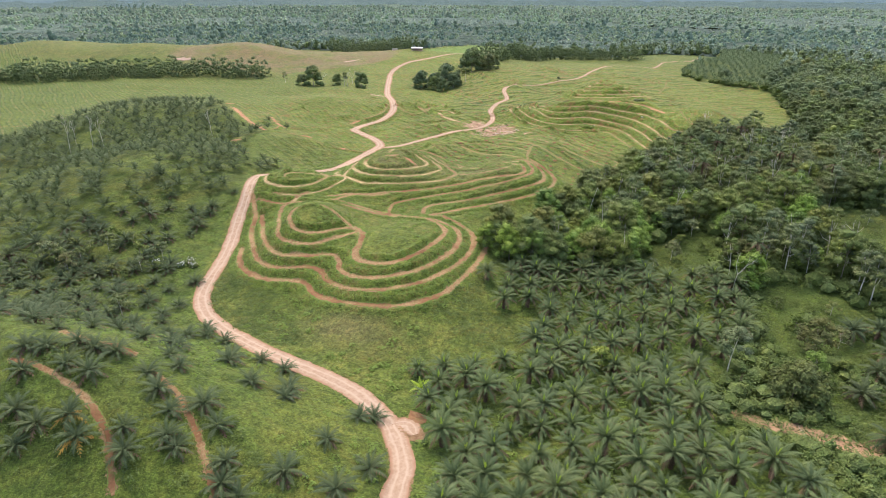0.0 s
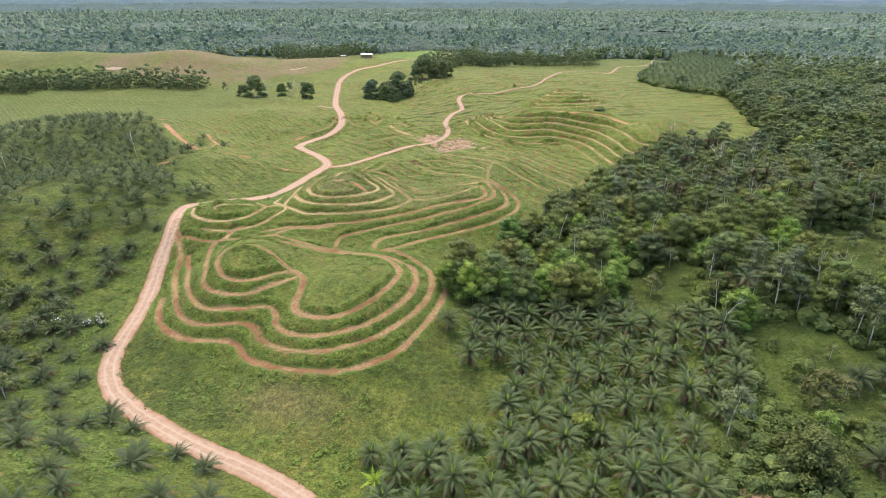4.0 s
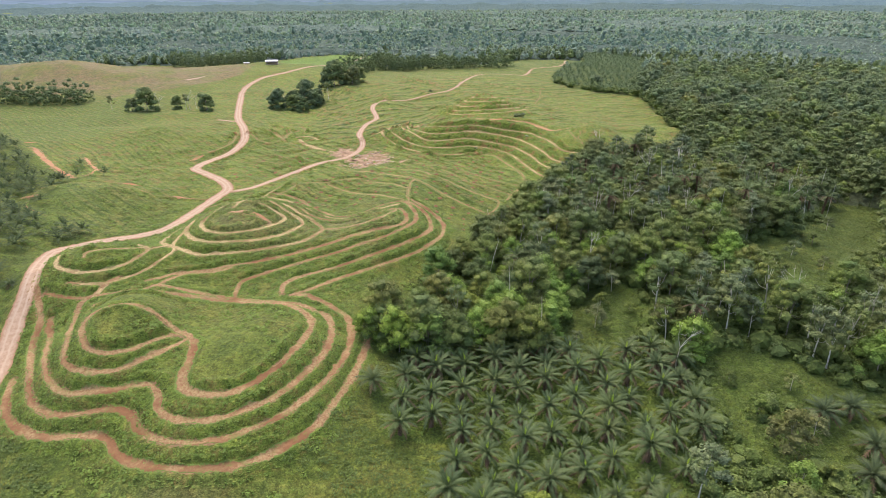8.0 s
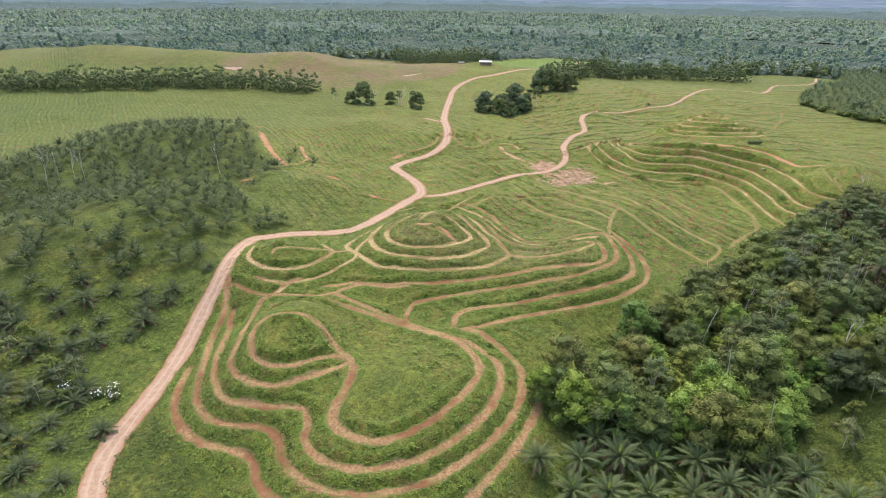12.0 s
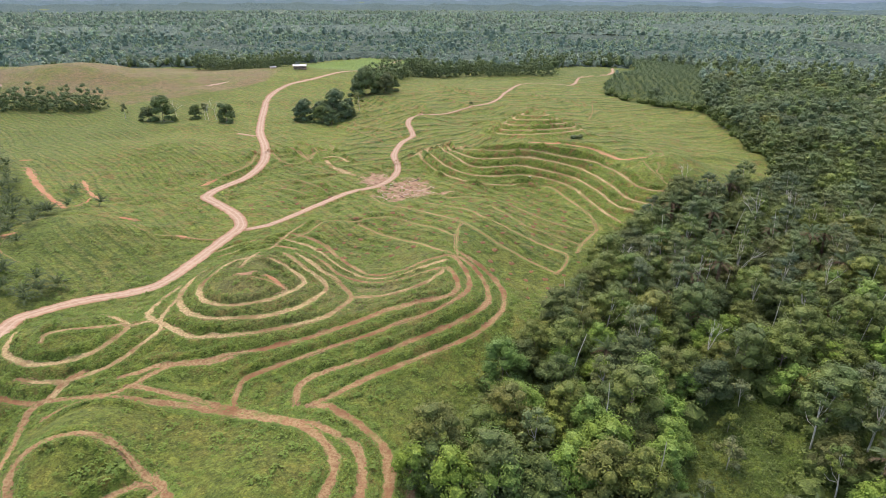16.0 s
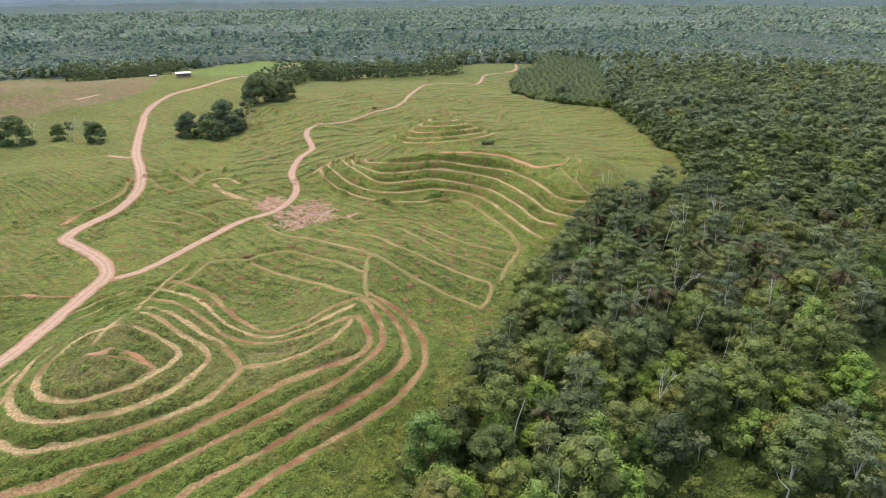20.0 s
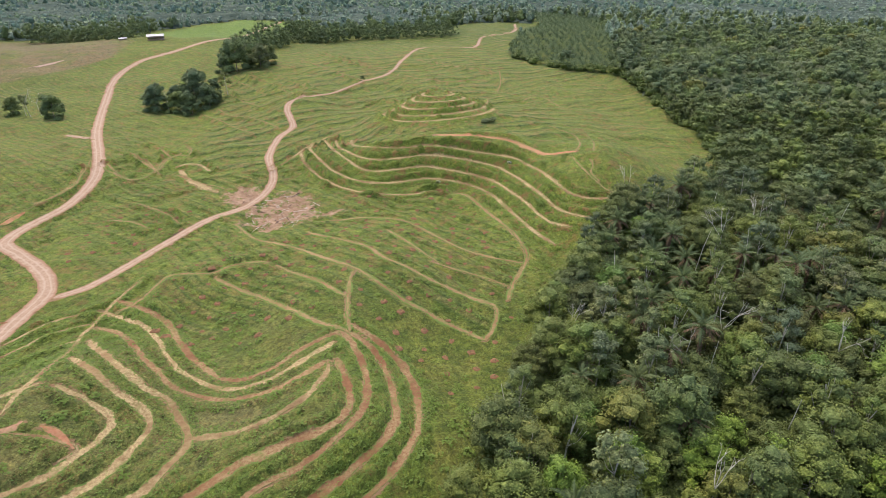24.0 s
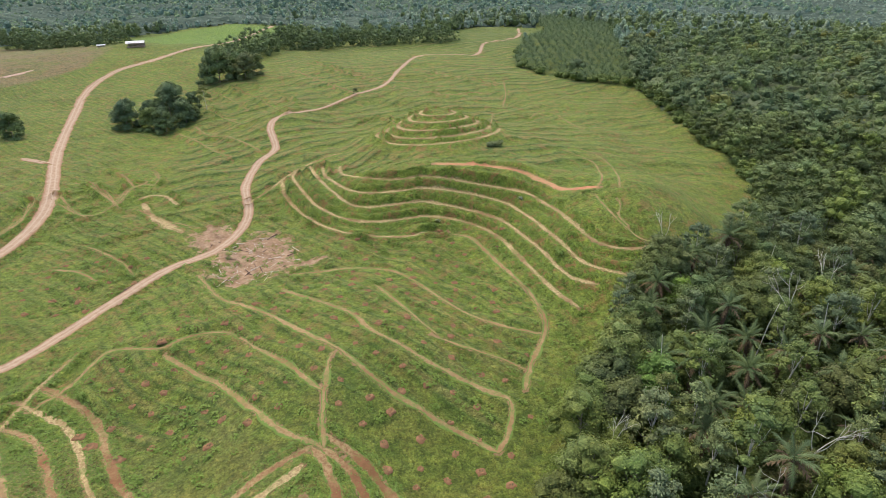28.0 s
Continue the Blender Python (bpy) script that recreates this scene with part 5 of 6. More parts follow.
def hillside(x, y):
    ragged = 9 * value_noise(x, y, 16, 51) + 5 * value_noise(x, y, 6, 52)
    return inside(x + ragged, y + ragged, *PALM_HILL) & ((x < -104) | inside(x, y, *PALM_HILL)) & (from_paths(x, y) > 1.6)


near_left = [(-89, 48), (-78, 25), (-80, 33), (-72, 29), (-70, 24), (-66, 24), (-75, 21), (-75, 26), (-69, 29), (-66, 30), (-60, 29), (-56, 26), (-62, 37), (-58, 34), (-72, 55), (-71, 60), (-76, 54),
             (-68, 56), (-58, 49), (-72, 16), (-68, 15), (-56, 18), (-50, 19), (-45, 24), (-49, 27), (-52, 23), (-54, 15), (-48, 18), (-41, 19), (-69, 12), (-42, 41), (-33, 23), (-26, 41), (-31, 30)]
roadside = [(-56, 45), (-53, 51), (-47, 49), (-48, 39), (-41, 38), (-69, 57), (-64, 56), (-28, 39), (-30, 30), (-22, 27), (-25, 21), (-37, 15), (-33, 21), (-40, 16), (-87, 58), (-84, 69), (-97, 78), (-91, 75), (-87, 80), (-83, 43)]
near_left = [q for q in near_left if min(math.dist(q, r) for r in roadside) > 2.5] + roadside
nearest = [palm_kind(63 + k, 3.6 + 0.3 * k, 19, 0.5 + 0.2 * k, 13, YOUNG_LEAF, "young oil palm with a low rosette of dark fronds", YOUNG, True, "young_palm", steep=66) for k in range(2)]
for n, (x, y) in enumerate(near_left):
    nearest[n % 2].put(x, y, rng.uniform(0, 6.28), rng.uniform(0.8, 1.1))
for x, y in ((-64, 17), (-61, 14.5)):
    withered.put(x, y, rng.uniform(0, 6.28), 1.0)
rest = spread_out(rng, (-330, -20, -50, 264), 5.3, lambda x, y: hillside(x, y) & (np.min([np.hypot(x - a, y - b) for a, b in near_left], axis=0) > 5) & ((y > 40 - 0.5 * (x + 70)) | (x < -84)) & (x > -270) & (rng.uniform(0, 1, len(x)) < (0.86 - 0.30 * smooth_step(-128, -112, x) * smooth_step(60, 90, y)) + 0.45 * value_noise(x, y, 19, 53)), 0.42)
rest = rest[np.argsort(np.hypot(rest[:, 0] + 20, rest[:, 1] - 20))]
for n, (x, y) in enumerate(rest[:300]):
    young[n % 3].put(x, y, rng.uniform(0, 6.28), rng.uniform(0.8, 1.18))
small = [join(palm_arrays(70 + k, 3.7, 13, 0.9, 5)[1]) for k in range(3)]
scatter("hillside_palms", "young oil palms far up the hillside", "palms", YOUNG_LEAF, small, rest[300:], rng, 0.9, 1.3, -0.6)

# ---- the forest ----
WOODS = "forest trees"


def glade(x, y):
    """Openings in the forest, overgrown with low green scrub."""
    return (inside(x, y, (25, 102), (22, 116), (30, 128), (39, 138), (47, 133), (43, 117), (44, 104)) | inside(x, y, (50, 92), (52, 106), (61, 111), (72, 104), (80, 94), (72, 78), (64, 80), (66, 92), (58, 96))
            | inside(x, y, (71, 127), (75, 141), (84, 152), (92, 157), (110, 170), (132, 198), (145, 192), (118, 150), (100, 134), (86, 121), (76, 124)))


def forest(x, y):
    return ~cleared(x, y) & ~palm_land(x, y) & ~planted(x, y) & ~glade(x, y) & (y > np.where(x < 70, 106, 99))


woods = [
    tree_kind(100, 10.5, 4.9, 26, 112, 0.19, TREE_LEAF, BARK, "broad forest tree with a dense green crown", WOODS, 0.22),
    tree_kind(101, 12.5, 4.9, 26, 112, 0.19, TREE_LEAF, BARK, "tall forest tree with a full green crown", WOODS, 0.3),
    tree_kind(102, 9.5, 4.4, 24, 112, 0.19, BRIGHT_LEAF, BARK, "forest tree with bright yellow-green leaves", WOODS, 0.2),
    tree_kind(103, 13.5, 3.4, 15, 62, 0.225, GREY_LEAF, PALE_BARK, "slender tree with a pale trunk and grey-green leaves", WOODS, 0.40, 0.75),
    tree_kind(104, 10, 5.0, 26, 112, 0.19, DARK_LEAF, BARK, "dark-leaved spreading forest tree", WOODS, 0.3),
    tree_kind(105, 8, 3.8, 18, 62, 0.22, BRIGHT_LEAF, BARK, "low forest tree wrapped in creepers", WOODS, 0.15),
    tree_kind(106, 14, 3.0, 12, 60, 0.22, TREE_LEAF, PALE_BARK, "tall thin tree rising above the canopy", WOODS, 0.45, 0.75),
]
wild = palm_kind(110, 4.2, 13, 8.0, 16, PALM_LEAF, "wild palm with long fronds above the forest canopy", WOODS, name="wild_palm")
wild_tall = palm_kind(111, 3.8, 12, 10.5, 13, PALM_LEAF, "tall wild palm with a slim trunk in the forest", WOODS, name="wild_palm")


def bare_arrays(seed, height):
    """A leafless tree: a stem that forks and forks again."""
    r = np.random.RandomState(seed)
    out = []

    def grow(start, way, length, radius, depth):
        end = start + way * length
        out.append(tube([start, 0.5 * (start + end) + r.normal(size=3) * length * 0.04, end], [radius, radius * 0.8, radius * 0.6], 5))
        if depth:
            for _ in range(3 if depth > 1 else 2):
                w = way + r.normal(size=3) * 0.5 + np.array([0, 0, 0.15])
                grow(end, w / np.linalg.norm(w), length * r.uniform(0.45, 0.6), radius * 0.55, depth - 1)

    grow(np.array([0, 0, -0.4]), np.array([r.uniform(-0.1, 0.1), r.uniform(-0.1, 0.1), 1.0]), height * 0.6, 0.15, 3)
    return join(out)


bare_tree = [Kind("bare_tree", "leafless tree with pale grey forking branches in the forest", "tree", WOODS, ("trunk", mesh("bare_tree", *bare_arrays(115 + k, 13 + 2 * k), PALE_BARK, True), "")) for k in range(2)]
for n, (x, y) in enumerate(((82, 207), (68, 199), (43, 164), (66, 159), (52, 169), (28, 176), (57, 224), (75, 118), (88, 112), (99, 168), (46, 104), (36, 140))):
    bare_tree[n % 2].put(x, y, n * 1.1, 0.75 + 0.05 * (n % 5))
hill_bare = Kind("bare_tree", "leafless tree with pale grey branches among the young palms", "tree", WOODS, ("trunk", mesh("bare_tree", *bare_arrays(119, 13), PALE_BARK, True), ""))
for n, (x, y) in enumerate(((-193.5, 159.4), (-186.5, 163.8), (-180.8, 163.4), (-150.9, 193.6), (-196, 166))):
    hill_bare.put(x, y, n * 1.4, 0.9 - 0.05 * n)
giant_palms = ((54, 186), (42, 193), (58, 207), (91, 212), (103, 209), (61, 219), (76, 171), (38, 150), (47, 190), (51, 196), (17, 140), (34, 160), (66, 183), (84, 188), (70, 222), (112, 178))
for n, (x, y) in enumerate(giant_palms):
    wild.put(x, y, n * 1.7, 0.9 + 0.06 * (n % 5))
spots = spread_out(rng, (-25, 40, 330, 520), 6.0, forest, 0.38)
spots = spots[np.min([np.hypot(spots[:, 0] - a, spots[:, 1] - b) for a, b in giant_palms], axis=0) > 2.6]
far_off = np.min([np.hypot(spots[:, 0] - a, spots[:, 1] - b) for a, b in ((5, 118), (20, 150), (40, 180), (70, 150), (70, 215), (48, 66), (90, 165), (95, 195), (85, 130), (50, 112), (58, 124))], axis=0)
spots = spots[np.argsort(far_off)]
weight = np.array([0.20, 0.13, 0.25, 0.09, 0.08, 0.18, 0.04, 0.015, 0.015])
slim = np.array([0.06, 0.06, 0.10, 0.34, 0.06, 0.10, 0.26, 0.01, 0.01])
for n, (x, y) in enumerate(spots[:340]):
    shady = np.array([0.12, 0.10, 0.05, 0.14, 0.30, 0.03, 0.08, 0.10, 0.08])
    k = rng.choice(9, p=slim if x > 42 and y < 128 and rng.uniform() < 0.8 else shady if y > 148 + rng.uniform(-15, 15) else weight)
    (*woods, wild, wild_tall)[k].put(x, y, rng.uniform(0, 6.28), rng.uniform(0.72, 1.12))
mid = [join(list(tree_arrays(120 + k, 9.5 + k, 4.8, 13, 60, 0.245, 0.24, 0.8, 0))) for k in range(5)]
low = [join([clump(np.random.RandomState(130 + 6 * k + i), np.array([2.2 * math.cos(i * 2.1 + k) * (i > 0), 2.2 * math.sin(i * 2.1 + k) * (i > 0), 6.4 - 0.5 * i + 0.3 * k]), 2.4 - 0.15 * i, 42, 0.29, 0.9, 0, 0.35, 0.6) for i in range(5)]) for k in range(4)]
palms = [join([*palm_arrays(126 + k, 5.0, 12, 8, 8)[1]]) for k in range(2)]
kinds = ((TREE_LEAF, "dense green forest trees"), (DARK_LEAF, "dark forest trees"), (WOOD_LEAF, "light green forest trees"), (GREY_LEAF, "grey-green forest trees"))
far_kinds = ((WOOD_LEAF, "dense green forest trees"), (WOOD_DARK, "dark forest trees"), (TREE_LEAF, "light green forest trees"), (GREY_LEAF, "grey-green forest trees"))
beyond = spots[960:]
beyond = beyond[rng.uniform(0, 1, len(beyond)) < 0.58]
for shapes, deep, lo, hi in ((mid, spots[340:960], 0.6, 1.3), (low, beyond, 0.6, 1.6)):
    which = (value_noise(deep[:, 0], deep[:, 1], 9, 31) * 1.5 + rng.uniform(0, 4, len(deep))).astype(int) % 4
    which = np.where((deep[:, 1] > 150) & (rng.uniform(0, 1, len(deep)) < 0.5), 1, which)
    if shapes is low:
        which = np.where((which == 2) & (rng.uniform(0, 1, len(deep)) < 0.65), 0, which)
    for k, (material, label) in enumerate(kinds if shapes is mid else far_kinds):
        scatter("deep_forest", label + " standing close together", "forest", material, shapes, deep[which == k], rng, lo, hi)
scatter("forest_palms", "wild palms between the forest trees", "palms", PALM_LEAF, palms, spots[340:2600:9] + 2.5, rng, 0.8, 1.2)
# bare pale stems standing among the crowns
pole = [Kind("dead_trunk", "bare pale stem of a dead tree standing in the forest", "tree", WOODS, ("trunk", mesh("dead_trunk", *tube([(0, 0, -0.4), (0.2 + 0.5 * k, 0.1, 4), (0.5 + 1.1 * k, 0.4, 8.5), (0.9 + 1.8 * k, 0.5, 12.5)], [0.11, 0.09, 0.07, 0.04], 6), PALE_BARK, True), "")) for k in range(2)]
for n, (x, y) in enumerate(spots[5:340:13]):
    pole[n % 2].put(x + 2.4, y + 1.2, n * 2.1, 0.85 + 0.06 * (n % 6))
skirt_bush = [join([clump(np.random.RandomState(230 + 3 * k + i), np.array([0.9 * math.cos(i * 2.1), 0.9 * math.sin(i * 2.1), 0.8 + 0.5 * i]), 1.4, 22, 0.36, 0.85, 0) for i in range(3)]) for k in range(3)]
rim = spread_out(rng, (20, 180, 330, 520), 3.2, lambda x, y: forest(x, y) & (cleared(x - 6, y) | cleared(x - 6, y - 5) | cleared(x, y - 6) | cleared(x - 5, y + 6)) & (y > 225), 0.45)
scatter("forest_edge_shrubs", "shrubs and young trees closing the forest's edge", "shrubs", TREE_LEAF, skirt_bush, rim, rng, 0.7, 1.8)
# undergrowth along the edge and between the trees
bush = [clump(np.random.RandomState(140 + k), np.array([0, 0, 0.7]), 1.5, 70, 0.18, 0.75, 0) for k in range(4)]
under = spread_out(rng, (-25, 40, 130, 300), 3.8, lambda x, y: forest(x, y) & (from_paths(x, y) > 0.8), 0.45)
scatter("undergrowth", "green shrubs and creepers under the forest trees", "undergrowth", SCRUB_LEAF, bush, under, rng, 0.8, 2.3)
low_scrub = [clump(np.random.RandomState(136 + k), np.array([0, 0, 0.25]), 1.5, 80, 0.17, 0.4, None, 1.5) for k in range(4)]
open_scrub = spread_out(rng, (20, 30, 150, 205), 2.0, lambda x, y: (glade(x, y) | ((x > 38) & (y < 106) & (x < 110) & ~forest(x, y) & ~planted(x, y))) & (value_noise(x, y, 8, 33) + rng.uniform(-0.3, 0.8, len(x)) > -0.5), 0.5)
scatter("glade_scrub", "low light green scrub in the forest's openings", "shrubs", SCRUB_LEAF, low_scrub, open_scrub, rng, 0.5, 1.3)

# scrub and thin trees among the young palms
scrub_tree = [tree_kind(145, 6.5, 2.6, 8, 60, 0.24, GREY_LEAF, PALE_BARK, "thin scrub tree with a pale stem among young palms", "scrub trees on the hillside", 0.35),
              tree_kind(146, 5.0, 2.4, 8, 60, 0.24, TREE_LEAF, BARK, "bushy scrub tree among young palms", "scrub trees on the hillside", 0.15)]
thicket = spread_out(rng, (-135, 72, -98, 98), 4.6, lambda x, y: (np.hypot((x + 116) / 17, (y - 85) / 10) < 1) & (value_noise(x, y, 7, 54) > -0.2), 0.4)
for n, (x, y) in enumerate((*thicket, (60, 88), (64, 86), (57, 92), (66, 98), (55, 100), (70, 92), (62, 77), (-152, 168), (-158, 172), (-148, 163), (-170, 176), (-176, 180), (-143, 196), (-92, 60), (-96, 72), (33, 119), (36, 127), (40, 133), (30, 109), (39, 111), (42, 124), (28, 114), (82, 136), (90, 146), (100, 154), (111, 166), (76, 130), (95, 140))):
    scrub_tree[n % 2].put(x, y, n * 1.3, rng.uniform(0.45, 0.95))
hill_bush = spread_out(rng, (-270, -10, -30, 250), 3.9, lambda x, y: hillside(x, y) & (value_noise(x, y, 22, 73) + rng.uniform(-0.3, 0.7, len(x)) > 0.0), 0.5)
scatter("hillside_scrub", "low green shrubs between the young palms", "shrubs", SCRUB_LEAF, low_scrub, hill_bush, rng, 0.5, 1.3)
bloom = Kind("flowering_bush", "low bush with white leaf tips beside the road", "bush", "white-tipped bushes", ("stems", mesh("bush_stems", *tube([(0, 0, -0.2), (0.1, 0, 0.5), (0, 0.1, 1.1)], [0.08, 0.06, 0.03], 5), BARK, True), ""),
             ("foliage", mesh("bush_foliage", *clump(np.random.RandomState(147), np.array([0, 0, 0.9]), 1.3, 90, 0.22, 0.75), DARK_LEAF), ""), ("white_tips", mesh("white_tips", *clump(np.random.RandomState(148), np.array([0, 0, 1.05]), 1.35, 42, 0.2, 0.75, None), PETAL), "white leaf tips"))
for x, y, size in ((-102, 86, 0.9), (-94, 89, 1.0), (-92, 87.5, 0.8), (-95.5, 87, 0.9), (13, 261, 0.5), (35, 261, 0.5)):
    bloom.put(x, y, x, size)

# single trees that stand out
edge_bush = Kind("bush", "low bush with silvery leaves at the foot of the ringed knoll", "bush", "", ("foliage", mesh("silver_bush", *join([clump(np.random.RandomState(155 + k), np.array([1.5 * k - 2.2, 0.5 * (k % 2), 0.9]), 1.3, 70, 0.24, 0.8) for k in range(4)]), GREY_LEAF), ""))
edge_bush.put(37, 306, 0.3)
road_tree = tree_kind(156, 3.4, 1.5, 7, 50, 0.2, DARK_LEAF, BARK, "small dark tree beside the far road", "", 0.15)
road_tree.put(-10, 403, 0.4)
pale = tree_kind(150, 10.5, 3.4, 13, 60, 0.26, GREY_LEAF, PALE_BARK, "half-bare tree with a white forked trunk beside the grove", "", 0.55)
pale.put(39.5, 74, 0.6)
vine = tree_kind(151, 7.5, 5.6, 24, 150, 0.30, DARK_LEAF, BARK, "wide dark bush smothered in big-leaved vines", "", 0.05, 0.8, "bush")
vine.put(50, 67.5, 0.2)
brown_tree = tree_kind(154, 8, 4.2, 16, 60, 0.26, DARK_LEAF, BARK, "wide dull brown-green tree behind the vine-covered bush", "", 0.2)
brown_tree.put(58, 83, 0.4)
lit = tree_kind(152, 7, 2.6, 10, 110, 0.24, BRIGHT_LEAF, BARK, "bright green creeper-covered tree beside the dark bush", "", 0.2)
lit.put(55, 74, 0.2, 1.1)
hump = spread_out(rng, (22, 40, 96, 112), 2.5, lambda x, y: ~planted(x, y) & (from_paths(x, y) > 1) & ~glade(x, y) & (np.hypot(x - 50, y - 68) > 5) & (value_noise(x, y, 11, 35) + rng.uniform(-0.5, 0.5, len(x)) > -0.25), 0.5)
scatter("scrub_bushes", "rounded green bushes in the scrub past the grove", "shrubs", SCRUB_LEAF, bush, hump[::2], rng, 0.5, 1.5)
scatter("scrub_bushes", "dark green shrubs in the scrub past the grove", "shrubs", TREE_LEAF, bush, hump[1::2], rng, 0.6, 1.9)
round_bush = tree_kind(153, 5.2, 2.5, 11, 120, 0.22, BRIGHT_LEAF, BARK, "round light green tree among the oil palms", "", 0.2)
round_bush.put(14, 70.5, 0.2, 1.3)
CLUMP = "trees kept standing in the fields"
field_tree = [tree_kind(160, 13, 5.6, 26, 170, 0.34, WOOD_LEAF, BARK, "large full-crowned tree kept standing in the fields", CLUMP, 0.04),
              tree_kind(161, 10, 4.6, 20, 170, 0.34, WOOD_LEAF, BARK, "full green tree kept standing in the fields", CLUMP, 0.02),
              tree_kind(162, 11, 3.0, 9, 110, 0.26, GREY_LEAF, PALE_BARK, "thin pale tree kept standing in the fields", CLUMP, 0.3)]
for n, (x, y, size) in enumerate(((-103, 374, 1.0), (-93, 371, 1.15), (-86, 368, 1.3), (-80, 376, 1.25), (-88, 383, 1.3), (-74, 388, 1.1), (-82, 398, 0.9), (-79, 441, 1.25), (-71, 447, 1.35),
                                  (-63, 452, 1.1), (-86, 446, 0.9), (-97, 384, 1.1), (-90, 394, 1.0), (-106, 380, 0.7), (-77, 380, 1.0), (-66, 441, 1.0), (-75, 455, 0.9), (-188, 366, 1.0), (-180, 368, 1.05), (-203, 371, 0.6), (-166, 378, 1.05), (-159, 374, 0.8), (-144, 367, 0.9))):
    size *= (0.84, 0.95, 0.6)[n % 3]
    size *= 1.25 if y > 430 else 1.3 if x < -140 else 1.0
    field_tree[(0, 1, 0, 1, 0, 2, 1, 0, 0, 1, 1, 0, 1, 1, 1, 0, 2, 1, 0, 2, 1, 2, 1)[n]].put(x, y, n * 1.7, size)
field_bare = Kind("bare_tree", "leafless pale tree between the field trees", "tree", CLUMP, ("trunk", mesh("bare_tree", *bare_arrays(121, 12), PALE_BARK, True), ""))
for n, (x, y) in enumerate(((-155, 370), (-176, 375), (-99, 377), (-152, 373))):
    field_bare.put(x, y, n * 1.9, 0.75 + 0.08 * (n % 2))

# ---- the wooded plain ----
def hedge(x, y):
    """Belts of trees between the far fields."""
    belt = np.zeros(np.shape(x), bool)
    for ax, ay, bx, by, w in ((-430, 325, -345, 378, 16), (-345, 378, -300, 388, 13), (-300, 388, -238, 392, 11), (-62, 556, 48, 553, 11), (-84, 470, -60, 575, 9), (-250, 600, -160, 545, 10)):
        t = np.clip(((x - ax) * (bx - ax) + (y - ay) * (by - ay)) / ((bx - ax) ** 2 + (by - ay) ** 2), 0, 1)
        belt |= np.hypot(x - ax - t * (bx - ax), y - ay - t * (by - ay)) < w
    return belt


far = [join([clump(np.random.RandomState(170 + 2 * k + i), np.array([1.9 * i, 1.2 * i, 4.4 + 1.5 * i]), 2.9 - 0.4 * i, 9, 0.95, 1.0 + 0.12 * k, 0) for i in range(2)]) for k in range(5)]
grown = [join([clump(np.random.RandomState(200 + 2 * k + i), np.array([1.3 * i, 0.8 * i, 4.2 + (1.6 + 0.5 * k) * i]), 3.4 - 0.8 * i, 15 - 4 * i, 0.75, 0.9 + 0.1 * k, 0) for i in range(2)]) for k in range(5)]
specks = [clump(np.random.RandomState(196 + k), np.array([0, 0, 4.6]), 3.8 + 0.3 * k, 7, 1.3, 1.0 + 0.15 * k, 0) for k in range(5)]
far_tall = [join([clump(np.random.RandomState(180 + k), np.array([0, 0, 5.5]), 4.0, 8, 1.1, 1.4, 0), clump(np.random.RandomState(190 + k), np.array([1.5, 1, 10]), 3.2, 8, 1.0, 1.0, 0)]) for k in range(3)]
belt_trees = [tree_arrays(240 + k, 9 + 1.2 * k, 3.8, 7, 36, 0.30, 0.08 + 0.05 * k, 0.85, 0)[1] for k in range(5)]
belts = spread_out(rng, (-450, 310, 60, 620), 4.6, hedge, 0.45)
scatter("tree_belt", "belts of dark trees between the fields", "trees", WOOD_LEAF, belt_trees, belts, rng, 0.5, 1.3, 1.2)


def plain(x, y):
    a, r = np.degrees(np.arctan2(x, y - 40)), np.hypot(x, y - 40)
    return ~cleared(x, y) & ~palm_land(x, y) & (a > -62) & (a < 50) & (r > 200) & ((y > 520) | (x < -300) | (x > 330)) & ~hedge(x, y)


def quilt(x, y):
    """Patches of the plain: above 0.42 plantations of low palms, below it mixed forest."""
    return 0.8 * value_noise(x, y, 170, 91) + 0.45 * value_noise(x, y, 60, 92)


def woods_of(name, label, shapes, spots, lo, hi, sink, light, dark, pale):
    """Fills part of the plain: pale low palms in the plantations, mixed dark and light trees of all sizes elsewhere."""
    q = quilt(spots[:, 0], spots[:, 1]) + rng.uniform(-0.12, 0.12, len(spots))
    pick = rng.uniform(0, 1, len(spots))
    palms_here = q > 0.42
    scatter(name, label, "forest", pale, shapes, spots[palms_here & (pick < 0.8)], rng, lo, 0.75 * hi, sink + 0.5)
    shady = ~palms_here & (pick < 0.45 - 0.3 * q)
    scatter(name, label, "forest", dark, shapes, spots[shady], rng, lo, hi, sink)
    scatter(name, label, "forest", light, shapes, spots[~palms_here & ~shady], rng, lo, 0.9 * hi, sink)


near_wood = spread_out(rng, (-750, 60, 750, 760), 6.6, lambda x, y: plain(x, y) & (np.hypot(x, y - 40) < 680), 0.48)
nearer = np.hypot(near_wood[:, 0], near_wood[:, 1] - 40) < rng.uniform(540, 760, len(near_wood))
woods_of("woodland", "wooded plain of mixed green trees", grown, near_wood[nearer], 0.5, 1.25, 0.6, WOOD_LEAF, WOOD_DARK, HAZY_DARK)
woods_of("woodland", "wooded plain of mixed green trees", grown, near_wood[~nearer], 0.5, 1.25, 0.6, HAZY_LEAF, HAZY_DARK, HAZY_PALE)
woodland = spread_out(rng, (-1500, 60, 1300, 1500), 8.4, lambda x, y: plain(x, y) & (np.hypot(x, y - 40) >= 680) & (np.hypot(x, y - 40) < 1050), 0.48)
woods_of("woodland", "wooded plain of mixed green trees", far, woodland, 0.4, 1.05, 0.8, HAZY_LEAF, HAZY_DARK, HAZY_PALE)
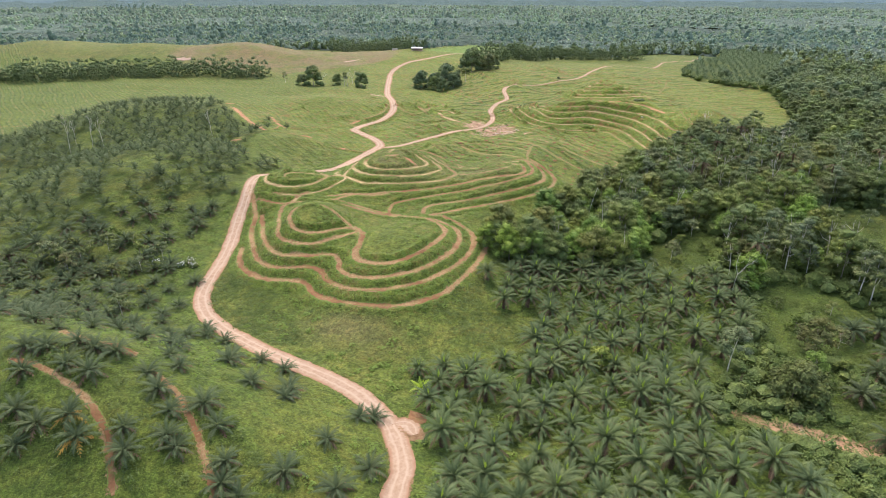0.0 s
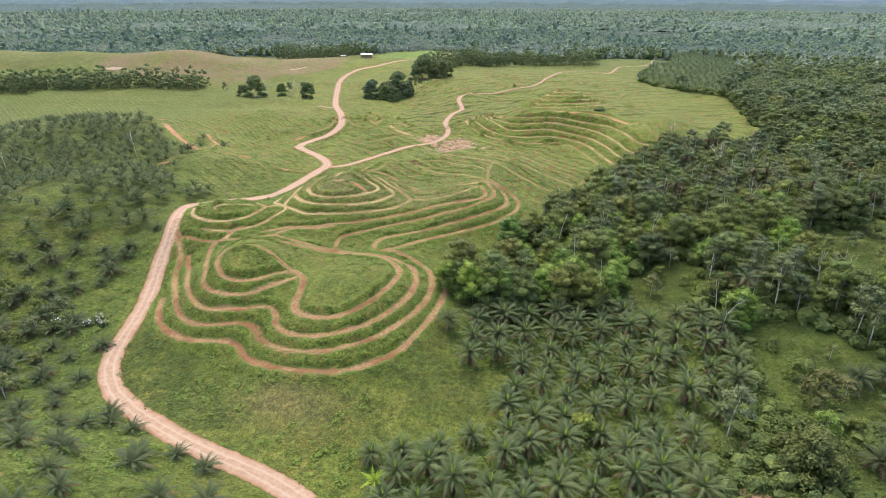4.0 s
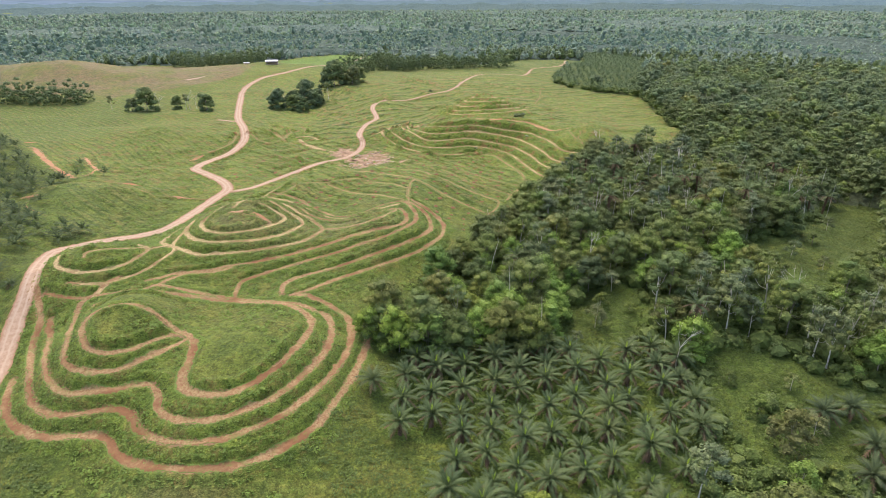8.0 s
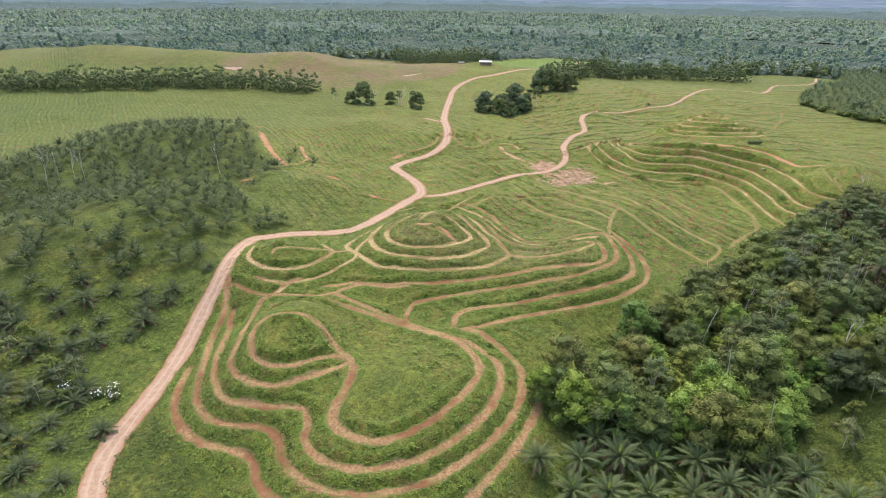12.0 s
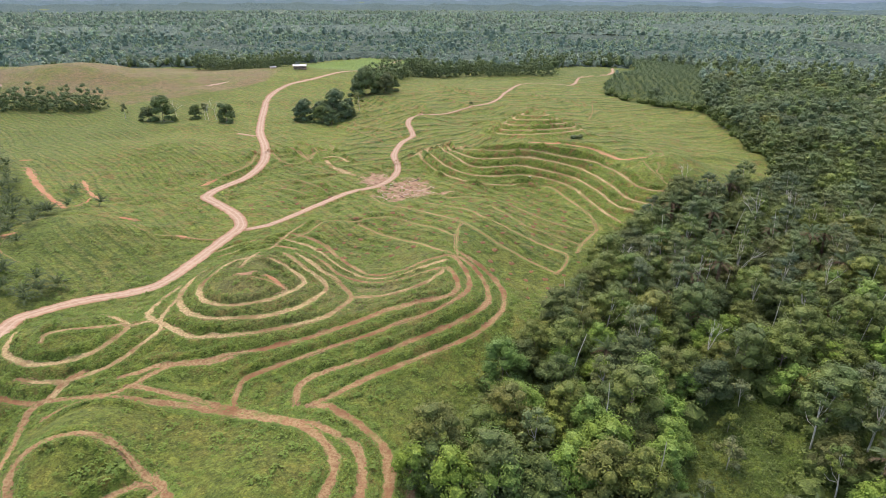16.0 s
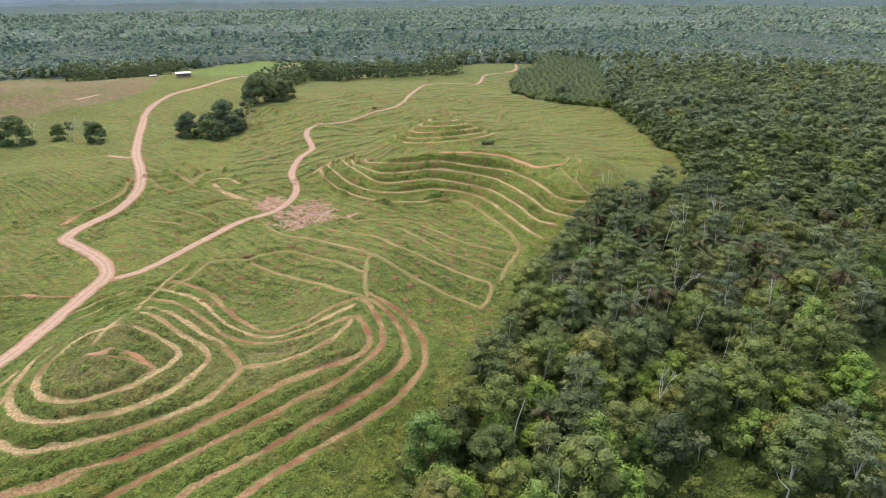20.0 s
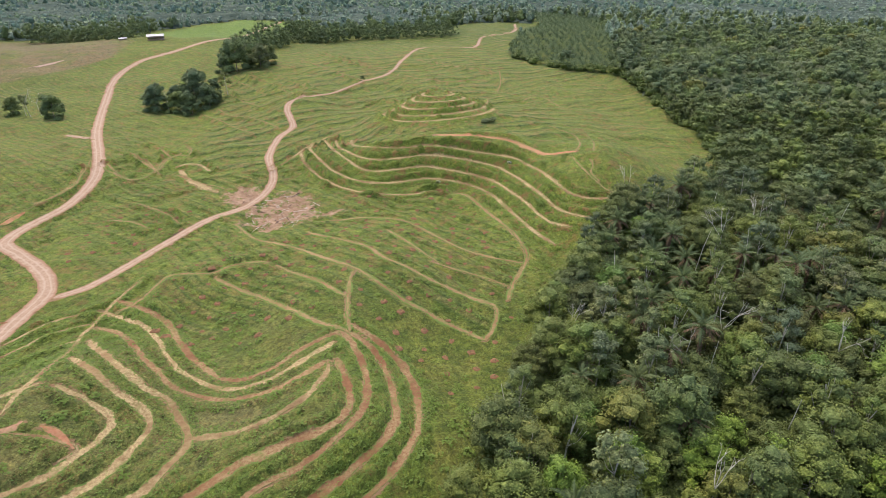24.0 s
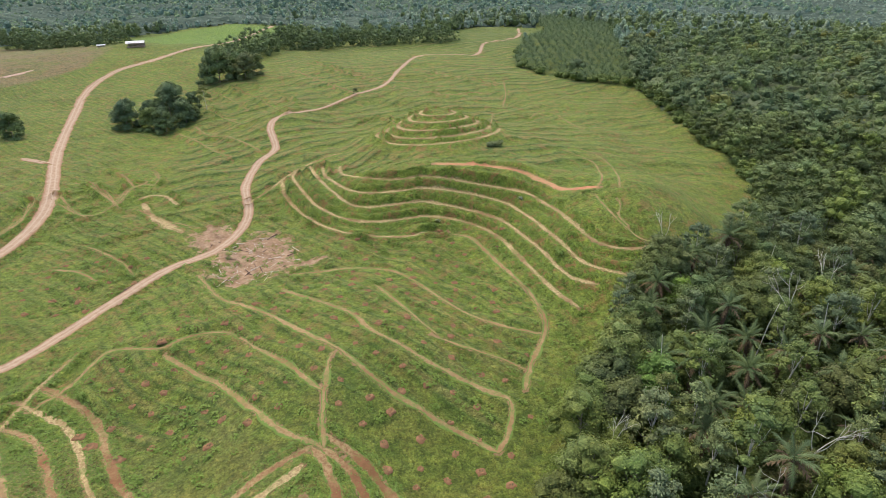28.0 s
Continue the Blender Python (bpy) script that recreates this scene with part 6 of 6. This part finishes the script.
beyond = spread_out(rng, (-1950, 60, 1750, 2200), 16.5, lambda x, y: plain(x, y) & (np.hypot(x, y - 40) >= 1050) & (np.hypot(x, y - 40) < 2150), 0.48)
woods_of("far_woodland", "far woodland of mixed green trees", specks, beyond, 0.5, 1.4, 1.2, HAZY_LEAF, HAZY_DARK, HAZY_PALE)
giants = spread_out(rng, (-1500, 300, 1300, 1900), 62.0, lambda x, y: plain(x, y) & (quilt(x, y) < 0.3), 0.5)
scatter("emergent_trees", "tall trees rising from the wooded plain", "trees", HAZY_DARK, far_tall, giants, rng, 0.6, 1.35)
block = spread_out(rng, (60, 400, 200, 700), 6.4, palm_land, 0.25, 0.4)
scatter("palm_block", "dense block of oil palms behind the fields", "palms", FAR_PALM, small, block, rng, 1.1, 1.4, -0.8)


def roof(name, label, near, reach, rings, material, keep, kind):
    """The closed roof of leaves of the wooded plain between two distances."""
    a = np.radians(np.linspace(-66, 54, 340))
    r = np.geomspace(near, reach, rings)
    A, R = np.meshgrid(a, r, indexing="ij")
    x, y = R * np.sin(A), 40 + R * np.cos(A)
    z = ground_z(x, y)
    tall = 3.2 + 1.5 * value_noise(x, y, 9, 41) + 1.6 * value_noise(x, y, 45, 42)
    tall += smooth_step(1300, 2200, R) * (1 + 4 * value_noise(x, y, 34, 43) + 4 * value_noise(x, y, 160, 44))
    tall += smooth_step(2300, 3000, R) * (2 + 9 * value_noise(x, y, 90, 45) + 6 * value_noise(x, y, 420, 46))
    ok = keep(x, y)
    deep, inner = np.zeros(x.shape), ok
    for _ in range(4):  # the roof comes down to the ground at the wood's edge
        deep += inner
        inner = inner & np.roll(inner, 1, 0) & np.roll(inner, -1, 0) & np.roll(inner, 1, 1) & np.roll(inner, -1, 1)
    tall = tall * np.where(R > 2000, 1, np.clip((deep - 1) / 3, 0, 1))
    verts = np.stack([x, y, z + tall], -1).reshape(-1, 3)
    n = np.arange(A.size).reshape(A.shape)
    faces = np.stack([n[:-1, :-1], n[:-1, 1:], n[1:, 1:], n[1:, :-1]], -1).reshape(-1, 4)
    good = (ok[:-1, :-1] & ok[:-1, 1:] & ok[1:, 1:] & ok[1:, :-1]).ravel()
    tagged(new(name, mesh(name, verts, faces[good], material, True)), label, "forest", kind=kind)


def canopy_material(name, shade, haze_glow=None):
    """Leaves seen from far off, haze painted in: blue-grey tones, faint blue glow."""
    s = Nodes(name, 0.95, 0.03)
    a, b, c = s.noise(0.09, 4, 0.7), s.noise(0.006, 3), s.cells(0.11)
    # shade dims the sheet, so that the gaps between the trees read dark
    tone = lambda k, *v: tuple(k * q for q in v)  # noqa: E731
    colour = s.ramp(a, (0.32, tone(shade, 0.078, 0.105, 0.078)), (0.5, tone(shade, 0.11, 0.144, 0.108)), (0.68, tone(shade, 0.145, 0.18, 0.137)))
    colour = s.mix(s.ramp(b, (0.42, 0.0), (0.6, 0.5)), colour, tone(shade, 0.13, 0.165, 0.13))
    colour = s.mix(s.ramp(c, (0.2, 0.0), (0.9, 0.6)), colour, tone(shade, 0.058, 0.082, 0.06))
    if haze_glow:
        s.feed(s.out.inputs["Emission Color"], haze_glow)
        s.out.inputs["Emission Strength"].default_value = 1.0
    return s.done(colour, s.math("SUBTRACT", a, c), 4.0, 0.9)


# added sheet: dark green fill for the gaps between the deep forest's trees
roof("canopy", "dark green leaf sheet filling in the deep forest's lower storey", 110, 560, 200, WOOD_DARK, lambda x, y: forest(x, y) & ((x > 108) | (y > 236)) & (x < 330) & (y < 520), "stuff")
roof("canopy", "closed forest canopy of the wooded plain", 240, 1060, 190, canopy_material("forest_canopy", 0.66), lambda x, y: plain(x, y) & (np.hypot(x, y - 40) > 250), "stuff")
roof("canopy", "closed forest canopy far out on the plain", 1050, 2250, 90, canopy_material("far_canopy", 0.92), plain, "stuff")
# the two outermost sheets glow faintly blue in place of hazy air
roof("backdrop", "forest sheet far out on the plain, glowing for blue-green haze", 2200, 3050, 40, canopy_material("hazy_canopy", 0.62, (0.020, 0.034, 0.050)), lambda x, y: x == x, "structure")
roof("backdrop", "forest sheet reaching to the horizon, glowing for blue haze", 3000, 4350, 40, canopy_material("blue_haze_canopy", 0.55, (0.045, 0.072, 0.115)), lambda x, y: x == x, "structure")


def backdrop():
    """A glowing wall behind the plain; its blue streaks stand for haze over the horizon."""
    s = Nodes("haze_glow_wall", 1.0, 0.0)
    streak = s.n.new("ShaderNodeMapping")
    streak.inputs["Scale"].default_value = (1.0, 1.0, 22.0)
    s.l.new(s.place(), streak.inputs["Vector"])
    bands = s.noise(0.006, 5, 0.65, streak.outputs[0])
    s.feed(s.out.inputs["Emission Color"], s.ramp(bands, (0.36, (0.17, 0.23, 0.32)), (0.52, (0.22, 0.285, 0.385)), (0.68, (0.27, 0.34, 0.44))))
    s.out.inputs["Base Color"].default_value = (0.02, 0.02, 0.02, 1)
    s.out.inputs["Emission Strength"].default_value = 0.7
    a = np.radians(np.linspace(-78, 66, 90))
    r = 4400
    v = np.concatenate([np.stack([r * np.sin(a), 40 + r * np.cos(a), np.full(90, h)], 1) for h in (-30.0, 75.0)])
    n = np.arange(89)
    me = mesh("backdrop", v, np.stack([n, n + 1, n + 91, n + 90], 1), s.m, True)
    tagged(new("backdrop", me), "blue haze painted on a glowing wall at the horizon", "distance", kind="structure")


backdrop()


# ---- the shed on the rise ----
def box(x0, y0, z0, x1, y1, z1):
    v = np.array([(x, y, z) for z in (z0, z1) for y in (y0, y1) for x in (x0, x1)], float)
    q = np.array([(0, 2, 3, 1), (4, 5, 7, 6), (0, 1, 5, 4), (2, 6, 7, 3), (0, 4, 6, 2), (1, 3, 7, 5)])
    return v, np.concatenate([q[:, [0, 1, 2]], q[:, [0, 2, 3]]])


def shed(name, label, x, y, turn, size):
    root = thing(name, label, "shed")
    w, d, h = 5.5, 3.0, 2.7
    for sx in (-w, -w / 3, w / 3, w):
        for sy in (-d, d):
            part("post", mesh("shed_post", *box(sx - 0.12, sy - 0.12, -0.8, sx + 0.12, sy + 0.12, h), WALL_BOARD), root)
    part("wall", mesh("shed_wall", *box(-w, d - 0.1, 0, w, d, 2.0), WALL_BOARD), root, "low weathered board wall")
    part("floor_slab", mesh("shed_slab", *box(-w - 0.3, -d - 0.3, -0.8, w + 0.3, d + 0.3, 0.12), PINK_EARTH), root)
    roof = part("roof", mesh("ridge_cap", *box(-w - 0.75, -0.18, h + 0.98, w + 0.75, 0.18, h + 1.09), TIN), root)
    for side in (-1, 1):
        eave, ridge = h - 0.15, h + 1.0
        for k in range(6):
            x0, x1 = -w - 0.7 + k * (2 * w + 1.4) / 6, -w - 0.7 + (k + 1) * (2 * w + 1.4) / 6 - 0.03
            v = np.array([(x0, side * (d + 0.8), eave), (x1, side * (d + 0.8), eave), (x1, 0, ridge), (x0, 0, ridge)])
            v = np.concatenate([v, v + np.array([0, 0, 0.05])])
            q = np.array([(0, 1, 2, 3), (4, 7, 6, 5), (0, 4, 5, 1), (1, 5, 6, 2), (2, 6, 7, 3), (3, 7, 4, 0)])
            part("roof_sheet", mesh("roof_sheet", v, np.concatenate([q[:, [0, 1, 2]], q[:, [0, 2, 3]]]), TIN), roof)
    root.matrix_basis = set_on(x, y, turn, size, 0.0)


shed("shed", "open shed with a pale sheet-metal roof on the rise", -144, 521, radians(12), 0.85)
shed("hut", "small hut with a pale sheet-metal roof beside the rise", -168, 530, radians(20), 0.42)

# ---- felled timber and cleared rubble by the branch road ----
def patch(name, label, corners, material, lift=0.05):
    """A bare patch: a ragged sheet laid on the ground."""
    c = np.array(corners, float)
    mid = c.mean(0)
    edge = curve([*c, c[0]], 1.0)[:-1]
    t = np.arange(len(edge))
    rings = []
    for f in np.linspace(0.02, 1.0, 12):
        w = 1 + (0.30 * value_noise(t * 1.0, t * 0.0 + 2, 1.7, 61) + 0.22 * value_noise(t * 1.0, t * 0.0, 4.2, 62)) * f
        q = mid + (edge - mid) * (f * w)[:, None]
        z = ground_z(q[:, 0], q[:, 1]) + lift - 0.06 * (f > 0.97) + 0.10 * np.clip(value_noise(q[:, 0], q[:, 1], 1.8, 63), 0, 1) * (f < 0.95)
        rings.append(np.concatenate([q, z[:, None]], 1))
    n = np.arange(12 * len(edge)).reshape(12, -1)
    m = np.roll(n, -1, axis=1)
    faces = np.stack([n[:-1], n[1:], m[1:], m[:-1]], -1).reshape(-1, 4)
    me = mesh(name, np.concatenate(rings), faces, material, True)
    return tagged(new(name, me), label, "bare ground", kind="structure")


patch("road_shoulder", "bare red bank at the bend of the main road", [(-110.2, 254), (-109, 258), (-107, 261.5), (-106.8, 259.5), (-108.9, 254)], RED_EARTH)
patch("pale_scar", "pale scraped earth in the tan field", [(-197, 457), (-192, 462), (-183, 474), (-182, 472), (-190, 460)], PINK_EARTH, 0.14)
patch("pale_scar", "pale bare scrape on the bald hill", [(-333, 430), (-326, 434), (-317, 431), (-322, 427)], PINK_EARTH, 0.3)
patch("earth_scrape", "small red scrape on the low dome", [(-139.5, 191), (-138, 192.6), (-136.6, 191.6), (-137.8, 190.2)], RED_EARTH)
patch("earth_scrape", "small red scrape on the low dome", [(-114, 212), (-112.8, 213.6), (-111, 212.8), (-112.4, 211.4)], RED_EARTH)
patch("gully", "dark muddy gully below a white-stemmed tree", [(40.2, 68), (41.2, 71.5), (43.6, 76.5), (42.6, 72), (41.6, 68.5)], MUD)
patch("road_shoulder", "scraped earth turning place on the main road", [(-20.5, 45.5), (-17, 44.5), (-17.5, 42), (-21, 41)], TERRACE)


def log(rng, length, radius):
    n = 6
    s = np.linspace(-0.5, 0.5, n) * length
    line = np.stack([s, 0.06 * length * np.sin(s * rng.uniform(0.3, 1.2)), radius + 0.05 * length * rng.uniform(-0.3, 1) * (s / length) ** 2], 1)
    pieces = [tube(line, np.linspace(1, rng.uniform(0.35, 0.7), n) * radius, 6)]
    for k in range(rng.randint(0, 3)):
        p = line[rng.randint(1, n)]
        pieces.append(tube([p, p + np.array([0.5, rng.uniform(-0.6, 0.6), 0.3]) * length * 0.25], [radius * 0.5, radius * 0.15], 4))
    return join(pieces)


rng = np.random.RandomState(77)
LOGS = "felled timber"
logs = [Kind("log", text, "log", LOGS, ("stem", mesh("log_stem", *log(rng, length, radius), m, True), "")) for length, radius, m, text in (
    (3.2, 0.11, DEAD_WOOD, "bleached felled log lying on bare earth"), (2.2, 0.07, DEAD_WOOD, "bleached broken branch lying on bare earth"),
    (2.0, 0.13, DARK_WOOD, "short dark charred log"), (3.6, 0.15, DARK_WOOD, "long dark felled trunk"))]
for n in range(110):
    a, r = rng.uniform(0, 6.28), math.sqrt(rng.uniform(0, 1))
    logs[(0, 1, 1, 0, 1, 1, 2, 1, 0, 3)[n % 10]].put(-33 + 11.5 * r * math.cos(a), 250 + 12.0 * r * math.sin(a), rng.uniform(0, 6.28), rng.uniform(0.5, 1.15))
for n in range(18):
    logs[(2, 3)[n % 2]].put(-60.8 + 0.12 * n + rng.uniform(-0.5, 0.5), 238.5 + 0.28 * n + 1.6, rng.uniform(0.7, 1.5), rng.uniform(0.4, 0.7))
for n in range(16):
    logs[(1, 2)[n % 2]].put(rng.uniform(-50, -43), rng.uniform(258, 271), rng.uniform(0, 6.28), rng.uniform(0.4, 0.8))
for n in range(7):
    logs[(0, 1)[n % 2]].put(rng.uniform(46, 62), rng.uniform(50, 58), rng.uniform(0, 6.28), rng.uniform(0.6, 1.0))

# ---- planting holes with seedlings in the field ----
def dish(rng):
    """A low ring of dug earth round a hollow."""
    rings, n = ((0.12, 0.0), (0.32, 0.01), (0.55, 0.07), (0.82, 0.04), (1.2, -0.34)), 14
    a = np.arange(n) * 2 * math.pi / n
    wob = 0.9 + 0.26 * np.array([rng.uniform(-1, 1) for _ in range(n)])
    v = np.concatenate([np.stack([np.cos(a) * r * wob, np.sin(a) * r * wob, np.full(n, z + 0.28)], 1) for r, z in rings])
    k = np.arange(5 * n).reshape(5, n)
    m = np.roll(k, -1, axis=1)
    q = np.stack([k[:-1], k[1:], m[1:], m[:-1]], -1).reshape(-1, 4)
    cap = np.array([(0, i + 1, i) for i in range(1, n - 1)])[:, ::-1]
    return v, np.concatenate([q[:, [0, 1, 2]], q[:, [0, 2, 3]], cap])


def seedling(seed):
    r = np.random.RandomState(seed)
    v, f = join([turned(frond(r, 0.75, radians(70 - 8 * k), radians(40), 5), k * 2.4, (0, 0, 0.08)) for k in range(7)])
    f[f % (len(v) // 7) == 0] = 0  # all leaves spring from one point
    return v, f


HOLES = "planting holes with seedlings"
holes = [Kind("planting_hole", "ring of dug reddish earth round an oil palm seedling", "planting hole", HOLES,
              ("earth_ring", mesh("earth_ring", *dish(rng), HOLE_EARTH, True), ""), ("seedling", mesh("palm_seedling", *seedling(200 + k), YOUNG_LEAF), "")) for k in range(3)]


def field(x, y):
    open_field = inside(x, y, (-68, 205), (-40, 228), (-20, 234), (-12, 240), (8, 238), (22, 232), (24, 205), (20, 188), (14, 172), (6, 166), (-2, 176), (-12, 190), (-30, 184), (-50, 188))
    return open_field & (from_paths(x, y) > 0.5)


dug = spread_out(rng, (-75, 160, 40, 245), 5.2, field, 0.16, radians(-38))
across = spread_out(rng, (-85, 228, -50, 262), 6.2, lambda x, y: inside(x, y, (-84, 228), (-60, 236), (-56, 258), (-76, 262), (-86, 244)) & (from_paths(x, y) > 0.8), 0.15)
slope = spread_out(rng, (-20, 238, 30, 262), 6.4, lambda x, y: (from_paths(x, y) > 0.6) & (np.hypot(x + 25, y - 247) > 12), 0.2)
for n, (x, y) in enumerate((*dug, *across, *slope)):
    holes[n % 3].put(x, y, rng.uniform(0, 6.28), rng.uniform(0.55, 0.9))

# ---- tufts that overgrow the slopes and the terraces' lips ----
def tuft(seed, blades=7, height=0.42):
    r = np.random.RandomState(seed)
    a = r.uniform(0, 6.28, blades)
    base = np.stack([np.cos(a), np.sin(a), np.zeros(blades)], 1) * 0.16
    out = base * r.uniform(1.8, 3.6, (blades, 1)) + np.array([[0, 0, 1]]) * r.uniform(0.5, 1.0, (blades, 1)) * height
    side = np.stack([-np.sin(a), np.cos(a), np.zeros(blades)], 1) * 0.13
    v = np.stack([base - side, base + side, out], 1).reshape(-1, 3)
    return v, np.arange(blades * 3).reshape(-1, 3)


tufts = [tuft(300 + k, 6, 0.2) for k in range(6)]


def grassy(x, y):
    d = from_paths(x, y)
    return cleared(x, y) & (d > 0.1) & (from_terraces(x, y) < 1.9)


lips = spread_out(rng, (-100, 60, 70, 292), 0.62, grassy, 0.5)
scatter("terrace_grass", "rough grass and creepers on the terrace banks", "grass", TUFT_LEAF, tufts, lips, rng, 0.6, 1.2, 0.02)
rank = [clump(np.random.RandomState(310 + k), np.array([0, 0, 0.1]), 1.1, 46, 0.17, 0.3, None, 1.6) for k in range(4)]
ranker = spread_out(rng, (-95, 40, 10, 112), 1.7, lambda x, y: (inside(x, y, (-82, 76), (-72, 66), (-56, 58), (-48, 62), (-58, 72), (-70, 80), (-80, 88)) | inside(x, y, (-30, 78), (-10, 70), (0, 76), (0, 84), (-12, 84), (-18, 96), (-24, 84)))
                    & (from_paths(x, y) > 0.7) & ~planted(x, y), 0.5)
scatter("rank_weeds", "rank dark green weeds below the terraces", "weeds", SCRUB_LEAF, rank, ranker, rng, 0.6, 1.3, 0.02)
weeds = [clump(np.random.RandomState(320 + k), np.array([0, 0, 0.12]), 0.8, 24, 0.22, 0.4, None, 1.6) for k in range(5)]
weedy = spread_out(rng, (-150, 16, 60, 300), 2.6, lambda x, y: (cleared(x, y) | planted(x, y)) & (from_paths(x, y) > 0.9) & (value_noise(x, y, 14, 71) + rng.uniform(-0.6, 0.6, len(x)) > 0.05), 0.5)
scatter("weeds", "leafy weeds standing in the ground cover", "weeds", TUFT_LEAF, weeds, weedy, rng, 0.5, 1.5, 0.03)
